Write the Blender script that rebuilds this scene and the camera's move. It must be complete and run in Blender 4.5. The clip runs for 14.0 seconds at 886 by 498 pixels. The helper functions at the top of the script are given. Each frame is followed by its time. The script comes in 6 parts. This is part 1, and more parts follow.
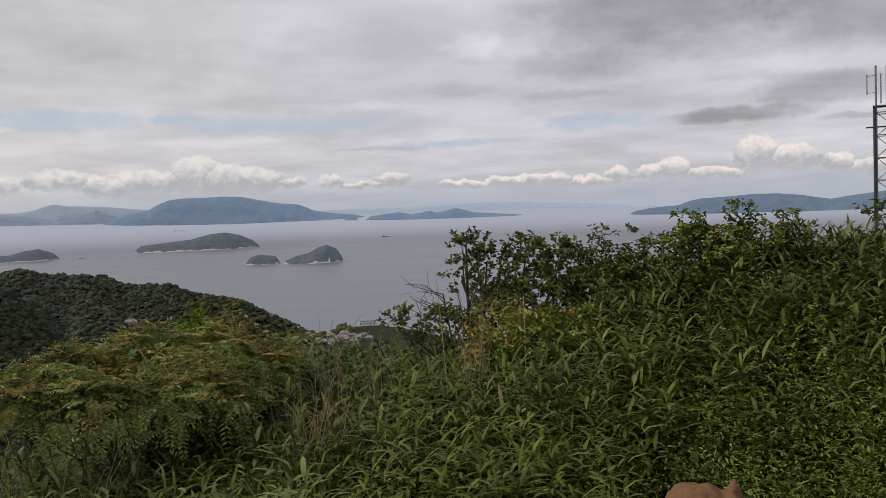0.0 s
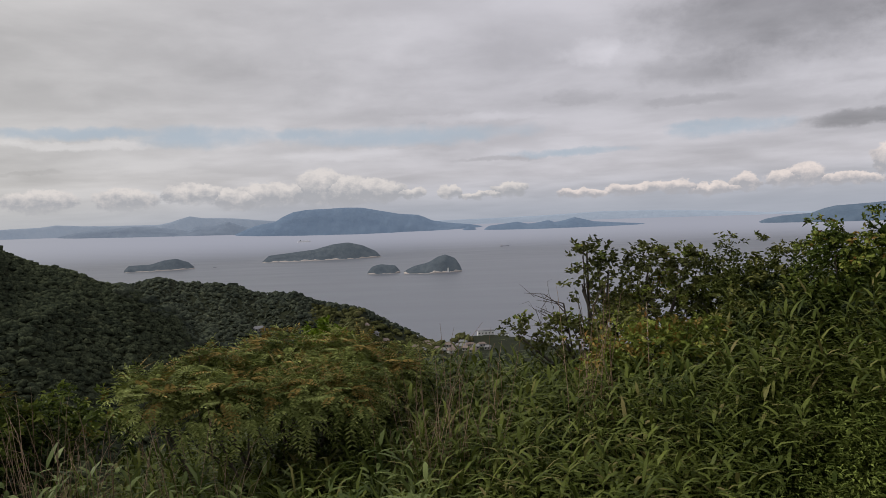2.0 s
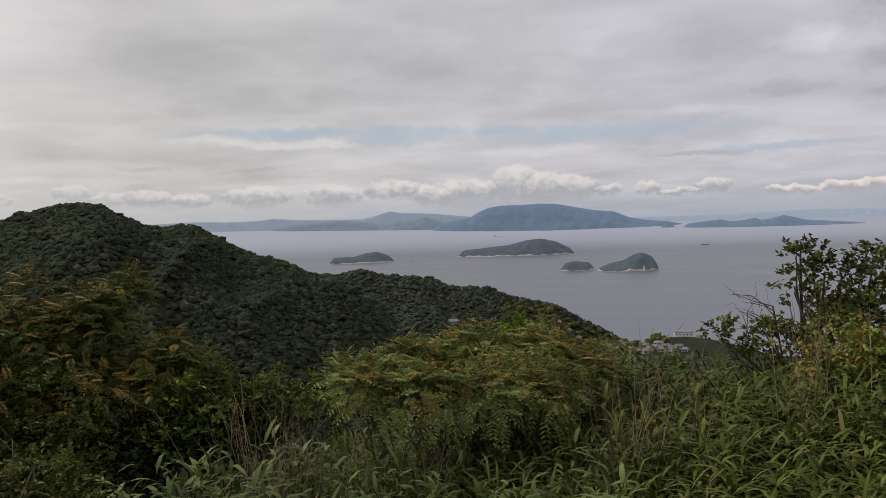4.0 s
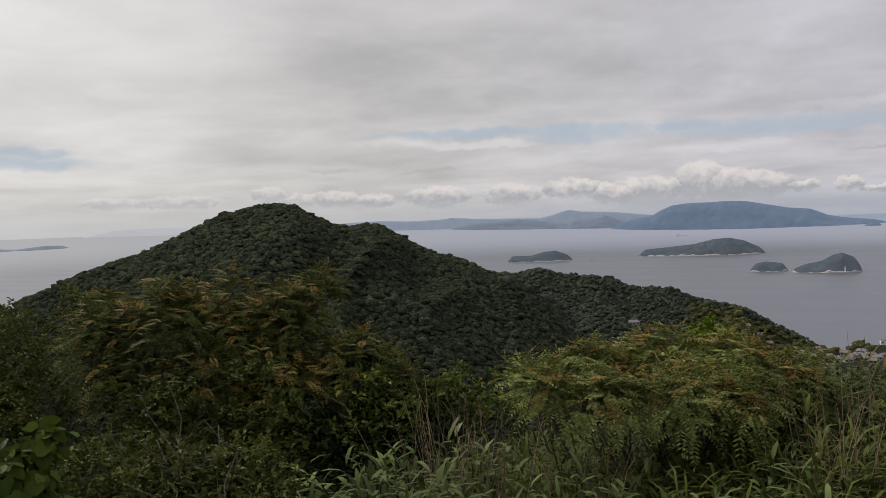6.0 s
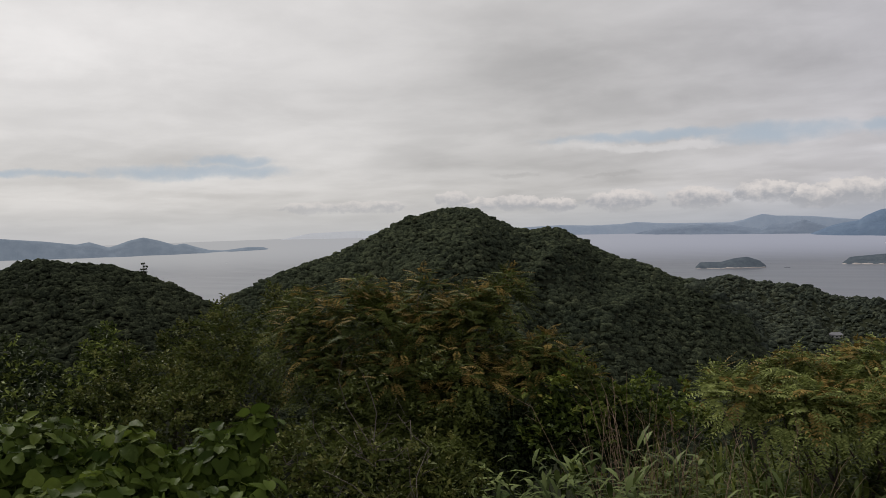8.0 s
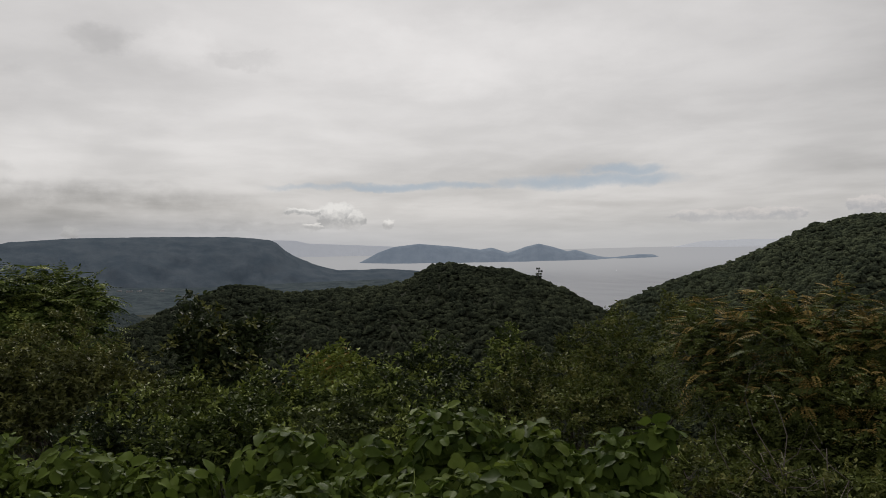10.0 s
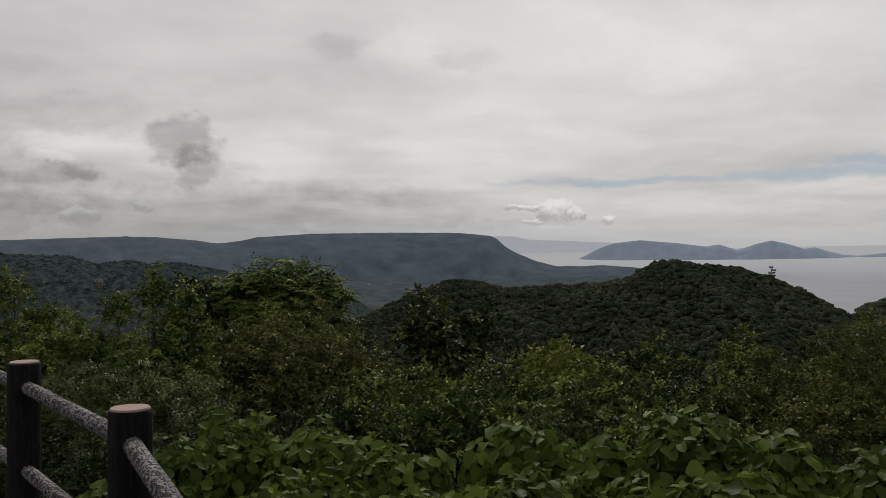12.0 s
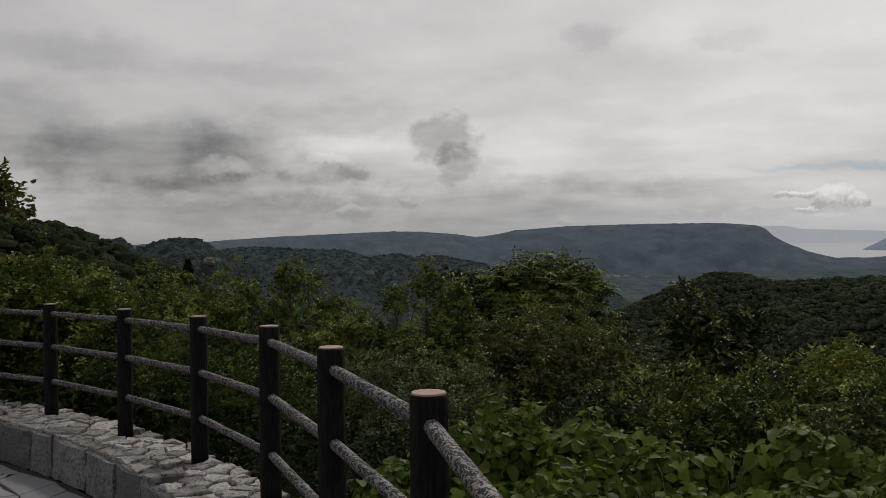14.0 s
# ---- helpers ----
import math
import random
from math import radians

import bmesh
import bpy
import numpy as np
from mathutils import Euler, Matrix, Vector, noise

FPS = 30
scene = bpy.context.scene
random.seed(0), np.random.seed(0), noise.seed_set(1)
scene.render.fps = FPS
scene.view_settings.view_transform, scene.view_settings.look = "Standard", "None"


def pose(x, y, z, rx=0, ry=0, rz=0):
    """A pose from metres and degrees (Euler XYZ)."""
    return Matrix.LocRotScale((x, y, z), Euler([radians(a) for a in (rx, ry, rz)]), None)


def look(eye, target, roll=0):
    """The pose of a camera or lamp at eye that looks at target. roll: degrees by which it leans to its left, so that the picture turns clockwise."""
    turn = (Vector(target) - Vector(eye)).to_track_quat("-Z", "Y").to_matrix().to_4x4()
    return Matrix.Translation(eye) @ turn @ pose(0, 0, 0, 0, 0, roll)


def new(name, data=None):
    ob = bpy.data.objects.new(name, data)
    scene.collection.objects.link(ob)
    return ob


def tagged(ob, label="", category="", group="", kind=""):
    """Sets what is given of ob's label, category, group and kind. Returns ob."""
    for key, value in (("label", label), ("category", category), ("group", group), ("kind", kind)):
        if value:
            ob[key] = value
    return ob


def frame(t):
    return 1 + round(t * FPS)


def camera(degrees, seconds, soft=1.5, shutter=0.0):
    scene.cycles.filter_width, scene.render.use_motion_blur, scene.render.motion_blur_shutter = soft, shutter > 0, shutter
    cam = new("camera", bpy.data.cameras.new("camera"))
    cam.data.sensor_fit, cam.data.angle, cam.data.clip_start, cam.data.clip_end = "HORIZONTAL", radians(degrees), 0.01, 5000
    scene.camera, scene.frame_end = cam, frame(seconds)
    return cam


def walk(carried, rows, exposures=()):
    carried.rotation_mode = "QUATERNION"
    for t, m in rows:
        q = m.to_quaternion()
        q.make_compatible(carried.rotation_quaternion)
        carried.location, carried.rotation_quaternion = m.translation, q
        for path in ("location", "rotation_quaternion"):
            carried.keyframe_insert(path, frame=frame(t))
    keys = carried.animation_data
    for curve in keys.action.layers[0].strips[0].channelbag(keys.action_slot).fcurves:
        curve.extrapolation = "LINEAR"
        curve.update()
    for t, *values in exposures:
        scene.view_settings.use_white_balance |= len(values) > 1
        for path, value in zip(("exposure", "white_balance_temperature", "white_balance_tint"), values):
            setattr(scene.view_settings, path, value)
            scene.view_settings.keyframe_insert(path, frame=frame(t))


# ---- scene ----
# A hilltop terrace over an inland sea. z = 0 is the paving, the eye is 1.75 m above it.
cam = camera(56.0, 14.0, soft=0.85)
EYE = 1.75
ROWS = [
    (0, 0.000, 0.000, 0.000, 0.00, -2.70, 2.08),
    (0.5, -0.001, -0.001, -0.004, 1.26, -2.41, 2.07),
    (1, -0.004, -0.009, -0.002, 2.49, -2.09, 2.47),
    (1.5, -0.008, -0.016, -0.003, 5.60, -1.80, 2.36),
    (2, -0.010, -0.020, -0.004, 8.12, -1.72, 2.43),
    (2.5, -0.020, -0.029, -0.004, 9.49, -1.77, 2.03),
    (3, -0.026, -0.030, -0.006, 13.82, -1.69, 1.93),
    (5.5, -0.048, -0.038, 0.001, 29.84, -1.33, 1.79),
    (6, -0.070, -0.006, 0.004, 33.61, -1.19, 1.86),
    (6.5, -0.081, -0.011, 0.000, 38.67, -0.81, 1.79),
    (7, -0.086, -0.012, 0.001, 41.58, -0.66, 1.58),
    (7.5, -0.086, -0.018, 0.001, 41.55, -0.63, 1.46),
    (8, -0.094, -0.035, -0.001, 46.01, -0.56, 1.49),
    (8.5, -0.085, -0.053, 0.005, 53.43, -0.24, 1.64),
    (9, -0.103, -0.061, 0.005, 60.79, 0.09, 1.35),
    (11.5, -0.107, -0.137, 0.014, 83.68, 0.43, 0.23),
    (12, -0.139, -0.142, 0.011, 87.32, 0.28, 0.22),
    (12.5, -0.119, -0.164, 0.016, 92.75, 0.02, 0.24),
    (13, -0.113, -0.180, 0.017, 95.52, 0.03, 0.23),
    (13.5, -0.084, -0.206, 0.020, 99.19, -0.12, 0.43),
    (14, -0.057, -0.207, 0.025, 104.77, -0.11, 0.68),
]
EXPOSURES = [(0.0, 0.10), (1.0, 0.02), (2.0, -0.05), (3.0, -0.03), (5.5, -0.02), (9.0, -0.15), (11.5, -0.21), (14.0, -0.22)]
walk(cam, [(t, pose(x, y, EYE + z, 90 + pitch, roll, yaw)) for t, x, y, z, yaw, pitch, roll in ROWS], EXPOSURES)


# ---- node helpers ----
class Nodes:
    """A thin wrapper that builds node trees by plain calls."""

    def __init__(self, tree):
        self.tree = tree
        tree.nodes.clear()

    def add(self, kind, operation=None, data_type=None):
        n = self.tree.nodes.new(kind)
        if operation:
            n.operation = operation
        if data_type:
            n.data_type = data_type
        return n

    def put(self, sock, v):
        if isinstance(v, bpy.types.NodeSocket):
            self.tree.links.new(v, sock)
        elif v is not None:
            sock.default_value = v

    def math(self, op, a, b=None, c=None, clamp=False):
        n = self.add("ShaderNodeMath", operation=op)
        n.use_clamp = clamp
        for s, v in zip(n.inputs, (a, b, c)):
            self.put(s, v)
        return n.outputs[0]

    def step(self, v, lo, hi, to0=0.0, to1=1.0):
        n = self.add("ShaderNodeMapRange")
        n.interpolation_type = "SMOOTHSTEP"
        for s, x in zip(n.inputs, (v, lo, hi, to0, to1)):
            self.put(s, x)
        return n.outputs[0]

    def noise(self, vec, scale, detail=4.0, rough=0.55, distort=0.0):
        n = self.add("ShaderNodeTexNoise")
        self.put(n.inputs["Vector"], vec)
        for k, v in (("Scale", scale), ("Detail", detail), ("Roughness", rough), ("Distortion", distort)):
            n.inputs[k].default_value = v
        return n.outputs["Fac"]

    def mix(self, f, a, b):
        n = self.add("ShaderNodeMix", data_type="RGBA")
        self.put(n.inputs[0], f)
        for s, v in ((n.inputs[6], a), (n.inputs[7], b)):
            self.put(s, (*v, 1) if isinstance(v, tuple) else v)
        return n.outputs[2]

    def vec(self, x, y, z=0.0):
        n = self.add("ShaderNodeCombineXYZ")
        for s, v in zip(n.inputs, (x, y, z)):
            self.put(s, v)
        return n.outputs[0]

    def mul(self, *vs):
        out = vs[0]
        for v in vs[1:]:
            out = self.math("MULTIPLY", out, v)
        return out


# ---- sky and sun ----
SUN_AZ, SUN_EL = 86.0, 44.0


def build_world():
    w = bpy.data.worlds.new("overcast_sky")
    scene.world = w
    w.use_nodes = True
    N = Nodes(w.node_tree)
    co = N.add("ShaderNodeTexCoord").outputs["Generated"]
    sep = N.add("ShaderNodeSeparateXYZ")
    N.put(sep.inputs[0], co)
    x, y, z = sep.outputs
    el = N.math("MULTIPLY", N.math("ARCSINE", z), 57.2958)
    az = N.math("MULTIPLY", N.math("ARCTAN2", N.math("MULTIPLY", x, -1.0), y), 57.2958)

    def hump(v, c, half, soft):
        a = N.math("ABSOLUTE", N.math("SUBTRACT", v, c))
        return N.step(a, half - soft, half + soft, 1.0, 0.0)

    sky = N.add("ShaderNodeTexSky")
    sky.sky_type, sky.sun_disc = "NISHITA", False
    sky.sun_elevation, sky.sun_rotation = radians(SUN_EL), radians(-SUN_AZ)
    blue = N.add("ShaderNodeVectorMath", operation="SCALE")
    N.put(blue.inputs[0], sky.outputs[0])
    blue.inputs["Scale"].default_value = 0.10
    # high layer, on a plane overhead
    zz = N.math("ADD", N.math("MAXIMUM", z, 0.0), 0.10)
    px, py = N.math("DIVIDE", x, zz), N.math("DIVIDE", y, zz)
    plane = N.vec(px, py, 0.0)
    big = N.noise(plane, 0.55, 3.0, 0.5, 0.4)
    fine = N.noise(plane, 1.7, 5.0, 0.55, 0.2)
    flat = N.vec(N.math("MULTIPLY", az, 0.11), N.math("MULTIPLY", el, 0.30), 3.1)
    streak = N.noise(flat, 1.0, 5.0, 0.55, 0.3)
    lum = N.math("ADD", N.step(big, 0.30, 0.72, 0.47, 0.615), N.step(fine, 0.3, 0.7, -0.038, 0.052))
    lum = N.math("ADD", lum, N.step(streak, 0.3, 0.7, -0.018, 0.018))
    # brighter round the hidden sun
    sd = Vector((-math.sin(radians(SUN_AZ)) * math.cos(radians(SUN_EL)), math.cos(radians(SUN_AZ)) * math.cos(radians(SUN_EL)), math.sin(radians(SUN_EL))))
    dot = N.add("ShaderNodeVectorMath", operation="DOT_PRODUCT")
    N.put(dot.inputs[0], co)
    dot.inputs[1].default_value = sd
    glow = N.step(dot.outputs["Value"], 0.45, 1.0)
    lum = N.math("ADD", lum, N.math("MULTIPLY", glow, 0.22))
    iso = N.vec(az, N.math("MULTIPLY", el, 1.5), 0.0)
    puff_n = N.noise(iso, 0.42, 6.0, 0.62)

    def warped(v, z0, scale, amount):
        n = N.noise(N.vec(az, N.math("MULTIPLY", el, 1.3), z0), scale, 5.0, 0.62)
        return N.math("MULTIPLY_ADD", n, amount, N.math("SUBTRACT", v, amount * 0.5))

    az_w, el_w = warped(az, 11.0, 0.33, 4.6), warped(el, 23.0, 0.33, 2.6)
    az_s, el_s = warped(az, 31.0, 0.16, 9.0), warped(el, 47.0, 0.45, 1.1)
    az_p, el_p = warped(az, 5.0, 0.8, 1.8), warped(el, 17.0, 0.8, 1.1)

    def field(c, u, q):
        """Squared distance from a cloud's middle, in its radii, and the height in it."""
        x1 = N.math("MULTIPLY_ADD", u, 1 / c[2], -c[0] / c[2])
        y1 = N.math("MULTIPLY_ADD", q, 1 / c[3], -c[1] / c[3])
        return N.math("MULTIPLY_ADD", x1, x1, N.math("MULTIPLY", y1, y1)), y1

    rag = N.math("MULTIPLY_ADD", puff_n, 3.0, -1.5)

    def blob(c, ragged=0.5, lo=0.0, hi=1.2, u=az_w, q=el_w):
        """A cloud: an ellipse whose edge the noise bends and makes ragged."""
        d = N.math("MULTIPLY_ADD", rag, ragged, field(c, u, q)[0])
        return N.step(d, lo, hi, 1.0, 0.0)

    def darker(lum, clouds, ragged, lo, hi, u=az_w, q=el_w):
        for c in clouds:
            lum = N.math("MULTIPLY_ADD", blob(c, ragged, lo, hi, u, q), c[4], lum)
        return lum

    # soft sheets, darker and lighter
    lum = darker(lum, [(-14.5, 12.6, 10.5, 3.3, -0.20), (-26.0, 12.4, 7.0, 3.4, -0.16), (-9.0, 9.3, 4.2, 1.1, -0.09), (5.6, 9.9, 7.0, 2.8, -0.05), (13.3, 9.7, 5.0, 2.2, -0.04), (38.7, 11.2, 6.0, 2.6, -0.04), (24.0, 9.4, 12.0, 1.1, -0.03)], 0.35, -0.1, 1.3)
    lum = darker(lum, [(111.5, 8.8, 7.5, 1.4, -0.10), (94.6, 14.0, 2.3, 0.9, -0.10), (85.8, 13.0, 2.4, 0.6, -0.08), (99.0, 2.4, 17.0, 2.4, -0.20), (83.5, 2.1, 5.6, 0.40, -0.08), (124.6, 5.9, 8.0, 2.7, -0.20), (131.6, 7.9, 5.2, 3.2, -0.11), (118.7, 6.5, 4.6, 2.3, -0.17), (113.0, 4.9, 3.2, 0.65, -0.15), (110.2, 8.8, 3.6, 1.2, -0.05), (120.5, 3.1, 13.0, 2.2, -0.21), (127.4, 12.4, 6.5, 1.3, -0.09), (116.0, 11.6, 6.0, 0.9, -0.06), (124.0, 6.5, 14.0, 5.5, -0.07), (103.0, 3.6, 14.0, 2.0, -0.05), (101.5, 10.8, 4.0, 0.9, -0.05)], 0.35, -0.1, 1.3)
    lum = darker(lum, [(-2.2, 10.9, 2.6, 1.2, 0.10), (17.6, 12.6, 9.0, 1.8, 0.05), (111.4, 7.0, 4.0, 1.5, 0.10), (90.0, 13.6, 3.4, 1.6, 0.08), (70.0, 13.5, 12.0, 3.0, 0.07), (99.0, 7.0, 4.0, 2.4, 0.05), (-20.0, 8.4, 9.0, 0.8, 0.06)], 0.4, -0.1, 1.3)
    # torn low clouds with plainer edges
    lum = darker(lum, [(105.0, 7.4, 2.6, 2.0, -0.27), (104.2, 5.8, 1.8, 1.5, -0.18), (100.8, 5.9, 1.8, 0.55, -0.07), (111.2, 4.8, 1.0, 0.5, -0.08)], 0.5, 0.15, 1.1)
    lum = darker(lum, [(119.6, 5.5, 2.3, 0.75, 0.17), (112.6, 5.9, 2.2, 0.5, 0.10), (121.5, 3.3, 4.0, 0.5, 0.07), (116.0, 3.9, 2.5, 0.4, 0.06)], 0.6, 0.1, 1.0)
    # long thin streaks
    lum = darker(lum, [(-24.9, 6.7, 5.4, 1.2, -0.20), (-19.5, 5.45, 6.2, 0.60, -0.20), (-27.0, 4.8, 3.0, 0.26, -0.12), (-0.5, 8.1, 2.2, 0.6, -0.07), (-8.0, 7.4, 4.2, 0.40, -0.08), (3.9, 4.3, 3.6, 0.22, -0.06), (5.2, 4.3, 3.6, 0.2, -0.04), (40.0, 4.3, 2.0, 0.22, -0.06), (34.0, 4.2, 2.6, 0.18, -0.05), (65.0, 3.4, 9.0, 0.25, -0.03)], 0.3, 0.1, 1.1, az_s, el_s)
    lum = darker(lum, [(31.6, 5.85, 5.4, 0.32, 0.10), (36.5, 6.2, 3.0, 0.42, 0.07), (6.2, 7.15, 5.0, 0.36, 0.06), (14.0, 4.9, 8.0, 0.5, 0.05), (-19.4, 7.2, 6.8, 0.5, 0.04)], 0.35, 0.0, 1.1, az_s, el_s)
    lilac = N.step(az, 45.0, 0.0)
    grey = N.mix(lilac, (1.035, 1.0, 0.98), (1.03, 1.0, 1.075))
    col = N.add("ShaderNodeVectorMath", operation="SCALE")
    N.put(col.inputs[0], grey)
    N.put(col.inputs["Scale"], lum)
    out = col.outputs[0]
    # thin gaps with blue sky
    gaps = None
    for c in ((17.0, 6.4, 4.0, 0.5), (10.2, 6.1, 8.6, 0.75), (24.3, 6.35, 5.6, 0.8), (-9.8, 5.8, 3.4, 0.35), (-10.7, 5.5, 3.8, 0.6), (62.5, 4.9, 7.5, 0.55), (60.5, 5.6, 2.4, 0.5), (30.9, 6.6, 9.5, 0.45), (75.5, 4.75, 9.0, 0.32), (-0.4, 4.5, 5.0, 0.3)):
        g = N.math("MULTIPLY", blob(c, 0.40, -0.2, 1.25, az_s, el_s), 0.8)
        gaps = g if gaps is None else N.math("MAXIMUM", gaps, g)
    out = N.mix(gaps, out, (0.40, 0.48, 0.57))
    # haze towards the horizon
    hz = N.math("MULTIPLY", N.step(el, 0.2, 3.6, 1.0, 0.0), 0.8)
    hazecol = N.mix(hump(az, 57.0, 24.0, 20.0), (0.37, 0.405, 0.48), (0.52, 0.53, 0.55))
    hazecol = N.mix(N.step(az, 85.0, 115.0), hazecol, (0.30, 0.305, 0.315))
    out = N.mix(hz, out, hazecol)

    # heaped clouds low over the islands: billowing tops over a grey base
    def heaps(out, clouds, shade, light, solid):
        near, height = None, None
        for c in clouds:
            d, h = field(c, az_p, el_p)
            if near is None:
                near, height = d, h
            else:
                closer = N.math("LESS_THAN", d, near)
                height = N.math("MULTIPLY_ADD", closer, N.math("SUBTRACT", h, height), height)
                near = N.math("MINIMUM", near, d)
        crisp = N.noise(N.vec(az, N.math("MULTIPLY", el, 1.25), 5.0), 1.5, 6.0, 0.62)
        d = N.math("MULTIPLY_ADD", N.math("SUBTRACT", crisp, 0.5), 1.7, near)
        under = N.step(height, -1.3, -0.3, 0.30, 1.0)
        body = N.mul(N.step(d, 1.05, 1.70, 1.0, 0.0), under, solid)
        lit = N.math("ADD", N.step(height, -0.5, 0.9), N.math("MULTIPLY", N.math("SUBTRACT", crisp, 0.52), 1.9), clamp=True)
        return N.mix(body, out, N.mix(lit, shade, light))

    solid = N.step(az, 28.0, 58.0, 0.95, 0.45)
    bank_a = [(24.7, 2.63, 1.7, 0.60), (21.9, 2.25, 1.6, 0.65), (19.8, 2.45, 2.1, 0.75), (16.4, 2.85, 1.4, 1.10), (14.8, 2.5, 1.6, 0.9), (12.8, 2.4, 1.8, 0.75), (10.1, 2.15, 0.9, 0.35), (7.6, 2.15, 0.6, 0.36), (3.5, 2.15, 1.0, 0.46), (5.4, 1.9, 1.6, 0.22), (28.9, 2.35, 1.7, 0.66), (33.9, 2.4, 1.9, 0.62), (40.7, 2.4, 1.5, 0.5), (42.8, 2.45, 1.6, 0.45), (45.3, 2.75, 1.1, 0.5), (38.3, 2.3, 1.4, 0.42), (51.0, 2.45, 2.2, 0.35), (55.0, 2.4, 1.9, 0.3)]
    bank_b = [(-1.5, 1.7, 1.6, 0.30), (-4.8, 1.8, 2.1, 0.34), (-7.4, 1.85, 1.3, 0.42), (-9.9, 1.6, 1.6, 0.36), (-11.9, 1.9, 0.8, 0.52), (-14.3, 1.95, 1.1, 0.56), (-15.6, 2.15, 1.0, 0.75), (-17.9, 1.75, 1.8, 0.40), (-20.7, 2.85, 1.3, 1.05), (-22.6, 2.45, 1.5, 0.75), (-25.4, 2.1, 0.9, 0.48), (-27.5, 1.8, 1.4, 0.4), (-31.0, 2.0, 2.0, 0.6)]
    out = heaps(out, bank_a, (0.40, 0.405, 0.44), (0.75, 0.70, 0.68), solid)
    out = heaps(out, bank_b, (0.42, 0.415, 0.45), (0.84, 0.745, 0.71), solid)
    # one small bright cloud beside the plateau, and two puffs over it
    out = heaps(out, [(81.6, 3.05, 1.4, 0.22), (79.6, 2.75, 1.3, 0.75), (78.6, 2.55, 0.8, 0.6), (76.1, 2.24, 0.55, 0.34), (81.0, 2.15, 0.8, 0.25)], (0.42, 0.42, 0.43), (0.86, 0.84, 0.82), N.step(el, 1.7, 2.4, 0.5, 0.95))
    out = heaps(out, [(110.9, 2.5, 1.0, 0.42), (107.1, 3.06, 0.45, 0.42), (96.5, 1.7, 0.45, 0.3)], (0.33, 0.33, 0.335), (0.52, 0.52, 0.52), N.step(az, 100.0, 95.0, 0.75, 0.5))
    add = N.add("ShaderNodeMix", data_type="RGBA")
    add.inputs[0].default_value = 0.05
    N.put(add.inputs[6], out)
    N.put(add.inputs[7], blue.outputs[0])
    bg = N.add("ShaderNodeBackground")
    N.put(bg.inputs[0], add.outputs[2])
    bg.inputs[1].default_value = 1.0
    o = N.add("ShaderNodeOutputWorld")
    N.put(o.inputs[0], bg.outputs[0])


build_world()
sun_data = bpy.data.lights.new("sun", "SUN")
sun_data.energy, sun_data.angle, sun_data.color = 2.2, radians(11), (1.0, 0.95, 0.88)
sun = new("sun", sun_data)
sun.matrix_world = look((-math.sin(radians(SUN_AZ)) * 50, math.cos(radians(SUN_AZ)) * 50, 50 * math.tan(radians(SUN_EL))), (0, 0, 0))


# ---- materials ----
def material(name, build):
    m = bpy.data.materials.new(name)
    m.use_nodes = True
    N = Nodes(m.node_tree)
    shader = build(N)
    o = N.add("ShaderNodeOutputMaterial")
    N.put(o.inputs[0], shader)
    return m


def principled(N, color, rough=0.6, bump=None, bump_d=0.01, spec=0.5, **more):
    p = N.add("ShaderNodeBsdfPrincipled")
    N.put(p.inputs["Base Color"], (*color, 1) if isinstance(color, tuple) else color)
    N.put(p.inputs["Roughness"], rough)
    p.inputs["Specular IOR Level"].default_value = spec
    if bump is not None:
        b = N.add("ShaderNodeBump")
        b.inputs["Strength"].default_value = 0.8
        b.inputs["Distance"].default_value = bump_d
        N.put(b.inputs["Height"], bump)
        N.put(p.inputs["Normal"], b.outputs[0])
    return p.outputs[0]


def leaf_material(name, dark, light, rough=0.5, through_light=0.25, third=None):
    """Leaves: colour differs from leaf to leaf and in patches; some light passes through."""

    def build(N):
        rnd = N.add("ShaderNodeNewGeometry").outputs["Random Per Island"]
        pos = N.add("ShaderNodeNewGeometry").outputs["Position"]
        patch = N.noise(pos, 2.4, 3.0)
        f = N.math("ADD", N.math("MULTIPLY", N.math("POWER", rnd, 1.4), 0.60), N.step(patch, 0.34, 0.66, 0.0, 0.42))
        c = N.mix(f, dark, light)
        if third:
            c = N.mix(N.mul(N.step(rnd, 0.80, 0.93), N.step(patch, 0.42, 0.58)), c, third)
        p = principled(N, c, rough, spec=0.06)
        t = N.add("ShaderNodeBsdfTranslucent")
        N.put(t.inputs[0], c)
        m = N.add("ShaderNodeMixShader")
        m.inputs[0].default_value = through_light
        N.put(m.inputs[1], p)
        N.put(m.inputs[2], t.outputs[0])
        return m.outputs[0]

    return material(name, build)


M_SASA = leaf_material("bamboo_grass", (0.029, 0.044, 0.008), (0.145, 0.172, 0.038), 0.5, 0.15, (0.165, 0.145, 0.055))
M_SASA_PALE = leaf_material("pale_bamboo_grass", (0.036, 0.055, 0.014), (0.182, 0.220, 0.078), 0.45, 0.14)
M_WEED = leaf_material("fresh_weeds", (0.059, 0.085, 0.016), (0.250, 0.305, 0.071), 0.55, 0.17)
M_SHRUB = leaf_material("shrub_leaves", (0.022, 0.036, 0.007), (0.137, 0.183, 0.039), 0.5, 0.14)
M_OLIVE = leaf_material("olive_leaves", (0.026, 0.036, 0.009), (0.137, 0.161, 0.039), 0.5, 0.14)
M_GREYGREEN = leaf_material("grey_green_leaves", (0.026, 0.037, 0.012), (0.134, 0.159, 0.055), 0.5, 0.14)
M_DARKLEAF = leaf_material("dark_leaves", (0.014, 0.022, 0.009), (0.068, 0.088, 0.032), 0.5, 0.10)
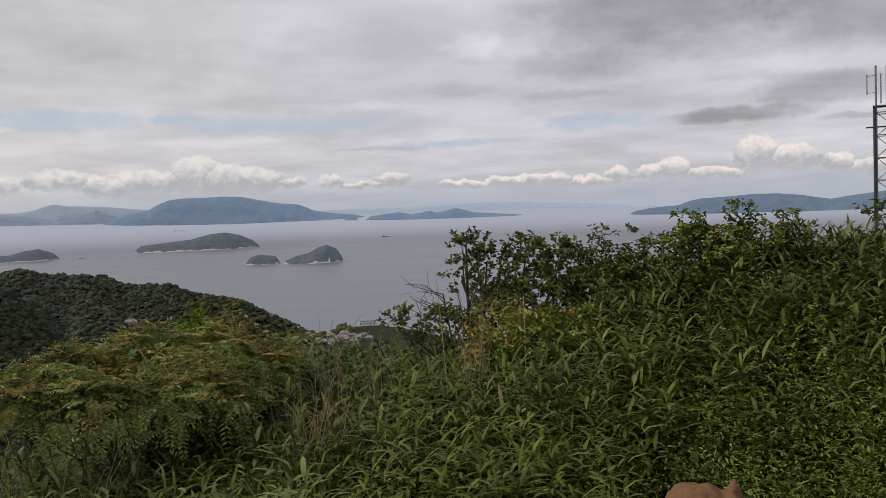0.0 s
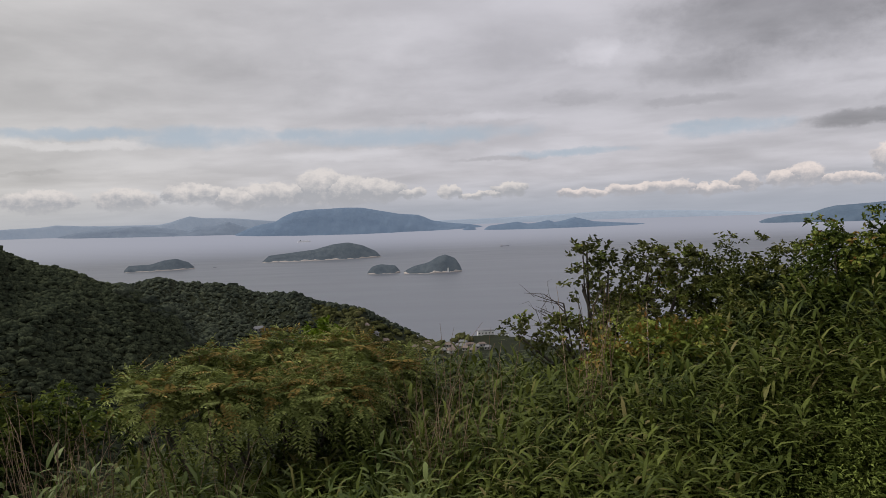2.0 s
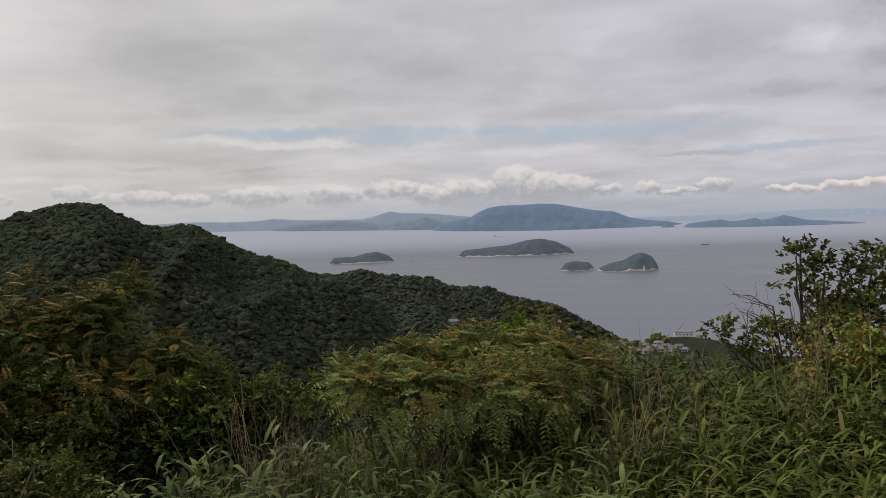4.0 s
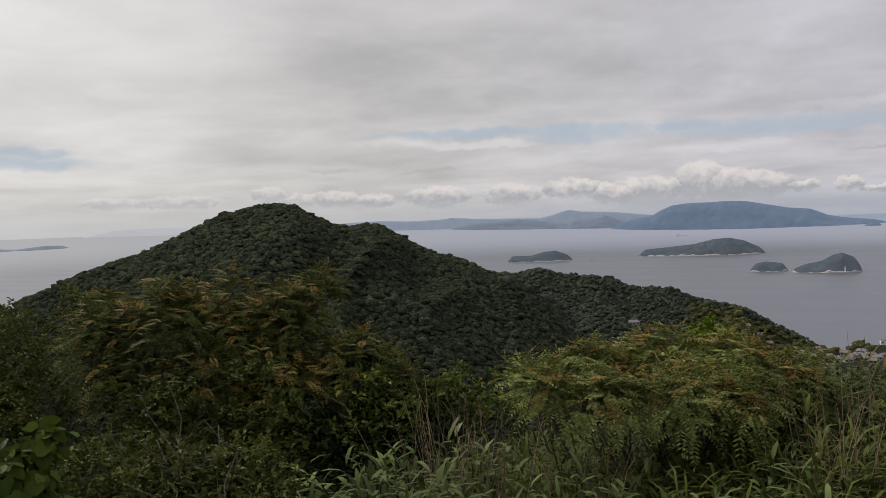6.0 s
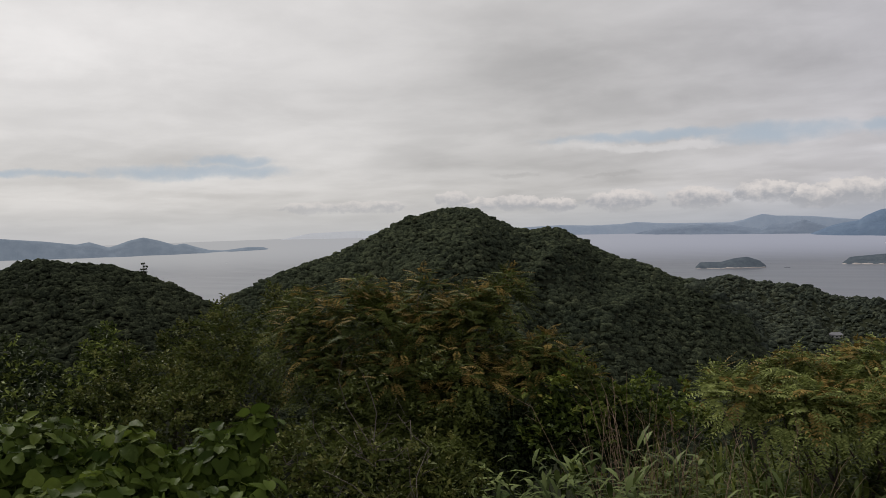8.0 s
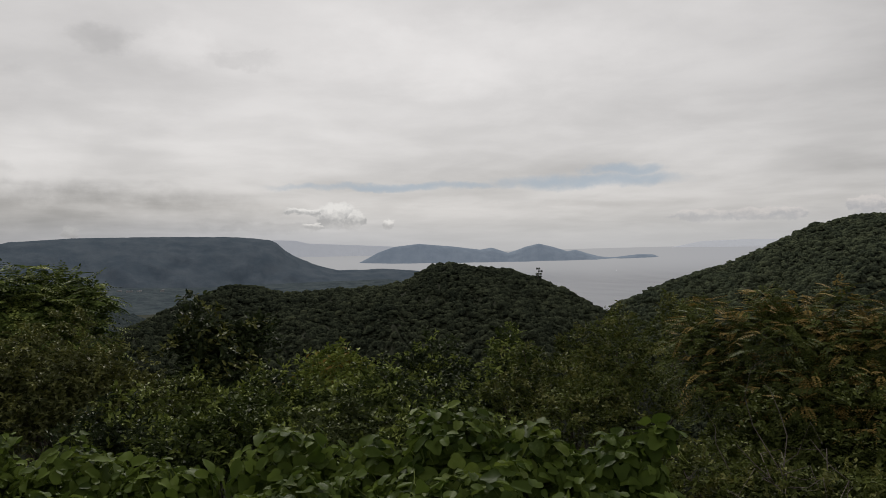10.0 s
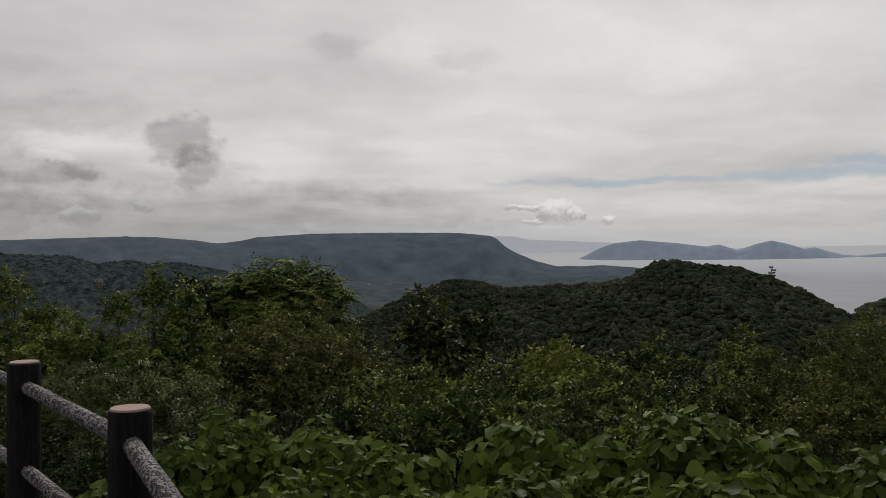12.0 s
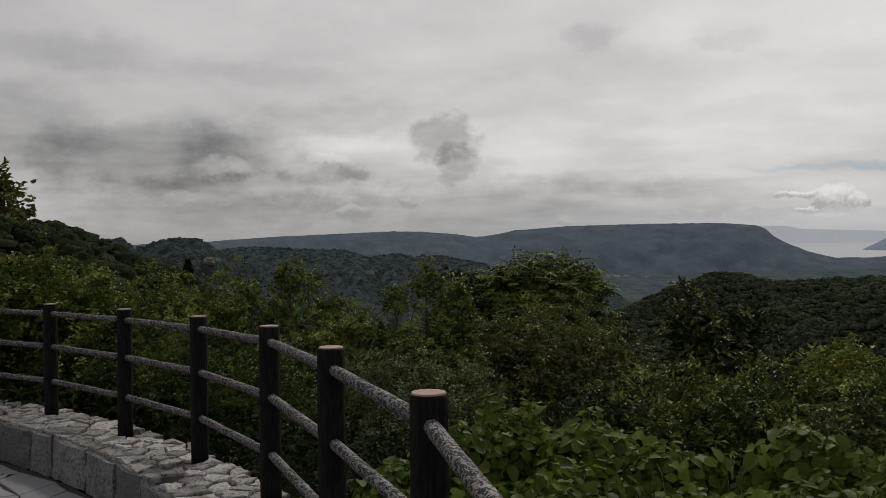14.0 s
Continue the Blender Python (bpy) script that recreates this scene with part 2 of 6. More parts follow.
M_SUMAC = leaf_material("sumac_leaves", (0.054, 0.083, 0.012), (0.293, 0.336, 0.073), 0.5, 0.14, (0.26, 0.14, 0.035))
M_YOUNG = leaf_material("young_bronze_leaves", (0.105, 0.080, 0.020), (0.370, 0.262, 0.078), 0.5, 0.14)
M_BRIGHT = leaf_material("bright_leaves", (0.061, 0.104, 0.007), (0.207, 0.293, 0.027), 0.5, 0.17)
M_KUDZU = leaf_material("kudzu_leaves", (0.022, 0.041, 0.006), (0.126, 0.172, 0.030), 0.5, 0.32)
M_STALK = leaf_material("dry_stalks", (0.122, 0.079, 0.050), (0.439, 0.317, 0.220), 0.8, 0.07)
M_SUMAC_LEAF = leaf_material("sumac_green", (0.048, 0.069, 0.014), (0.305, 0.342, 0.104), 0.5, 0.14)
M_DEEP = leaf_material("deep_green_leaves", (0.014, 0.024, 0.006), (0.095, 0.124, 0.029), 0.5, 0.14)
# Tip leaves: fresh growth, plus light on the tuft tops put into colour.
M_TIP = leaf_material("fresh_lit_green_tips", (0.061, 0.083, 0.016), (0.278, 0.325, 0.078), 0.5, 0.14)
M_TIP_OLIVE = leaf_material("fresh_lit_olive_tips", (0.050, 0.058, 0.014), (0.201, 0.205, 0.059), 0.5, 0.14)
M_TIP_GREY = leaf_material("fresh_lit_grey_green_tips", (0.058, 0.072, 0.026), (0.226, 0.250, 0.110), 0.5, 0.14)
M_DOME = leaf_material("brownish_olive_leaves", (0.036, 0.043, 0.014), (0.168, 0.178, 0.059), 0.5, 0.14)
M_REDTREE = leaf_material("reddish_leaves", (0.029, 0.045, 0.009), (0.140, 0.140, 0.034), 0.5, 0.14, (0.20, 0.055, 0.025))


def piece_random_kudzu(N):
    rnd = N.add("ShaderNodeObjectInfo").outputs["Random"]
    pos = N.add("ShaderNodeNewGeometry").outputs["Position"]
    vein = N.noise(pos, 60.0, 3.0)
    c = N.mix(rnd, (0.028, 0.049, 0.008), (0.118, 0.155, 0.026))
    c = N.mix(N.step(vein, 0.4, 0.75, 0.0, 0.25), c, (0.15, 0.20, 0.05))
    p = principled(N, c, 0.5, vein, 0.004, spec=0.08)
    t = N.add("ShaderNodeBsdfTranslucent")
    N.put(t.inputs[0], c)
    m = N.add("ShaderNodeMixShader")
    m.inputs[0].default_value = 0.38
    N.put(m.inputs[1], p)
    N.put(m.inputs[2], t.outputs[0])
    return m.outputs[0]


M_KUDZU_LEAF = material("kudzu_leaf", piece_random_kudzu)


def bark(N):
    pos = N.add("ShaderNodeNewGeometry").outputs["Position"]
    n = N.noise(pos, 25.0, 5.0)
    return principled(N, N.mix(n, (0.045, 0.036, 0.028), (0.13, 0.11, 0.09)), 0.85, n, 0.01, spec=0.2)


M_BARK = material("bark", bark)


def twig(N):
    pos = N.add("ShaderNodeNewGeometry").outputs["Position"]
    n = N.noise(pos, 40.0, 3.0)
    return principled(N, N.mix(n, (0.075, 0.062, 0.050), (0.17, 0.145, 0.12)), 0.85, n, 0.004, spec=0.2)


M_TWIG = material("dead_twigs", twig)


def soil(N):
    pos = N.add("ShaderNodeNewGeometry").outputs["Position"]
    big, small = N.noise(pos, 0.06, 5.0), N.noise(pos, 2.5, 6.0)
    c = N.mix(N.step(big, 0.35, 0.65), (0.012, 0.016, 0.008), (0.020, 0.025, 0.011))
    c = N.mix(N.step(small, 0.35, 0.75), c, (0.022, 0.024, 0.012))
    return principled(N, c, 0.95, small, 0.1, spec=0.1)


M_GROUND = material("wooded_ground", soil)


def forest_material(name, dark, light, pale, grain=1.2):
    """Tree crowns seen from afar: lit leaf tufts and shaded gaps painted in, trees and stands of different greens."""

    def build(N):
        g = N.add("ShaderNodeNewGeometry")
        rnd, pos = g.outputs["Random Per Island"], g.outputs["Position"]
        tuft = N.noise(pos, grain, 4.0, 0.62, 0.3)
        stand, tract = N.noise(pos, 0.05, 4.0, 0.6), N.noise(pos, 0.012, 2.0)
        f = N.math("ADD", N.math("MULTIPLY", rnd, 0.46), N.step(stand, 0.34, 0.66, -0.05, 0.30))
        f = N.math("ADD", f, N.step(tract, 0.36, 0.64, -0.06, 0.18))
        # tufts lightened in colour as if lit
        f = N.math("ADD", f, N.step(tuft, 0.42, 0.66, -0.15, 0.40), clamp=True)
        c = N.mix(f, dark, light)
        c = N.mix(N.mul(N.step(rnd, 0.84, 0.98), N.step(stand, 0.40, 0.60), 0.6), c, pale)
        # darkened colour stands in for shade between the tufts
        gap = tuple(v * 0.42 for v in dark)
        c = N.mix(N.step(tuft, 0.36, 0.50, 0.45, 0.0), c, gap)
        return principled(N, c, 0.9, tuft, 1.6 / grain, spec=0.0)

    return material(name, build)


# Hill greens lifted a little towards grey: haze put into the colour.
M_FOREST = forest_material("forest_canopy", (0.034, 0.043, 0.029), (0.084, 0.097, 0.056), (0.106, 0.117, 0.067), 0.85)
# Nearer hill: finer tufts, its greens darkened in colour for the backlit side.
M_FOREST_BACKLIT = forest_material("backlit_nearer_forest_canopy", (0.024, 0.030, 0.020), (0.064, 0.074, 0.043), (0.088, 0.097, 0.054), 1.5)
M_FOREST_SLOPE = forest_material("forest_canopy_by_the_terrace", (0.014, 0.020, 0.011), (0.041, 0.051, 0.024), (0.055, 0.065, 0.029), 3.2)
# Spur greens lifted further, so more haze is painted in.
M_FOREST_FAR = forest_material("haze_tinted_forest_canopy", (0.042, 0.052, 0.041), (0.096, 0.110, 0.076), (0.125, 0.136, 0.085), 0.5)
M_BAMBOO = forest_material("bamboo_grove", (0.060, 0.066, 0.026), (0.130, 0.130, 0.055), (0.16, 0.15, 0.07), 0.6)


def haze_painted_material(name, low, high, glow, grain=0.02):
    """Far land, a backdrop: the haze is put into its colour and its glow."""

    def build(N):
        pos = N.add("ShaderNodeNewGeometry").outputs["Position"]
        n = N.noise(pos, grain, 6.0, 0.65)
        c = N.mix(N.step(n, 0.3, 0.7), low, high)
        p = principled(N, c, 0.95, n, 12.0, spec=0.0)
        # emission stands in for the brightness of haze before the land
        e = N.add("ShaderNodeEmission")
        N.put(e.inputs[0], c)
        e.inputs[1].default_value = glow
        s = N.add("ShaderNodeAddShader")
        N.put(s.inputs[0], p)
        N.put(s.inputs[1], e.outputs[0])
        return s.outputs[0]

    return material(name, build)


M_ISLE_NEAR = haze_painted_material("hazy_wooded_island", (0.050, 0.061, 0.074), (0.068, 0.080, 0.091), 0.75, 0.05)
M_ISLE_FAR = haze_painted_material("haze_blue_far_island", (0.082, 0.112, 0.158), (0.094, 0.125, 0.170), 0.9)
M_MAINLAND = haze_painted_material("haze_blue_headland", (0.064, 0.088, 0.122), (0.078, 0.104, 0.138), 0.85)
M_ISLE_MID = haze_painted_material("haze_blue_low_hills", (0.116, 0.140, 0.178), (0.128, 0.152, 0.188), 0.88)
M_ISLE_FARTHER = haze_painted_material("haze_pale_far_island", (0.165, 0.195, 0.240), (0.180, 0.208, 0.250), 0.9)
M_ISLE_MIST = haze_painted_material("land_in_mist", (0.290, 0.300, 0.320), (0.300, 0.310, 0.330), 0.85)
M_ISLE_VEIL = haze_painted_material("land_lost_in_mist", (0.350, 0.358, 0.372), (0.356, 0.364, 0.378), 0.9)
M_ISLE_FAINT = haze_painted_material("faint_far_land", (0.215, 0.25, 0.30), (0.225, 0.26, 0.31), 0.9)
M_PEN = haze_painted_material("hazy_peninsula", (0.120, 0.145, 0.175), (0.140, 0.165, 0.195), 0.8)
M_MESA = haze_painted_material("hazy_plateau", (0.045, 0.058, 0.071), (0.064, 0.077, 0.089), 0.42, 0.012)
M_PLAIN = haze_painted_material("hazy_plain", (0.029, 0.038, 0.044), (0.055, 0.066, 0.069), 0.42, 0.03)
M_RIDGE = haze_painted_material("hazy_ridge", (0.015, 0.021, 0.023), (0.045, 0.054, 0.053), 0.28, 0.075)


def sea(N):
    g = N.add("ShaderNodeNewGeometry").outputs["Position"]
    big = N.noise(g, 0.0022, 5.0, 0.6, 0.6)
    ripple = N.noise(g, 0.09, 4.0, 0.6)
    mp = N.add("ShaderNodeMapping")
    N.put(mp.inputs[0], g)
    mp.inputs["Rotation"].default_value = (0, 0, 0.35)
    mp.inputs["Scale"].default_value = (0.0012, 0.009, 0.001)
    drift = N.noise(mp.outputs[0], 1.0, 4.0, 0.55)
    big = N.math("ADD", N.math("MULTIPLY", big, 0.55), N.math("MULTIPLY", drift, 0.45))
    c = N.mix(N.step(big, 0.36, 0.64), (0.066, 0.078, 0.102), (0.110, 0.122, 0.148))
    out = principled(N, c, N.step(big, 0.3, 0.7, 0.30, 0.42), ripple, 0.12, spec=0.5)
    for n in N.tree.nodes:
        if n.bl_idname == "ShaderNodeBump":
            N.put(n.inputs["Normal"], N.vec(0.0, 0.0, 1.0))
    return out


M_SEA = material("calm_sea", sea)


def far_sea(N):
    """The sea's far distance: emission that grows with distance paints the haze of the horizon."""
    p = sea(N)
    pos = N.add("ShaderNodeNewGeometry").outputs["Position"]
    sep = N.add("ShaderNodeSeparateXYZ")
    N.put(sep.inputs[0], pos)
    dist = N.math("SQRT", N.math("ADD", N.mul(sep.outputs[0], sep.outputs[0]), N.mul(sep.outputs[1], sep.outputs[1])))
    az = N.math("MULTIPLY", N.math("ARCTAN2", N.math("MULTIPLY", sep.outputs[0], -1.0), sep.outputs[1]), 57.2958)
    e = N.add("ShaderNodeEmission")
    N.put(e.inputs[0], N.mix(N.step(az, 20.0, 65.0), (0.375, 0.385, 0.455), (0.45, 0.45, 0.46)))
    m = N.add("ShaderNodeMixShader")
    # haze painted in: the sea gives way to glow further out
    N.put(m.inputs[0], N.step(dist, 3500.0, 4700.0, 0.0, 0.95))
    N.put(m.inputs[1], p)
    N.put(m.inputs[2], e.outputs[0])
    return m.outputs[0]


M_FAR_SEA = material("sea_with_painted_haze", far_sea)


def stone_material(name, low, high, stain):
    def build(N):
        o = N.add("ShaderNodeObjectInfo").outputs["Random"]
        pos = N.add("ShaderNodeNewGeometry").outputs["Position"]
        a, g = N.noise(pos, 6.0, 6.0, 0.65), N.noise(pos, 38.0, 5.0, 0.65)
        c = N.mix(o, low, high)
        c = N.mix(N.step(a, 0.46, 0.68, 0.0, 0.6), c, stain)
        c = N.mix(N.step(g, 0.47, 0.64, 0.0, 0.7), c, (0.050, 0.049, 0.047))
        h = N.math("ADD", a, N.math("MULTIPLY", g, 0.5))
        return principled(N, c, 0.9, h, 0.055, spec=0.2)

    return material(name, build)


M_STONE = stone_material("granite", (0.095, 0.096, 0.095), (0.20, 0.198, 0.192), (0.095, 0.085, 0.070))
M_CAPSTONE = stone_material("flat_fieldstone", (0.16, 0.153, 0.143), (0.42, 0.405, 0.38), (0.22, 0.17, 0.12))


def paving(N):
    o = N.add("ShaderNodeObjectInfo").outputs["Random"]
    pos = N.add("ShaderNodeNewGeometry").outputs["Position"]
    a, b = N.noise(pos, 4.0, 5.0), N.noise(pos, 60.0, 4.0)
    c = N.mix(o, (0.15, 0.15, 0.154), (0.23, 0.23, 0.228))
    c = N.mix(N.step(a, 0.45, 0.75, 0.0, 0.5), c, (0.13, 0.123, 0.11))
    return principled(N, c, 0.8, N.math("ADD", a, b), 0.004, spec=0.3)


M_PAVE = material("paving_stone", paving)


def mortar(N):
    pos = N.add("ShaderNodeNewGeometry").outputs["Position"]
    a = N.noise(pos, 14.0, 5.0)
    return principled(N, N.mix(a, (0.018, 0.016, 0.013), (0.048, 0.040, 0.032)), 0.95, a, 0.01, spec=0.2)


M_MORTAR = material("mortar_and_dirt", mortar)


def post_bark(N):
    co = N.add("ShaderNodeTexCoord").outputs["Object"]
    mp = N.add("ShaderNodeMapping")
    N.put(mp.inputs[0], co)
    mp.inputs["Scale"].default_value = (1, 1, 0.16)
    a = N.noise(mp.outputs[0], 75.0, 4.0, 0.6)
    c = N.mix(N.step(a, 0.35, 0.7), (0.004, 0.0035, 0.0035), (0.014, 0.012, 0.011))
    return principled(N, c, 0.8, a, 0.012, spec=0.12)


M_POST = material("dark_log_concrete", post_bark)


def post_top(N):
    co = N.add("ShaderNodeTexCoord").outputs["Object"]
    a = N.noise(co, 60.0, 4.0)
    return principled(N, N.mix(a, (0.22, 0.145, 0.12), (0.34, 0.235, 0.19)), 0.8, a, 0.002, spec=0.3)


M_POST_TOP = material("cut_log_face", post_top)


def rail_bark(N):
    co = N.add("ShaderNodeTexCoord").outputs["Object"]
    mp = N.add("ShaderNodeMapping")
    N.put(mp.inputs[0], co)
    mp.inputs["Scale"].default_value = (1, 1, 0.55)
    v = N.noise(mp.outputs[0], 95.0, 1.0, 0.4, 1.6)
    c = N.mix(N.step(v, 0.46, 0.58), (0.006, 0.005, 0.006), (0.21, 0.19, 0.185))
    return principled(N, c, 0.7, N.step(v, 0.40, 0.58), 0.010, spec=0.2)


M_RAIL = material("grey_bark_relief", rail_bark)


def earth(N):
    pos = N.add("ShaderNodeNewGeometry").outputs["Position"]
    a, b = N.noise(pos, 5.0, 6.0), N.noise(pos, 40.0, 4.0)
    c = N.mix(a, (0.085, 0.042, 0.020), (0.20, 0.110, 0.052))
    return principled(N, c, 0.95, N.math("ADD", a, N.math("MULTIPLY", b, 0.3)), 0.03, spec=0.2)


M_EARTH = material("brown_rock", earth)


def plain(name, a, b, rough=0.6, scale=3.0, metal=0.0):
    def build(N):
        pos = N.add("ShaderNodeNewGeometry").outputs["Position"]
        n = N.noise(pos, scale, 5.0)
        sh = principled(N, N.mix(n, a, b), rough, n, 0.01)
        sh.node.inputs["Metallic"].default_value = metal
        return sh

    return material(name, build)


M_STEEL = plain("galvanised_steel", (0.16, 0.165, 0.17), (0.26, 0.265, 0.27), 0.5, 2.0, 0.6)
M_STEEL_DARK = plain("dark_cable_duct", (0.02, 0.02, 0.022), (0.04, 0.04, 0.042), 0.6, 2.0)
M_WALL_WHITE = plain("white_render", (0.30, 0.295, 0.28), (0.42, 0.41, 0.39), 0.8, 0.4)
M_ROOF_GREY = plain("grey_tiles", (0.13, 0.13, 0.14), (0.22, 0.22, 0.23), 0.7, 0.5)
M_ROOF_BROWN = plain("brown_tiles", (0.13, 0.10, 0.088), (0.22, 0.17, 0.145), 0.75, 0.5)
M_GLASS_DARK = plain("dark_window", (0.03, 0.035, 0.04), (0.05, 0.055, 0.06), 0.2, 1.0)
M_WALL_BRIGHT = plain("bright_white_render", (0.72, 0.72, 0.71), (0.80, 0.80, 0.79), 0.8, 0.4)
M_SHIP = plain("white_ship_paint", (0.66, 0.67, 0.68), (0.78, 0.78, 0.78), 0.5, 0.2)
M_HULL = plain("dark_hull_paint", (0.07, 0.08, 0.10), (0.12, 0.13, 0.15), 0.5, 0.2)
M_CLIFF = haze_painted_material("hazy_bare_rock", (0.052, 0.050, 0.048), (0.088, 0.080, 0.072), 0.3, 0.05)
M_BEACH = plain("pale_shore_rock", (0.36, 0.33, 0.31), (0.52, 0.47, 0.44), 0.9, 0.05)


# ---- mesh helpers ----
def polar(az, r, z=0.0):
    """A place by its bearing (degrees, to the left of y), distance and height."""
    a = math.radians(az)
    return Vector((-math.sin(a) * r, math.cos(a) * r, z))


def link_mesh(name, verts, faces, mat, parent=None, smooth=False, label=""):
    me = bpy.data.meshes.new(name)
    verts = np.asarray(verts, dtype=np.float32)
    if isinstance(faces, np.ndarray):
        n, k = faces.shape
        me.vertices.add(len(verts))
        me.vertices.foreach_set("co", verts.ravel())
        me.loops.add(n * k)
        me.loops.foreach_set("vertex_index", faces.astype(np.int32).ravel())
        me.polygons.add(n)
        me.polygons.foreach_set("loop_start", np.arange(0, n * k, k, dtype=np.int32))
        me.update(calc_edges=True)
    else:
        me.from_pydata(verts.tolist(), [], faces)
    if smooth:
        me.shade_smooth()
    me.materials.append(mat)
    ob = new(name, me)
    if parent is not None:
        ob.parent = parent
    if label:
        tagged(ob, label)
    return ob


def part(name, bm, mat, parent, label=""):
    me = bpy.data.meshes.new(name)
    bm.to_mesh(me)
    bm.free()
    me.materials.append(mat)
    ob = new(name, me)
    ob.parent = parent
    if label:
        tagged(ob, label)
    return ob


def empty(name, at, rz=0.0):
    ob = new(name)
    ob.empty_display_size = 0.1
    ob.matrix_world = Matrix.Translation(at) @ Matrix.Rotation(rz, 4, "Z")
    return ob


def tube_data(points, radii, sides=5):
    """A tapered tube through points, as verts and quads."""
    pts = [Vector(p) for p in points]
    vs, fs = [], []
    for i, p in enumerate(pts):
        d = (pts[min(i + 1, len(pts) - 1)] - pts[max(i - 1, 0)]).normalized()
        u = d.cross(Vector((0.31, 0.87, 0.39))).normalized()
        v = d.cross(u)
        for k in range(sides):
            a = 2 * math.pi * k / sides
            vs.append(p + radii[i] * (math.cos(a) * u + math.sin(a) * v))
    for i in range(len(pts) - 1):
        for k in range(sides):
            a, b = i * sides + k, i * sides + (k + 1) % sides
            fs.append((a, b, b + sides, a + sides))
    return vs, fs


def tubes_mesh(name, many, mat, parent, sides=5):
    vs, fs = [], []
    for pts, radii in many:
        v, f = tube_data(pts, radii, sides)
        fs += [tuple(i + len(vs) for i in q) for q in f]
        vs += v
    return link_mesh(name, [tuple(v) for v in vs], fs, mat, parent, True)


def unit(a):
    return a / np.maximum(np.linalg.norm(a, axis=-1, keepdims=True), 1e-9)


def leaf_arrays(base, along, up, length, width, droop=0.25, fold=0.25):
    """Leaves folded along the midrib: base, two shoulders, drooping tip."""
    n = len(base)
    along = unit(along)
    side = unit(np.cross(along, up))
    nor = np.cross(side, along)
    L, W = length[:, None], width[:, None]
    mid = base + along * L * 0.45 + nor * L * 0.05
    tip = base + along * L - nor * L * droop
    lift = nor * W * fold
    vs = np.stack([base, mid + side * W * 0.5 + lift, tip, mid - side * W * 0.5 + lift], 1).reshape(-1, 3)
    f = np.array([[0, 2, 1], [0, 3, 2]])
    faces = (np.arange(n)[:, None, None] * 4 + f[None]).reshape(-1, 3)
    return vs, faces


def round_leaf_arrays(base, along, up, length, width, droop=0.2, fold=0.2):
    """Broader leaves with rounded shoulders, cupped along the midrib."""
    n = len(base)
    along = unit(along)
    side = unit(np.cross(along, up))
    nor = np.cross(side, along)
    L, W = length[:, None], width[:, None]
    a, b = base + along * L * 0.28, base + along * L * 0.70 - nor * L * droop * 0.35
    lift = nor * W * fold
    vs = np.stack([base, a + side * W * 0.46 + lift, b + side * W * 0.42 + lift, base + along * L - nor * L * droop, b - side * W * 0.42 + lift, a - side * W * 0.46 + lift], 1).reshape(-1, 3)
    f = np.array([[0, 3, 2], [0, 2, 1], [0, 5, 4], [0, 4, 3]])
    faces = (np.arange(n)[:, None, None] * 6 + f[None]).reshape(-1, 3)
    return vs, faces


def blade_arrays(base, along, length, width, bend):
    """Long grass blades that arch over."""
    n = len(base)
    along = unit(along)
    flat = along.copy()
    flat[:, 2] = 0
    flat = unit(flat + 1e-4)
    side = unit(np.cross(flat, np.array([0, 0, 1.0])))
    L, W = length[:, None], width[:, None]
    p = [base]
    d = along.copy()
    for k in range(2):
        p.append(p[-1] + d * L / 2)
        d = unit(d + (flat * 0.7 - np.array([0, 0, 1.0])) * 1.5 * bend[:, None])
    vs = np.stack([p[0] - side * W * 0.3, p[0] + side * W * 0.3, p[1] - side * W * 0.5, p[1] + side * W * 0.5, p[2]], 1).reshape(-1, 3)
    f4 = np.array([[0, 1, 3], [0, 3, 2], [2, 3, 4]])
    faces = (np.arange(n)[:, None, None] * 5 + f4[None]).reshape(-1, 3)
    return vs, faces


def lance_arrays(base, along, length, width, bend):
    """Lance-shaped bamboo-grass leaves: broad in the middle, arching down to a long point."""
    n = len(base)
    d = unit(along)
    flat = d.copy()
    flat[:, 2] = 0
    flat = unit(flat + 1e-4)
    side = unit(np.cross(flat, np.array([0, 0, 1.0])))
    L, W = length[:, None], width[:, None]
    p = [base]
    for k in (0.28, 0.37, 0.35):
        p.append(p[-1] + d * L * k)
        d = unit(d + (flat * 0.6 - np.array([0, 0, 1.0])) * 0.9 * bend[:, None])
    vs = np.stack([p[0], p[1] - side * W * 0.46, p[1] + side * W * 0.46, p[2] - side * W * 0.40, p[2] + side * W * 0.40, p[3]], 1).reshape(-1, 3)
    f = np.array([[0, 2, 1], [1, 2, 4], [1, 4, 3], [3, 4, 5]])
    faces = (np.arange(n)[:, None, None] * 6 + f[None]).reshape(-1, 3)
    return vs, faces


# ---- the lie of the land ----
SEA_Z = -118.0


def knots(text):
    """Bearing and elevation pairs of a skyline, as sorted arrays."""
    v = np.array([float(q) for q in text.split()]).reshape(-1, 2)
    v = v[np.argsort(v[:, 0])]
    return v[:, 0], v[:, 1]


MAIN = knots("62 -6 61 -3.6 57 -1.85 53.3 -.7 50 .85 48.4 1.68 46 2.15 44.9 2.25 43.7 2.15 42.3 1.28 41 .76 40 .58 38.8 .72 37.9 .6 36 -.55 34.2 -1.45 32.3 -1.95 30.4 -2.85 29 -3.3 26 -5.5")
SPUR = knots("34 -4.5 29.3 -3.1 27.2 -2.62 25.6 -3.08 22.3 -3.42 20.8 -4.08 18.3 -4.18 17 -4.85 14 -5.42 11.2 -6.95 10 -7.55 9 -8.6")
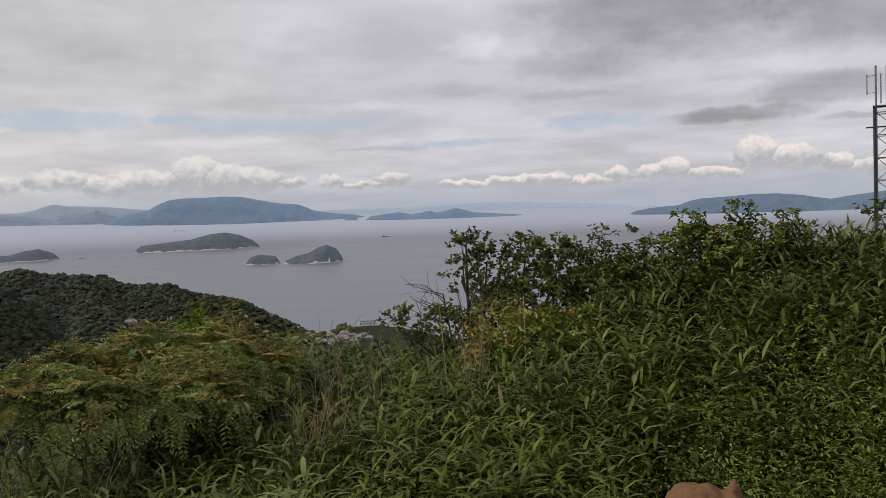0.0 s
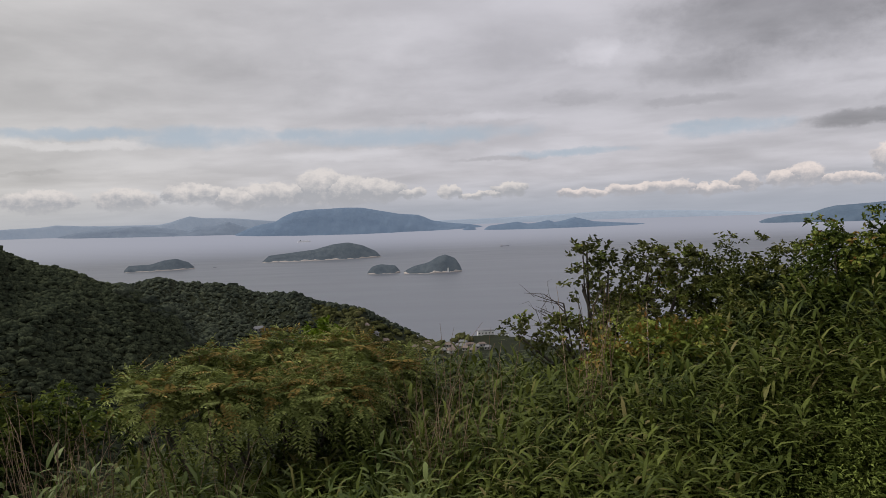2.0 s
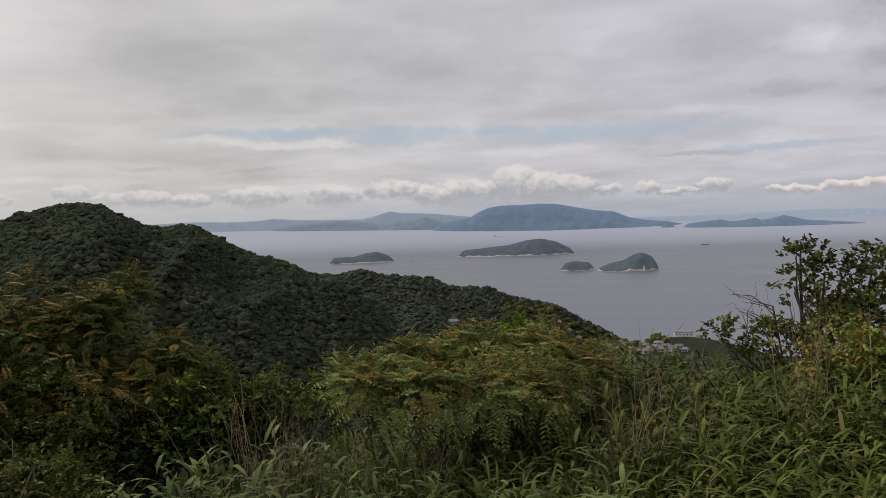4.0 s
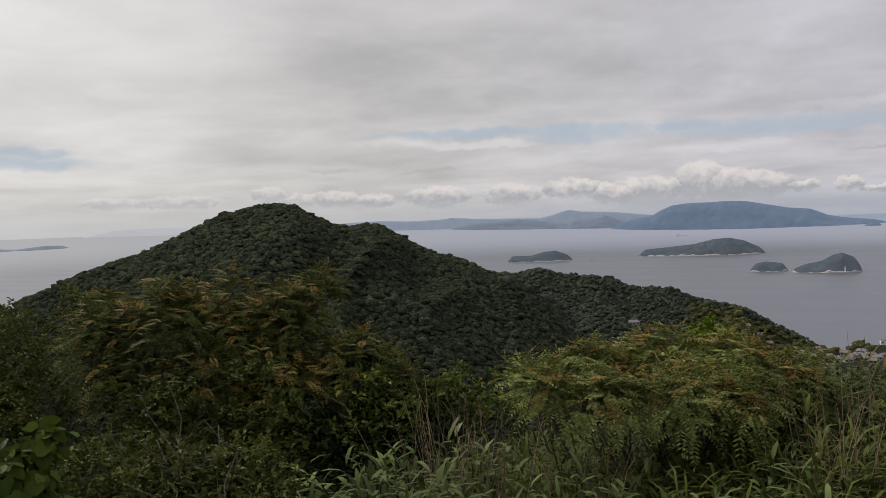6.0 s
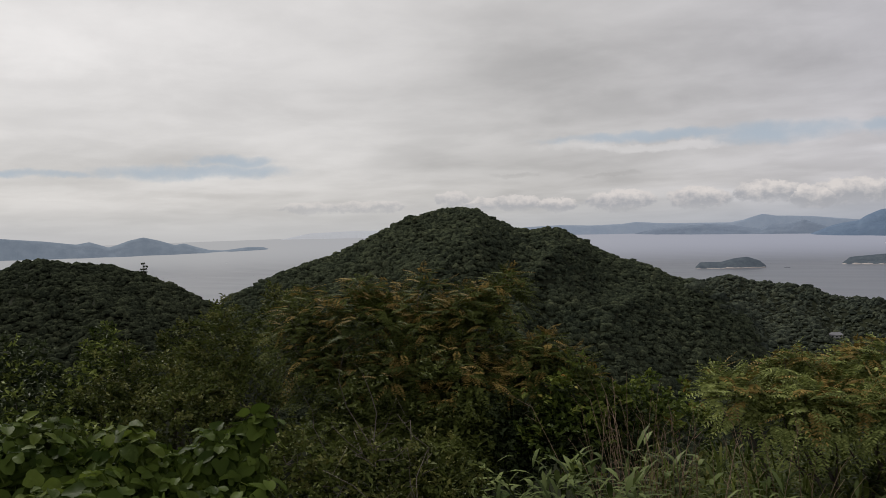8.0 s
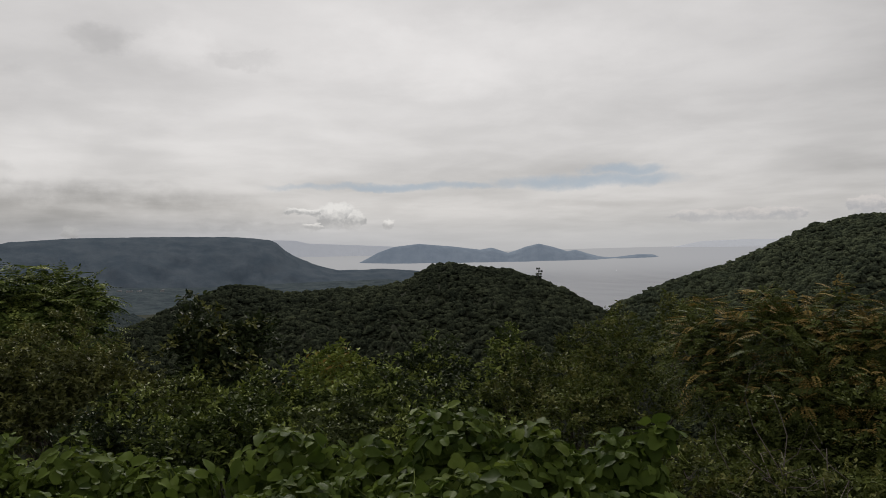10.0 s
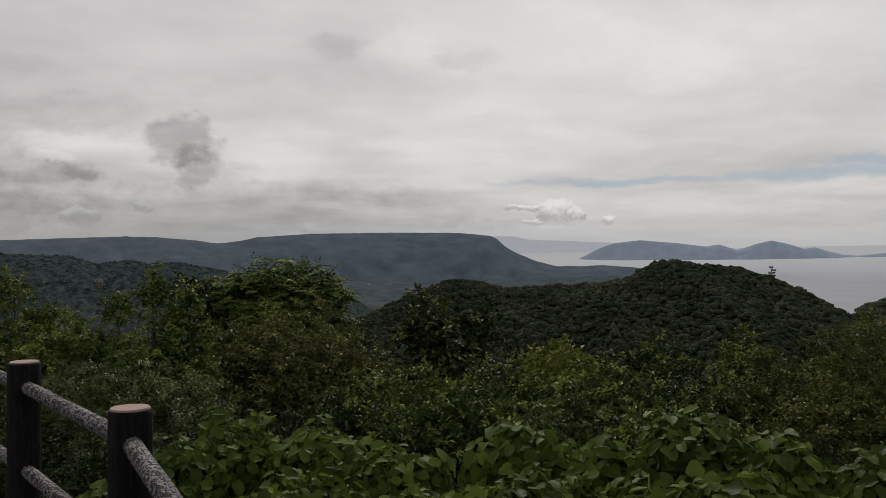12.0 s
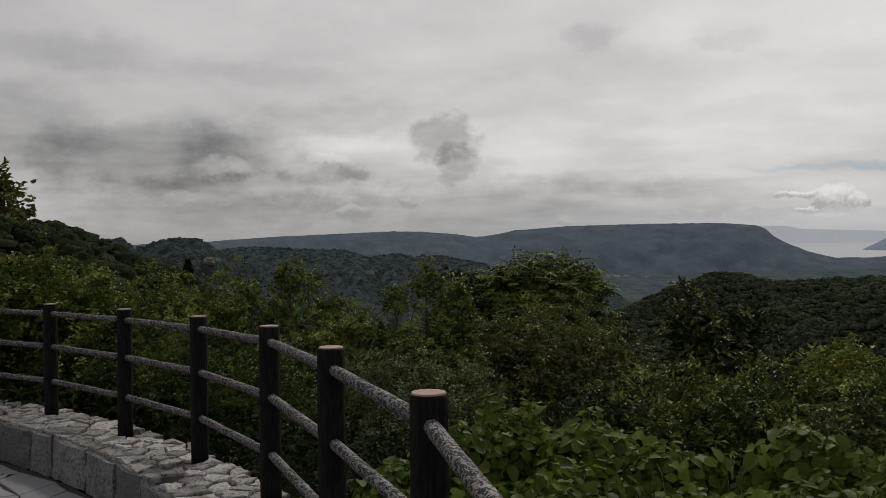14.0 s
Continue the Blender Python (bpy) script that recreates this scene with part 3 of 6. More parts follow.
LEFT = knots("100 -6.5 93 -4.4 90 -3 87 -1.9 85.5 -1.85 83.1 -2.45 80 -2.2 76.2 -2.05 74.7 -1.6 73.3 -.72 72 -.48 70.5 -.75 68 -.95 66 -1.55 64 -2.45 62.2 -3.4 60.5 -4.6")
NEARHILL = knots("150 4 133 2.6 131.2 1.85 129.6 1.65 128.3 1.3 127.6 .75 126.3 .2 125 -.5 123 -.9 121.5 -1.9 119 -4")


def crest(r, az, sky, dist, front, back, trees):
    """Height of a ridge whose skyline, seen from the terrace, is sky, at the distance dist."""
    lo, hi = sky[0][0], sky[0][-1]
    e = np.interp(az, *sky) - 2.5 * np.clip(lo - az, 0, 20) - 2.5 * np.clip(az - hi, 0, 20)
    zc = EYE + dist * np.tan(np.radians(np.clip(e, -40, 20))) - trees
    d = r - dist
    w = 18.0
    fr = front * (np.sqrt(np.clip(-d, 0, None) ** 2 + w * w) - w)
    bk = back * (np.sqrt(np.clip(d, 0, None) ** 2 + w * w) - w)
    return zc - fr - bk


def bumpy(r, az, s, seed):
    a = np.radians(az)
    x, y = -np.sin(a) * r, np.cos(a) * r
    return np.sin(x / s + seed) * np.cos(y / s * 1.3 + seed * 2) + 0.5 * np.sin(x / s * 2.3 + y / s * 1.7 + seed * 3)


def folds(r, az, period, seed):
    """Spurs and gullies that run down a hillside."""
    w = az / period + 0.25 * np.sin(r / 37.0 + seed) + 0.18 * np.sin(az / period * 2.7 + r / 61.0 + seed * 2)
    return 1 - 2 * np.abs(np.sin(np.pi * w)) ** 0.8


def rim(az):
    return np.interp(az, [-180, -60, -30, 10, 25, 60, 100, 135, 180], [60, 10, 7.5, 7.0, 5.6, 4.2, 5.0, 12, 60])


def bank(az):
    return np.interp(az, [-150, -100, -60, -28, -10, 8, 25, 50, 90, 135], [-0.6, -0.5, 0.4, 0.75, 0.25, -0.05, -0.30, -0.45, -0.75, -0.35])


def land(r, az):
    """Height of the ground at a distance and bearing from the terrace."""
    az = (np.asarray(az) + 180) % 360 - 180
    r = np.asarray(r, dtype=float)
    t = np.clip((r - 1.5) / 4.0, 0, 1)
    near = -0.55 + (bank(az) + 0.55) * t * t * (3 - 2 * t)
    over = np.clip(r - rim(az), 0, None)
    near = near - 0.62 * (np.sqrt(over ** 2 + 2.0) - 1.414)
    near = near + np.where(r > 4, 0.05, 0.0) * bumpy(r, az, 1.1, 0.4)
    front = (az > -60) & (az < 140)
    near = np.where(front, near, np.maximum(near, -0.6 - 0.05 * r))
    z = near
    z = np.maximum(z, crest(r, az, MAIN, 520.0, 0.30, 0.32, 1.5) + (3.5 * bumpy(r, az, 42, 1.0) + 5.5 * folds(r, az, 6.5, 1.0)) * np.clip((520 - r) / 90, 0, 1))
    z = np.maximum(z, crest(r, az, SPUR, 830.0, 0.26, 0.40, 2.0) + (4.0 * bumpy(r, az, 52, 2.0) + 5.0 * folds(r, az, 4.5, 2.0)) * np.clip((830 - r) / 120, 0, 1))
    z = np.maximum(z, crest(r, az, LEFT, 300.0, 0.36, 0.30, 1.2) + (1.5 * bumpy(r, az, 24, 3.0) + 4.5 * folds(r, az, 7.5, 3.0)) * np.clip((300 - r) / 55, 0, 1))
    z = np.maximum(z, crest(r, az, NEARHILL, 150.0, 0.35, 0.30, 1.0))
    # coastal flat with the village, and the inland plain
    shore = np.interp(az, [-60, 0, 3, 5.2, 7.3, 8.3, 9.6, 12, 30, 45, 55, 66, 70, 74], [700, 760, 835, 872, 858, 800, 830, 900, 900, 700, 600, 600, 700, 3300])
    coast = np.clip((shore - r) * 0.25, -9, 5.5)
    z = np.maximum(z, np.where(r > 60, SEA_Z + coast, -999))
    z = np.where(az > 140, np.maximum(z, SEA_Z + 30), z)
    return z


FAR_AZ = [-34, -15, -5, 5, 15, 22, 28, 33, 45, 56, 66, 75, 82, 92, 140]
FAR_EL = [-0.3, -0.25, -0.1, -0.05, 0.0, 0.1, 0.25, 0.3, 0.38, 0.42, 0.3, 0.15, 0.1, 0.1, 0.0]


def sea_level(r, az):
    """The sea, which the far rim lifts towards the level of the horizon."""
    r, az = np.asarray(r, dtype=float), (np.asarray(az, dtype=float) + 180) % 360 - 180
    u = np.clip((r - 3450) / 1500, 0, 1)
    start = math.degrees(math.atan((SEA_Z - EYE) / 3450))
    el = start + (np.interp(az, FAR_AZ, FAR_EL) - start) * (0.43 * u + 0.57 * u * u)
    return np.where(r < 3450, SEA_Z, EYE + r * np.tan(np.radians(el)))


def shore_distance(az, el):
    """How far off the lifted sea reaches the elevation el."""
    rs = np.arange(3450, 4945, 5.0)
    els = np.degrees(np.arctan2(sea_level(rs, az) - EYE, rs))
    return float(np.interp(el, els, rs))


az_grid = np.concatenate([np.arange(-34, 137, 0.6), np.arange(139, 326, 4.0)])
r_grid = np.concatenate([np.array([0.02, 0.3, 0.6]), np.geomspace(0.9, 12, 26), np.geomspace(13, 90, 22), np.arange(96, 180, 12.0), np.arange(180, 540, 6.0), np.arange(540, 960, 12.0), np.geomspace(990, 4950, 24)])


def polar_sheet(name, azs, rs, height, mat, closed=True):
    A, R = np.meshgrid(azs, rs, indexing="ij")
    Z = height(R, A)
    a = np.radians(A)
    V = np.stack([-np.sin(a) * R, np.cos(a) * R, Z], -1).reshape(-1, 3)
    n, m = A.shape
    i, j = np.meshgrid(np.arange(n if closed else n - 1), np.arange(m - 1), indexing="ij")
    i2 = (i + 1) % n
    F = np.stack([i * m + j, i2 * m + j, i2 * m + j + 1, i * m + j + 1], -1).reshape(-1, 4)
    return link_mesh(name, V, F, mat, smooth=True)


ground = polar_sheet("ground", az_grid, r_grid, land, M_GROUND)
tagged(ground, "steep wooded hillside falling to a coastal flat", "ground", kind="structure")
water = polar_sheet("water", np.arange(0, 360, 3.0), np.linspace(420, 3450, 18), lambda r, a: sea_level(r, a), M_SEA)
tagged(water, "calm pale grey inland sea under an overcast sky", "sea", kind="structure")


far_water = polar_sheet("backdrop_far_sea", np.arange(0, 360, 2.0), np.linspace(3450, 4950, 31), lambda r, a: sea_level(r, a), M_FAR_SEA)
tagged(far_water, "far sea with the haze of the horizon painted in", "backdrop", kind="structure")


# ---- islands and far land ----
def island(name, sky, dist, depth, mat, label, rough=2.0, beach=None, base=None, kind="", category="island", lumps=1.0, seed=1, shore=None, fine=1):
    """Land that rises from the sea, with a given skyline; a full mound, not a card. shore: the elevation of its waterline."""
    lo, hi = sky[0][0], sky[0][-1]
    if shore is not None:
        dist = min(4945 - depth, shore_distance((lo + hi) / 2, shore) + depth)
    n = max(24, int((hi - lo) * 14 * fine))
    azs = np.linspace(lo, hi, n)
    e = np.interp(azs, *sky)
    e[1:-1] = (e[:-2] + 2 * e[1:-1] + e[2:]) / 4
    top = EYE + dist * np.tan(np.radians(e))
    us = np.concatenate([np.linspace(-1, 0, 26 * fine), np.linspace(0.12, 1, 8)])
    V = []
    water = [float(sea_level(dist - depth, a)) if base is None else base for a in azs]
    for i, a in enumerate(azs):
        edge = math.sin(math.pi * (i + 0.35) / (n - 0.3)) ** 0.4
        water_z = water[i]
        for u in us:
            gully = 1 + 0.12 * noise.noise(Vector((a * 0.8, u * 3.5, seed))) + 0.03 * noise.noise(Vector((a * 1.6, u * 5.0, seed + 9)))
            r = dist + u * depth * edge * gully
            h = max(0.0, 1 - abs(u) ** 1.7)
            z = water_z - 1.5 + (top[i] - water_z + 1.5) * h 
            p = polar(a, r, z)
            k = dist / 1500.0
            lump = noise.noise(Vector((p.x, p.y, seed * 50)) / (22 * k)) + 0.6 * noise.noise(Vector((p.x, p.y, seed * 31)) / (8 * k))
            p.z += rough * lumps * (lump * 1.1 if 0.05 < abs(u) < 0.97 else 0.5 * abs(lump))
            V.append(tuple(p))
    m = len(us)
    i, j = np.meshgrid(np.arange(n - 1), np.arange(m - 1), indexing="ij")
    F = np.stack([i * m + j, (i + 1) * m + j, (i + 1) * m + j + 1, i * m + j + 1], -1).reshape(-1, 4)
    ob = link_mesh(name, V, F, mat, smooth=True)
    tagged(ob, label, category, kind=kind)
    if beach:
        B = []
        for i, a in enumerate(azs):
            edge = math.sin(math.pi * (i + 0.35) / (n - 0.3)) ** 0.4
            water_z = water[i]
            w = depth * edge * (1 + 0.08 * noise.noise(Vector((a * 0.8, -3.5, seed))))
            hgt = beach * max(0.05, 0.45 + 1.1 * noise.noise(Vector((a * 2.3, seed, 0.5))) + 0.4 * noise.noise(Vector((a * 9.0, seed, 2.5))))
            for du, dz in ((-1.035, -1.0), (-1.02, hgt * 0.7), (-0.96, hgt), (-0.85, -0.5)):
                B.append(tuple(polar(a, dist + du * w, water_z + dz)))
        i, j = np.meshgrid(np.arange(n - 1), np.arange(3), indexing="ij")
        F = np.stack([i * 4 + j, (i + 1) * 4 + j, (i + 1) * 4 + j + 1, i * 4 + j + 1], -1).reshape(-1, 4)
        link_mesh("rocky_shore", B, F, M_BEACH, ob, True)
    return ob


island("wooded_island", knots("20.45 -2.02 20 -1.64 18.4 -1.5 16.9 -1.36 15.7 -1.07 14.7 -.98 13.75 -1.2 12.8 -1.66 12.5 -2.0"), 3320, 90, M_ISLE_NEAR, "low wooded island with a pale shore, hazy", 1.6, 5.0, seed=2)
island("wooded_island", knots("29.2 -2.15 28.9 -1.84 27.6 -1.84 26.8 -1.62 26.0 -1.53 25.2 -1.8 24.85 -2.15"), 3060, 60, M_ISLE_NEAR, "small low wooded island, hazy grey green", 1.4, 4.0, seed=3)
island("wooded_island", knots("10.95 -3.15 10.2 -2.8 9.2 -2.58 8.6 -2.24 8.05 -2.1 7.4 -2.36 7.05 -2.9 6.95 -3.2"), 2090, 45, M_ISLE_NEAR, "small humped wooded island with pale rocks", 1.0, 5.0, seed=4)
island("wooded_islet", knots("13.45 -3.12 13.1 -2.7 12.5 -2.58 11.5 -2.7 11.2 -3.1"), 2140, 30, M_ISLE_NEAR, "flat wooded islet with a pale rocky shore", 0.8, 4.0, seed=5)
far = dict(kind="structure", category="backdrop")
island("backdrop_mountain_island", knots("22.6 -.3 21.6 .1 20.9 .36 20.4 .48 19.5 .6 19.07 .88 18.6 1.08 18.2 1.24 17.2 1.35 16 1.36 14.75 1.4 13.8 1.36 13.4 1.3 12.3 1.07 11.1 .83 9.8 .7 9.3 .5 8.85 .28 8.2 .15 7.3 .02 6.2 -.1 5 -.35"), 0, 110, M_ISLE_FAR, "flat-topped mountain island far off, blue with painted haze", 2.5, seed=6, shore=-0.36, **far)
island("backdrop_cape", knots("5.4 -.55 5 -.26 4 -.16 3.04 -.06 2.27 -.22 1.5 -.14 .91 -.03 .5 -.18 -.1 -.1 -.83 .09 -1.4 -.05 -2.15 -.25 -4.2 -.42 -5.4 -.52 -5.9 -.64"), 0, 60, M_ISLE_FAR, "long low cape far off, blue with painted haze", 1.4, seed=7, shore=-0.62, **far)
island("backdrop_islet", knots("6.9 -.52 6.65 -.36 6.3 -.2 6 -.33 5.75 -.52"), 0, 20, M_ISLE_FAR, "tiny islet far off, blue with painted haze", 1.0, seed=8, shore=-0.5, **far)
island("backdrop_low_hills", knots("33.2 .12 32.6 .24 31.6 .46 30.3 .56 28.4 .66 27 .56 26 .4 25.1 .24 24.7 .48 23.9 .52 23.4 .56 22.6 .78 21.9 .52 21.3 .32 20.2 .27 18.5 .1"), 0, 60, M_ISLE_MID, "low hills along a far shore, blue with painted haze", 1.6, seed=9, shore=0.03, **far)
island("backdrop_back_hills", knots("43 .6 40 .8 38 .86 36 .78 33.9 .82 33 .93 31.5 .82 30.5 .78 27 .72 26.2 .86 25.6 1.05 25 1.21 24.2 1.06 23.5 1.04 22 .95 20.1 .73 17 .4"), 0, 30, M_ISLE_FARTHER, "hills behind the far shore, pale blue with painted haze", 1.4, seed=10, shore=0.16, **far)
island("backdrop_mainland", knots("-11.2 -.95 -11.6 -.84 -12.3 -.86 -13 -.55 -14 -.38 -15.7 -.28 -16.4 -.04 -17.1 .12 -18.7 .18 -20.3 .28 -21.9 .27 -23.3 .1 -24.9 -.2 -25.9 -.05 -28 .2 -33 .4"), 0, 110, M_MAINLAND, "headland across the strait, blue with painted haze", 2.5, seed=11, shore=-0.92, **far)
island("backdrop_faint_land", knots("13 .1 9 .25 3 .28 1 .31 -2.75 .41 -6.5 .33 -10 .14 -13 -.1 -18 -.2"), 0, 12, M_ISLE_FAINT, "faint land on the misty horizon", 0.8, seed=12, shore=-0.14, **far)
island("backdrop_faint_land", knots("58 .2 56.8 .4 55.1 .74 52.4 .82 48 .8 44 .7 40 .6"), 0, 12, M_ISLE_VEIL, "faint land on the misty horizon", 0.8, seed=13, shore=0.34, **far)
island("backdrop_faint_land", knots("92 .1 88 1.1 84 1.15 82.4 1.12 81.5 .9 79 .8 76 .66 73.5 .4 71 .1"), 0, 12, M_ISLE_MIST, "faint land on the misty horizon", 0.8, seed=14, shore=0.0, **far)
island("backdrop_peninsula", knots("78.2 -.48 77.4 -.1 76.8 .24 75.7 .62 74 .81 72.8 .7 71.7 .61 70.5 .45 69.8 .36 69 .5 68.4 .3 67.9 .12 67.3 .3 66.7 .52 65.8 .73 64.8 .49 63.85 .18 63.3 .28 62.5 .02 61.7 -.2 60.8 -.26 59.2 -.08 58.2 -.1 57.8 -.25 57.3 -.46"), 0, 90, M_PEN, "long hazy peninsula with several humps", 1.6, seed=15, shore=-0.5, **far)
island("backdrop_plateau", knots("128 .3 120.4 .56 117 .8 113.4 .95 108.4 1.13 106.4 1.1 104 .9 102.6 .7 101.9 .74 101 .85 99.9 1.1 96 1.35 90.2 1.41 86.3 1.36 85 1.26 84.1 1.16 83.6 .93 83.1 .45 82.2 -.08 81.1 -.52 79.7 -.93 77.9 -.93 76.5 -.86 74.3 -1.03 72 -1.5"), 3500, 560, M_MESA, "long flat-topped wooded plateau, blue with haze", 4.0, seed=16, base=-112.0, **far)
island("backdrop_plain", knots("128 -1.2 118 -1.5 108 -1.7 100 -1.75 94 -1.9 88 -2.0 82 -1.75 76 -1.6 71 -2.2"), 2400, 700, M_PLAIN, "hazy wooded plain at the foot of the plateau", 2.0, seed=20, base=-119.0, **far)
# ---- forest on the hills ----
def crown_shapes(count, seed, fine):
    out = []
    for k in range(count):
        bm = bmesh.new()
        bmesh.ops.create_icosphere(bm, subdivisions=fine, radius=1.0)
        for v in bm.verts:
            f = 0.82 + 0.55 * noise.noise(v.co * 1.7 + Vector((k * 9.1 + seed, 0, 0))) + 0.34 * noise.noise(v.co * 4.2 + Vector((0, k * 5.3 + seed, 0)))
            v.co *= f
            v.co.z *= 0.78
        low = [v for v in bm.verts if v.co.z < -0.45]
        bmesh.ops.delete(bm, geom=low, context="VERTS")
        bmesh.ops.triangulate(bm, faces=bm.faces)
        bm.verts.index_update()
        V = np.array([v.co[:] for v in bm.verts])
        F = np.array([[v.index for v in f.verts] for f in bm.faces])
        bm.free()
        out.append((V, F))
    return out


CROWNS = {1: crown_shapes(6, 3, 1), 2: crown_shapes(6, 3, 2), 3: crown_shapes(6, 3, 3)}


def forest(name, az0, az1, r0, r1, step, size, mat, label, seed, keep=None, lift=0.42, fine=2):
    rng = np.random.default_rng(seed)
    mid_area = math.radians(az1 - az0) * (r1 * r1 - r0 * r0) / 2
    n = int(mid_area / (step * step))
    r = np.sqrt(rng.uniform(r0 * r0, r1 * r1, n))
    az = rng.uniform(az0, az1, n)
    z = land(r, az)
    ok = z > SEA_Z + 3.0
    if keep is not None:
        ok &= keep(r, az, z)
    r, az, z = r[ok], az[ok], z[ok]
    a = np.radians(az)
    P = np.stack([-np.sin(a) * r, np.cos(a) * r, z], 1)
    VV, FF, off = [], [], 0
    pick = rng.integers(0, 6, len(P))
    for p, k in zip(P, pick):
        V, F = CROWNS[fine][k]
        s = size * (0.5 + 1.15 * rng.random() ** 2.2)
        c, sn = math.cos(rng.uniform(0, 6.28)), math.sin(rng.uniform(0, 6.28))
        q = V * np.array([s * rng.uniform(0.8, 1.2), s * rng.uniform(0.8, 1.2), s * rng.uniform(0.6, 1.05)])
        h = math.hypot(c, sn)
        c, sn = c / h, sn / h
        q = np.stack([q[:, 0] * c - q[:, 1] * sn, q[:, 0] * sn + q[:, 1] * c, q[:, 2]], 1) + p + np.array([0, 0, s * lift * rng.uniform(0.3, 1.2)])
        VV.append(q)
        FF.append(F + off)
        off += len(q)
    ob = link_mesh(name, np.concatenate(VV), np.concatenate(FF), mat, smooth=True)
    tagged(ob, label, "forest", kind="stuff")
    return ob


def crowns_on(ob, count, size, lowest, mat, seed):
    """Tree crowns on the near face and crest of far land, above the elevation lowest; part of that land."""
    rng = np.random.default_rng(seed)
    P = np.array([v.co[:] for v in ob.data.vertices])
    r = np.hypot(P[:, 0], P[:, 1])
    el = np.degrees(np.arctan2(P[:, 2] - EYE, r))
    F = np.array([p.vertices[:] for p in ob.data.polygons])
    F = F[(el[F].min(1) > lowest)]
    area = np.linalg.norm(np.cross(P[F[:, 1]] - P[F[:, 0]], P[F[:, 3]] - P[F[:, 0]]), axis=1)
    f = F[rng.choice(len(F), count, p=area / area.sum())]
    u, v = rng.random((count, 1)), rng.random((count, 1))
    C = (P[f[:, 0]] * (1 - u) + P[f[:, 1]] * u) * (1 - v) + (P[f[:, 3]] * (1 - u) + P[f[:, 2]] * u) * v
    VV, FF, off = [], [], 0
    for c in C:
        V, T = CROWNS[1][rng.integers(6)]
        q = V * size * (0.55 + 0.9 * rng.random() ** 2) * np.array([rng.uniform(0.85, 1.25), rng.uniform(0.85, 1.25), rng.uniform(0.7, 1.1)])
        VV.append(q + c)
        FF.append(T + off)
        off += len(q)
    tagged(link_mesh("woods", np.concatenate(VV), np.concatenate(FF), mat, ob, True), kind="stuff")


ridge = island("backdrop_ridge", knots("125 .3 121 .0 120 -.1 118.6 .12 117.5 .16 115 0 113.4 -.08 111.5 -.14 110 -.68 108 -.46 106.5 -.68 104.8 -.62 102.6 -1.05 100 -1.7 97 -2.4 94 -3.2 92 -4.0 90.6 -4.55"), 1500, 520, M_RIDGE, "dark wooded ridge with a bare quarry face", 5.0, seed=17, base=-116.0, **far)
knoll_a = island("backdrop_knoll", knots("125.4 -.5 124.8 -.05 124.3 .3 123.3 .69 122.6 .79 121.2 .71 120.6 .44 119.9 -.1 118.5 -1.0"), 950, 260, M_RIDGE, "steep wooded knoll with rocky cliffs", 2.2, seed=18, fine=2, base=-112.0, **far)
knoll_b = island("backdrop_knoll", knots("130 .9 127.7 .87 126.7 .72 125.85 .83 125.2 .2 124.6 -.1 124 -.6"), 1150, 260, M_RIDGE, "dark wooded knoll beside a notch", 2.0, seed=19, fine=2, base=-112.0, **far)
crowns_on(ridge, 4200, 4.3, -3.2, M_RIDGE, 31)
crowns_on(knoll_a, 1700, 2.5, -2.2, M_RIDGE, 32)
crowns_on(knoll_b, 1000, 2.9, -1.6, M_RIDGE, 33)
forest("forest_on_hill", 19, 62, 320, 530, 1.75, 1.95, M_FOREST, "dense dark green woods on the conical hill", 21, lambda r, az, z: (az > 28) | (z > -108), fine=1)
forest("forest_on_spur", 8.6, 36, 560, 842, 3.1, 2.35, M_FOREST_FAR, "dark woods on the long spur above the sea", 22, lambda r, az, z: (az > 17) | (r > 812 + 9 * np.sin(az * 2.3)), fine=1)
forest("forest_on_left_hill", 60, 99, 212, 308, 1.15, 1.25, M_FOREST_BACKLIT, "dense woods on the nearer hill, darkened as backlit", 23, fine=1)
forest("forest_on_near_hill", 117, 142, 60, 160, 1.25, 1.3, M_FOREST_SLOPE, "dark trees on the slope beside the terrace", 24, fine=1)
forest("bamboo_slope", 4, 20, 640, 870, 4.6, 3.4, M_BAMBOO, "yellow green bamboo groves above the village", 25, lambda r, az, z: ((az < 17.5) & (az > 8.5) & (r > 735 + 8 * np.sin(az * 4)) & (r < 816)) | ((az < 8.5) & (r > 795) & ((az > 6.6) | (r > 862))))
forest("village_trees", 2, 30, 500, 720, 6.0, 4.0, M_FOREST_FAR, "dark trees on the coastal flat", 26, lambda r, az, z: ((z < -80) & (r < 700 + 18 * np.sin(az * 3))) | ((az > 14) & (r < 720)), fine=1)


# ---- terrace: paving, low wall, log fence ----
TC = Vector((2.05, -8.78, 0.0))
TR = 9.05


def ring(deg, rad, z=0.0):
    a = math.radians(deg)
    return Vector((TC.x + rad * math.cos(a), TC.y + rad * math.sin(a), z))


def slab(name, pts, z0, z1, mat, parent, rng, inset=0.012, tilt=0.006):
    """A worn stone: a polygon with a top edge drawn in and a little out of level."""
    n = len(pts)
    c = sum(pts, Vector()) / n
    lo = [Vector((p.x, p.y, z0)) for p in pts]
    mid = [Vector((p.x, p.y, z1 - inset)) for p in pts]
    top = [c + (p - c) * (1 - inset / max((p - c).length, 0.05)) for p in pts]
    top = [Vector((p.x, p.y, z1 + rng.uniform(-tilt, tilt))) for p in top]
    V = [tuple(v) for v in lo + mid + top]
    F = []
    for k in range(2):
        for i in range(n):
            j = (i + 1) % n
            F.append((k * n + i, k * n + j, (k + 1) * n + j, (k + 1) * n + i))
    F.append(tuple(range(2 * n, 3 * n)))
    return link_mesh(name, V, F, mat, parent)


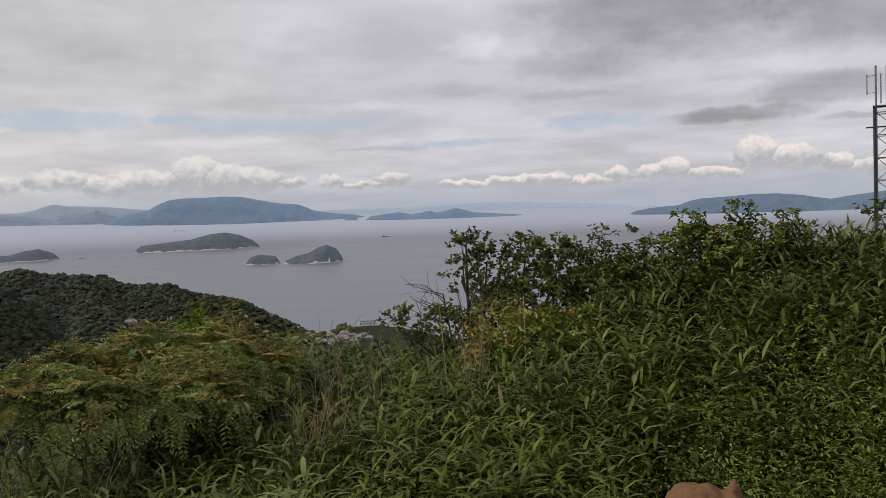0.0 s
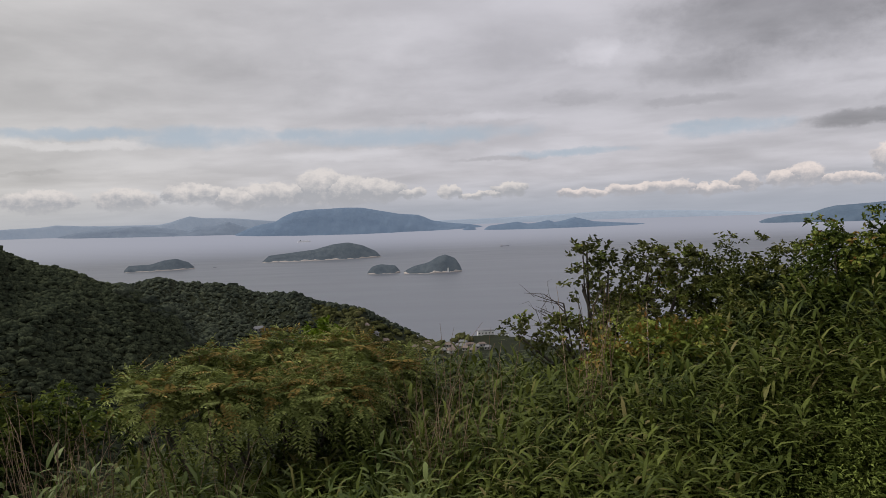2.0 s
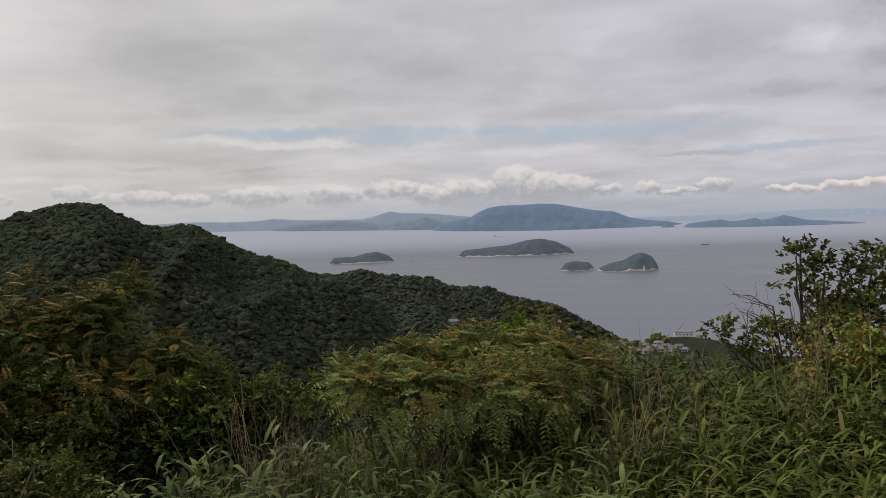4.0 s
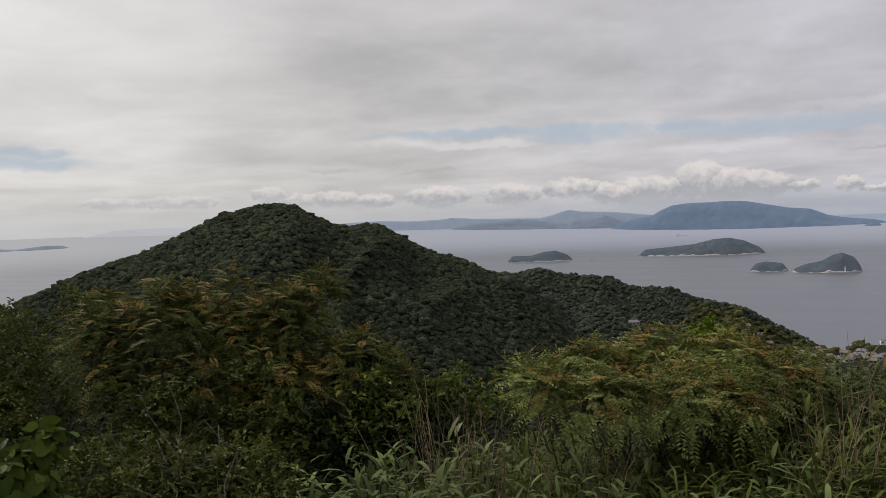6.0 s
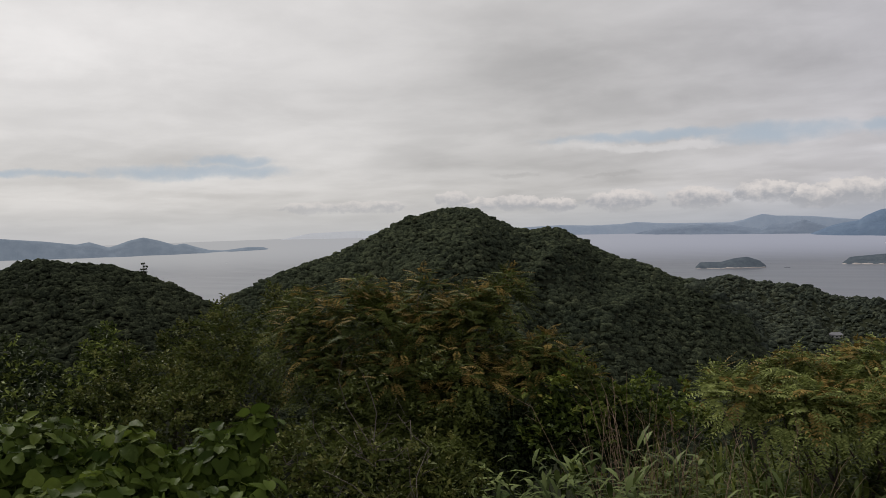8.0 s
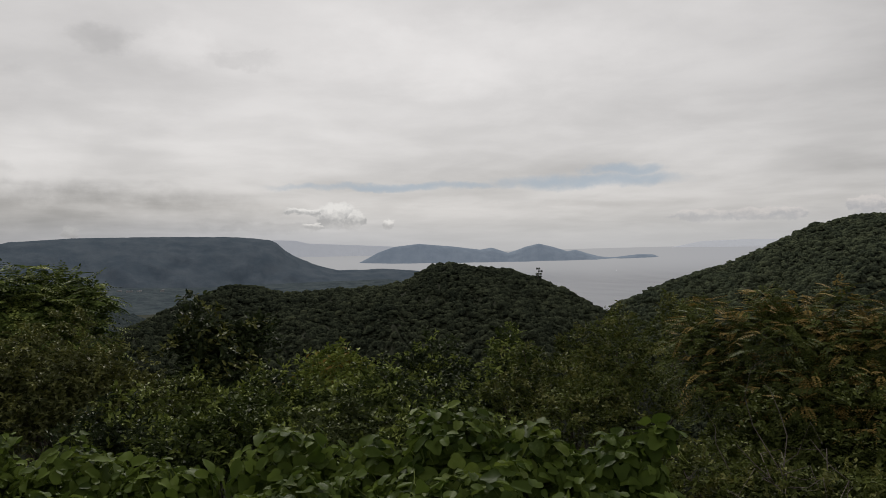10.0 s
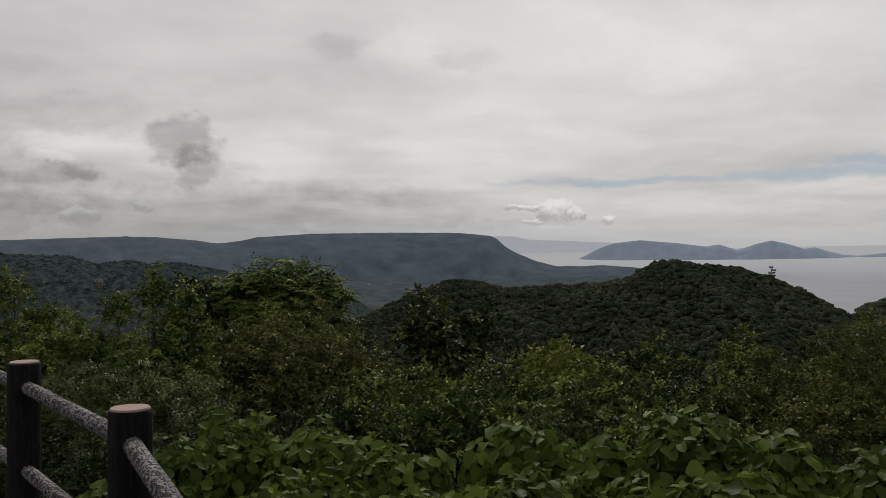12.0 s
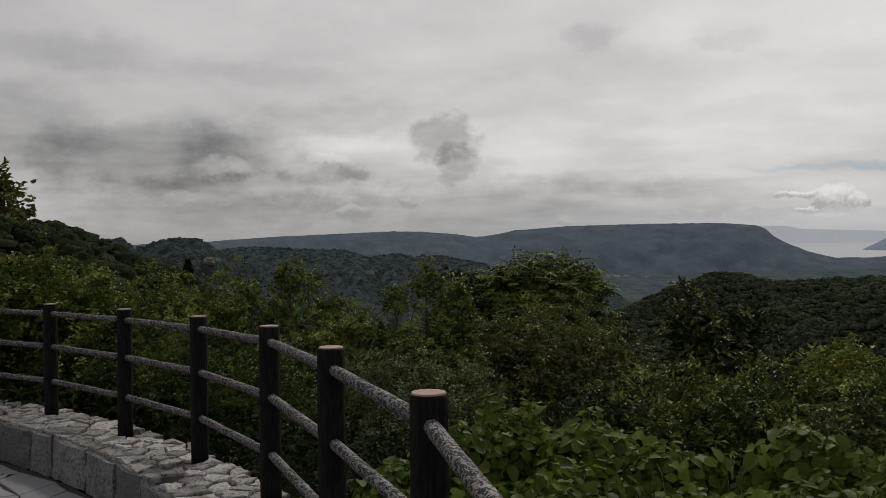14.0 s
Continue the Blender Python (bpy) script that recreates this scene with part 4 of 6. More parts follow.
def joined(name, polys, z0, z1, mat, parent, rng, back):
    """Many stones as one mesh."""
    V, F = [], []
    for poly in polys:
        n, o = len(poly), len(V)
        c = sum(poly, Vector()) / n
        up = z1 + rng.uniform(-0.004, 0.004)
        V += [(p.x, p.y, z0) for p in poly] + [tuple((c + (p - c) * 0.97).xy) + (up,) for p in poly]
        F += [(o + i, o + (i + 1) % n, o + n + (i + 1) % n, o + n + i) for i in range(n)]
        F.append(tuple(range(o + n, o + 2 * n)))
    ob = link_mesh(name, V, F, mat, parent)
    ob.matrix_local = back
    tagged(ob, kind="stuff")


def stone_grid(deg0, deg1, r0, r1, cols, rows, rng, jit=0.32):
    """Irregular four- to six-sided stones that share jittered corners."""
    P = {}
    for i in range(cols + 1):
        for j in range(rows + 1):
            di = rng.uniform(-jit, jit) if 0 < i < cols else 0
            dj = rng.uniform(-jit, jit) if 0 < j < rows else rng.uniform(-0.08, 0.08)
            off = 0.5 * (j % 2)
            P[i, j] = ring(deg0 + (deg1 - deg0) * (i + di + off) / cols, r0 + (r1 - r0) * (j + dj) / rows)
    out = []
    for i in range(cols):
        for j in range(rows):
            q = [P[i, j], P[i + 1, j], P[i + 1, j + 1], P[i, j + 1]]
            c = sum(q, Vector()) / 4
            poly = []
            for k in range(4):
                a, b = q[k], q[(k + 1) % 4]
                poly.append(a)
                poly.append((a + b) / 2 + Vector((rng.uniform(-1, 1), rng.uniform(-1, 1), 0)) * 0.035 * (b - a).length)
            k = rng.uniform(0.955, 0.98)
            out.append([c + (p - c) * (k + rng.uniform(-0.008, 0.008)) for p in poly])
    return out


def fieldstones(deg0, deg1, r0, r1, count, rng):
    """Flat stones of every size fitted together: cells round scattered seeds, with ragged edges and open joints."""
    k = math.radians(1) * 9.0
    x1, y1 = (deg1 - deg0) * k, r1 - r0
    seeds = []
    tries = 0
    while len(seeds) < count and tries < 60000:
        tries += 1
        p = Vector((rng.uniform(0, x1), rng.uniform(0.02, y1 - 0.02)))
        far_enough = 0.095 if tries % 3 else 0.15
        if all((p - q).length > far_enough for q in seeds):
            seeds.append(p)
    out = []
    for p in seeds:
        if rng.random() < 0.08:
            continue
        lim = y1 + 0.03 * math.sin(p.x * 9) + 0.02 * math.sin(p.x * 23)
        poly = [Vector((p.x - 0.24, 0)), Vector((p.x + 0.24, 0)), Vector((p.x + 0.24, lim)), Vector((p.x - 0.24, lim))]
        for q in seeds:
            if q is p or (q - p).length > 0.6:
                continue
            n, m = (q - p).normalized(), (q + p) / 2
            cut = []
            for a, c in zip(poly, poly[1:] + poly[:1]):
                da, dc = (a - m).dot(n), (c - m).dot(n)
                if da <= 0:
                    cut.append(a)
                if da * dc < 0:
                    cut.append(a + (c - a) * (da / (da - dc)))
            poly = cut
        if len(poly) < 3:
            continue
        mid = sum(poly, Vector((0, 0))) / len(poly)
        rough = []
        for a, c in zip(poly, poly[1:] + poly[:1]):
            e = c - a
            if e.length < 0.015:
                continue
            rough.append(a)
            if e.length > 0.05:
                side = Vector((-e.y, e.x))
                rough.append(a + e * rng.uniform(0.3, 0.45) - side * rng.uniform(-0.04, 0.10) * -1)
                rough.append(a + e * rng.uniform(0.6, 0.75) - side * rng.uniform(-0.04, 0.10) * -1)
        if len(rough) < 3:
            continue
        gap = rng.uniform(0.003, 0.012)
        pts = [mid + (a - mid) * max(0.5, 1 - gap / max((a - mid).length, 0.02)) for a in rough]
        out.append([ring(deg0 + a.x / k, r0 + a.y) for a in pts])
    return out


def arc_body(name, deg0, deg1, r0, r1, z0, z1, mat, parent=None, steps=60):
    V, F = [], []
    for i in range(steps + 1):
        d = deg0 + (deg1 - deg0) * i / steps
        V += [tuple(ring(d, r0, z0)), tuple(ring(d, r1, z0)), tuple(ring(d, r1, z1)), tuple(ring(d, r0, z1))]
    for i in range(steps):
        a, b = 4 * i, 4 * i + 4
        F += [(a, b, b + 1, a + 1), (a + 1, b + 1, b + 2, a + 2), (a + 2, b + 2, b + 3, a + 3), (a + 3, b + 3, b, a)]
    F += [(0, 1, 2, 3), (4 * steps + 3, 4 * steps + 2, 4 * steps + 1, 4 * steps)]
    return link_mesh(name, V, F, mat, parent)


def build_terrace():
    rng = random.Random(5)
    bed = bpy.data.meshes.new("pavement")
    bm = bmesh.new()
    bmesh.ops.create_cone(bm, cap_ends=True, segments=96, radius1=8.6, radius2=8.6, depth=0.6)
    bm.to_mesh(bed)
    bm.free()
    bed.materials.append(M_MORTAR)
    floor = new("pavement", bed)
    floor.location = (TC.x, TC.y, -0.30 - 0.012)
    tagged(floor, "terrace paved with irregular grey stone flags", "pavement", kind="structure")
    for poly in stone_grid(118, 182, 4.2, 8.54, 25, 11, rng, 0.34):
        slab("flagstone", [p - Vector((TC.x, TC.y, -0.312)) for p in poly], 0.29, 0.312, M_PAVE, floor, rng, 0.006, 0.002)
    wall = empty("stone_wall", ring(140, 9.0))
    tagged(wall, "low curved retaining wall of rough granite blocks", "wall")
    inv = Matrix.Translation(-ring(140, 9.0))
    core = arc_body("wall_core", 40, 200, 8.68, 9.20, -0.9, 0.290, M_MORTAR, wall, 110)
    core.matrix_local = inv
    d = 46.0
    while d < 198:
        w = rng.uniform(2.5, 4.0)
        zt = 0.302 + rng.uniform(-0.012, 0.010)
        nc, heights = 8, (-0.02, 0.05, 0.12, 0.18, 0.24, zt - 0.014, zt)
        lean_a, lean_b, tilt = rng.uniform(-0.12, 0.12), rng.uniform(-0.12, 0.12), rng.uniform(-0.012, 0.012)
        V = []
        for k, z in enumerate(heights):
            a0, a1 = d + 0.06 + lean_a * (z - 0.15), d + w - 0.06 + lean_b * (z - 0.15)
            for m in range(nc + 1):
                dd = a0 + (a1 - a0) * m / nc + (rng.uniform(-0.04, 0.04) if 0 < m < nc else rng.uniform(-0.02, 0.02))
                chip = 0.020 if m in (0, nc) else 0.0
                chip += 0.016 if k == len(heights) - 1 else 0.0
                face = 0.022 * noise.noise(Vector((dd * 1.1, z * 7.0, d))) + 0.010 * noise.noise(Vector((dd * 3.1, z * 19.0, d + 4)))
                V.append(tuple(ring(dd, 8.618 + chip + face + tilt * (m / nc - 0.5), z + (rng.uniform(-0.020, 0.006) if k == len(heights) - 1 else 0))))
        n0 = len(V)
        V += [tuple(ring(e, 8.82, z)) for z in (-0.02, zt - 0.010) for e in (d + 0.06, d + w - 0.06)]
        q, top = nc + 1, (nc + 1) * (len(heights) - 1)
        F = [(q * k + m, q * k + m + 1, q * (k + 1) + m + 1, q * (k + 1) + m) for k in range(len(heights) - 1) for m in range(nc)]
        F += [tuple(q * k for k in range(len(heights))) + (n0 + 2, n0), (n0 + 1, n0 + 3) + tuple(q * k + nc for k in range(len(heights) - 1, -1, -1))]
        F += [tuple(top + m for m in range(q)) + (n0 + 3, n0 + 2), (n0, n0 + 1) + tuple(range(nc, -1, -1))]
        ob = link_mesh("block", V, F, M_STONE, wall)
        ob.matrix_local = inv
        d += w
    for poly in fieldstones(100, 182, 8.650, 9.23, 296, rng):
        ob = slab("cap_stone", poly, 0.24, 0.318 + rng.uniform(-0.009, 0.011), M_CAPSTONE, wall, rng, 0.007, 0.006)
        ob.matrix_local = inv
    # the stones that stay out of sight, joined
    joined("flagstone_field", stone_grid(182, 478, 1.2, 8.54, 60, 11, rng, 0.3), -0.022, 0.0, M_PAVE, floor, rng, Matrix.Translation(-Vector((TC.x, TC.y, -0.312))))
    joined("cap_stone_course", fieldstones(46, 100, 8.65, 9.23, 180, rng), 0.24, 0.318, M_CAPSTONE, wall, rng, inv)


build_terrace()


def build_fence():
    fence = empty("fence", ring(140, TR, 0.28))
    tagged(fence, "dark brown imitation-log fence with three bark-textured rails", "fence")
    inv = Matrix.Translation(-ring(140, TR, 0.28))
    rng = random.Random(8)
    places = [(111.6, 9.06), (119.49, 9.077), (126.83, 9.006), (134.80, 9.06), (143.02, 9.075), (150.77, 9.036), (159.08, 9.055), (167.1, 9.05), (175.0, 9.05)]
    lower = (0.0, 0.01, 0.0, 0.012, 0.039, 0.045, 0.05, 0.05, 0.05)
    # one post, shared
    bm = bmesh.new()
    sides, H = 28, 1.085
    rows = []
    for k, (z, s) in enumerate(((0, 1.0), (0.2, 1.0), (0.4, 1.0), (0.6, 1.0), (0.8, 1.0), (1.0, 1.0), (H - 0.008, 1.0), (H, 0.95))):
        row = []
        for i in range(sides):
            a = 2 * math.pi * i / sides
            r = 0.0575 * s * (1 + 0.028 * math.sin(i * 2.9 + 0.6 * math.sin(z * 9)) + 0.018 * math.sin(i * 5.3 + z * 3))
            row.append(bm.verts.new((r * math.cos(a), r * math.sin(a), z)))
        rows.append(row)
    for a, b in zip(rows, rows[1:]):
        for i in range(sides):
            bm.faces.new((a[i], a[(i + 1) % sides], b[(i + 1) % sides], b[i]))
    bm.faces.new(rows[-1])
    bm.faces.new(rows[0][::-1])
    post_me = bpy.data.meshes.new("post")
    bm.to_mesh(post_me)
    bm.free()
    post_me.shade_smooth()
    post_me.materials.append(M_POST)
    bm = bmesh.new()
    ring_v = [bm.verts.new((0.0525 * math.cos(2 * math.pi * i / 28), 0.0525 * math.sin(2 * math.pi * i / 28), 0.0)) for i in range(28)]
    ring_t = [bm.verts.new((0.0505 * math.cos(2 * math.pi * i / 28), 0.0505 * math.sin(2 * math.pi * i / 28), 0.005)) for i in range(28)]
    for i in range(28):
        bm.faces.new((ring_v[i], ring_v[(i + 1) % 28], ring_t[(i + 1) % 28], ring_t[i]))
    bm.faces.new(ring_t)
    cut_me = bpy.data.meshes.new("cut_face")
    bm.to_mesh(cut_me)
    bm.free()
    cut_me.materials.append(M_POST_TOP)
    for (d, rad), drop in zip(places, lower):
        p = new("post", post_me)
        p.parent = fence
        p.matrix_local = inv @ Matrix.Translation(ring(d, rad, 0.27 - drop)) @ Matrix.Rotation(rng.uniform(0, 6), 4, "Z")
        c = new("cut_face", cut_me)
        c.parent = p
        c.location = (0, 0, H)
        tagged(c, "pale pinkish sawn top")
    for d in range(len(places) - 1):
        for z in (1.266, 0.956, 0.630):
            k0, k1 = (1 - lower[d] / 1.085), (1 - lower[d + 1] / 1.085)
            a, b = ring(*places[d], 0.27 + (z - 0.27) * k0), ring(*places[d + 1], 0.27 + (z - 0.27) * k1)
            L = (b - a).length - 0.075
            mid = (a + b) / 2
            V, F = [], []
            for k in range(9):
                t = -L / 2 + L * k / 8
                for i in range(14):
                    an = 2 * math.pi * i / 14
                    r = 0.0245 * (1 + 0.04 * math.sin(i * 3.1 + k * 1.7))
                    V.append((r * math.cos(an), r * math.sin(an), t))
            for k in range(8):
                for i in range(14):
                    F.append((k * 14 + i, k * 14 + (i + 1) % 14, (k + 1) * 14 + (i + 1) % 14, (k + 1) * 14 + i))
            F += [tuple(range(13, -1, -1)), tuple(range(112, 126))]
            ob = link_mesh("rail", V, F, M_RAIL, fence, True)
            ob.matrix_local = inv @ Matrix.Translation(mid) @ (b - a).to_track_quat("Z", "Y").to_matrix().to_4x4()


build_fence()


# ---- plants ----
def lobe(az, r, top, half, rz, rd=None):
    """An ellipsoid of a crown: centre and radii, from bearing, distance, elevation of its top, half width in degrees, height radius."""
    c = polar(az, r, EYE + r * math.tan(math.radians(top)) - rz)
    w = 0.88 * r * math.tan(math.radians(half))
    return c, w, (rd if rd else max(0.35 * w, min(w, 0.9))), rz, math.radians(az)


def even_directions(n, rng):
    """Directions spread evenly over a sphere, a little out of order."""
    i = np.arange(n) + 0.5
    z = 1 - 2 * i / n
    phi = i * 2.399963 + rng.uniform(0, 6.283)
    q = np.sqrt(np.maximum(0, 1 - z * z))
    return unit(np.stack([q * np.cos(phi), q * np.sin(phi), z], 1) + rng.normal(size=(n, 3)) * 0.35 / math.sqrt(n))


def sample_lobe(lb, n, rng, shell=0.72, even=False):
    c, w, d, h, a = lb
    v = even_directions(n, rng) if even else unit(rng.normal(size=(n, 3)))
    v[:, 2] = np.where(v[:, 2] < -0.35, -v[:, 2] * 0.6, v[:, 2])
    rad = shell + (1.10 - shell) * rng.random(n) ** 0.45
    # an uneven outline: bulges and hollows
    bulge = 1 + 0.20 * np.sin(v[:, 0] * 5 + c.x * 7) * np.cos(v[:, 2] * 6 + c.y * 5) + 0.10 * np.sin(v[:, 1] * 11 + v[:, 2] * 9)
    q = v * (rad * bulge)[:, None] * np.array([w, d, h])
    ca, sa = math.cos(a), math.sin(a)
    P = np.stack([q[:, 0] * ca - q[:, 1] * sa + c.x, q[:, 0] * sa + q[:, 1] * ca + c.y, q[:, 2] + c.z], 1)
    nv = np.stack([v[:, 0] * ca - v[:, 1] * sa, v[:, 0] * sa + v[:, 1] * ca, v[:, 2]], 1)
    return P, nv


def clumps(lb, n, rng):
    """Places for n twigs, gathered in domed tufts on the crown's surface with hollows between them."""
    w, d, h = lb[1:4]
    cs = min(0.36, max(0.10, 0.24 * max(w, h)))
    area = 4 * math.pi * (w * d + w * h + d * h) / 3
    k = max(10, int(area / (1.65 * cs) ** 2))
    C, nv = sample_lobe(lb, k, rng, 0.78, True)
    i = rng.integers(0, k, n)
    axis = unit(nv + np.array([0, 0, 0.55]) + rng.normal(size=(k, 3)) * 0.15)
    nor = axis[i]
    f = rng.normal(size=(n, 3))
    f = unit(f - nor * (f * nor).sum(1, keepdims=True))
    size = cs * rng.uniform(0.55, 1.3, k)[i]
    t = rng.random(n) ** 0.6
    P = C[i] + f * (t * size)[:, None] + nor * (size * (0.12 * rng.random(n) - 0.75 * t * t))[:, None]
    face = unit(nor + f * (1.3 * t)[:, None])
    D = unit(f * 0.7 + nor * 0.35 + rng.normal(size=(n, 3)) * 0.22)
    return P, nv[i], D, (1 - t) * rng.uniform(0.5, 1.15, k)[i], face


def twig_leaves(P, D, per, spread, length, width, rng, arrays, bent=0.6, maker=leaf_arrays, face=None):
    """Leaves set along short twigs that start at P in the directions D and turn towards face."""
    n = len(P)
    t = rng.random((n, per))
    base = P[:, None, :] + D[:, None, :] * (t * spread)[:, :, None] + rng.normal(size=(n, per, 3)) * spread * 0.14
    side = rng.normal(size=(n, per, 3)) * np.array([1, 1, 0.55])
    along = D[:, None, :] * 0.7 + side * 0.75 + np.array([0, 0, 0.05])
    up = rng.normal(size=(n, per, 3)) * 0.34 + (np.array([0, 0, 1.0]) if face is None else face[:, None, :] + np.array([0, 0, 0.35]))
    m = n * per
    L = length * rng.uniform(0.6, 1.25, m)
    W = width * rng.uniform(0.7, 1.2, m)
    arrays.append(maker(base.reshape(-1, 3), along.reshape(-1, 3), up.reshape(-1, 3), L, W, 0.22 * bent, 0.22))


def pinnate(P, D, length, pairs, leaflet, width, rng, arrays, droop=0.30, face=None):
    """Feather-shaped leaves: pairs of leaflets along an arching stalk."""
    n = len(P)
    D = unit(D)
    side = unit(np.cross(D, np.array([0, 0, 1.0])) + 1e-3)
    L = length * rng.uniform(0.65, 1.2, n)
    for k in range(pairs + 1):
        t = (k + 1.2) / (pairs + 1.2)
        base = P + D * (L * t)[:, None] - np.array([0, 0, 1.0]) * (droop * L * t * t)[:, None]
        size = leaflet * (1.05 - 0.45 * abs(t - 0.45)) * rng.uniform(0.8, 1.15, n)
        for s in ((1, -1) if k < pairs else (0,)):
            along = side * s + D * (0.45 if s else 1.0) - np.array([0, 0, 0.25])
            up = rng.normal(size=(n, 3)) * 0.2 + np.array([0, 0, 0.6]) + (0.0 if face is None else face)
            arrays.append(leaf_arrays(base, along, up, size, size * width, 0.10, 0.12))


def join(arrays):
    VV, FF, off = [], [], 0
    for v, f in arrays:
        VV.append(v)
        FF.append(f + off)
        off += len(v)
    return np.concatenate(VV), np.concatenate(FF)


def ground_at(p):
    return float(land(math.hypot(p.x, p.y), math.degrees(math.atan2(-p.x, p.y))))


# Paler leaf colour for each shrub's tuft tops, painting the light from above.
LIGHT_TOPS = {"olive_leaves": M_TIP_OLIVE, "dark_leaves": M_TIP_OLIVE, "brownish_olive_leaves": M_TIP_OLIVE, "grey_green_leaves": M_TIP_GREY, "reddish_leaves": M_REDTREE, "bright_leaves": M_BRIGHT}


def shrub(name, label, lobes, mat, seed, style="small", density=1.0, leaf=0.05, width=0.5, tips=None, tip_share=0.0, group="", category="shrub", foot_at=None, dead=0, inner=0.45):
    """A shrub or small tree: stems from one foot, limbs into every lobe of the crown, twigs with leaves."""
    rng = np.random.default_rng(seed)
    tip_label = "bronze young leaves at the shoot tips" if tips is M_YOUNG else "lighter leaves on the tuft tops, fresh growth with painted top light"
    if tips is None:
        tips, tip_share = LIGHT_TOPS.get(mat.name, M_TIP), 0.12
    leaf *= 0.78 if lobes[0][1] < 7 else 0.86
    lbs = [lobe(*q) for q in lobes]
    for lb in lbs:
        out = Vector((lb[0].x - TC.x, lb[0].y - TC.y, 0))
        short = 9.55 + 1.15 * max(lb[1], lb[2]) - out.length
        if short > 0 and not foot_at:
            lb[0].xy += out.normalized().xy * short
    c0 = sum((lb[0] for lb in lbs), Vector()) / len(lbs)
    foot = polar(*foot_at) if foot_at else Vector((c0.x, c0.y, 0))
    foot.z = ground_at(foot) - 0.05
    root = empty(name, foot)
    tagged(root, label, category, group=group)
    back = Matrix.Translation(-foot)
    tall = max(lb[0].z for lb in lbs) - foot.z
    limbs = []
    for lb in lbs:
        n_l = max(2, min(7, int(2 + lb[1] * 2.5)))
        P, _ = sample_lobe(lb, n_l, rng, 0.45)
        fork = foot + (Vector(lb[0]) - foot) * rng.uniform(0.35, 0.55) + Vector(rng.normal(size=3)) * 0.05 * tall
        fork.z = max(fork.z, foot.z + 0.2 * tall)
        rr = 0.008 + 0.009 * tall
        s = foot + Vector((rng.normal() * 0.05, rng.normal() * 0.05, 0))
        limbs.append(([s, (s + fork) / 2 + Vector(rng.normal(size=3)) * 0.04 * tall, fork, Vector(lb[0])], [rr, rr * 0.85, rr * 0.65, rr * 0.3]))
        for p in P:
            p = Vector(p)
            st = fork.lerp(Vector(lb[0]), rng.uniform(0, 0.7))
            limbs.append(([st, st.lerp(p, 0.5) + Vector(rng.normal(size=3)) * 0.05 * tall, p], [rr * 0.4, rr * 0.25, rr * 0.08]))
    tr = tubes_mesh("trunk", limbs, M_BARK, root, 5)
    tr.matrix_local = back
    main, young = [], []
    for lb in lbs:
        area = 4 * math.pi * (((lb[1] * lb[2]) ** 1.6 + (lb[1] * lb[3]) ** 1.6 + (lb[2] * lb[3]) ** 1.6) / 3) ** (1 / 1.6)
        cell = {"small": 1.9 * leaf, "broad": 1.55 * leaf, "pinnate": 1.5 * leaf, "fine": 2.5 * leaf}[style]
        n = max(30, int(density * area / cell ** 2))
        P, nv, D, near_tip, face = clumps(lb, n, rng)
        # tuft tops that face up get the paler leaves, as if lit
        pick = near_tip * np.clip(nv[:, 2] + 0.75, 0, 1.3) > 0.62 - tip_share
        for sel, arr in ((~pick, main), (pick, young)):
            if not sel.any() or (arr is young and tips is None):
                continue
            if style == "pinnate":
                pinnate(P[sel], D[sel], leaf * 4.4, 7, leaf, width, rng, arr, face=face[sel])
            elif style == "broad":
                twig_leaves(P[sel], D[sel], 7, leaf * 1.5, leaf, leaf * width, rng, arr, maker=round_leaf_arrays, face=face[sel])
            elif style == "fine":
                twig_leaves(P[sel], D[sel], 14, leaf * 2.2, leaf, leaf * width, rng, arr, face=face[sel])
            else:
                twig_leaves(P[sel], D[sel], 10, leaf * 1.6, leaf, leaf * width, rng, arr, face=face[sel])
        # leaves inside the crown, which close it
        Pi, ni = sample_lobe(lb, int(n * inner), rng, 0.3)
        if len(Pi):
            Pi = Pi * 0.62 + (np.array(lb[0]) - np.array([0, 0, 0.12 * lb[3]])) * 0.38
            twig_leaves(Pi, unit(ni + 1e-3), 5, leaf * 2.4, leaf * 1.15, leaf * 0.75, rng, main)
    f = link_mesh("foliage", *join(main), mat, root)
    f.matrix_local = back
    tagged(f, kind="stuff")
    if young:
        y = link_mesh("young_leaves", *join(young), tips, root, label=tip_label)
        y.matrix_local = back
        tagged(y, kind="stuff")
    if dead:
        twigs = []
        for _ in range(dead):
            lb = lbs[rng.integers(len(lbs))]
            p = Vector(sample_lobe(lb, 1, rng, 0.5)[0][0])
            for _k in range(4):
                d = Vector(rng.normal(size=3)) * 0.09 + Vector((0, 0, 0.07))
                q = p + d
                e = q + Vector(rng.normal(size=3)) * 0.06 + Vector((0, 0, 0.03))
                twigs.append(([p, (p + q) / 2 + Vector(rng.normal(size=3)) * 0.03, q, e, e + Vector(rng.normal(size=3)) * 0.05], [0.0024, 0.002, 0.0016, 0.001, 0.0006]))
        t = tubes_mesh("dead_twig_tangle", twigs, M_TWIG, root, 4)
        t.matrix_local = back
        tagged(t, kind="stuff")
    return root


G = "shrubs on the slope"
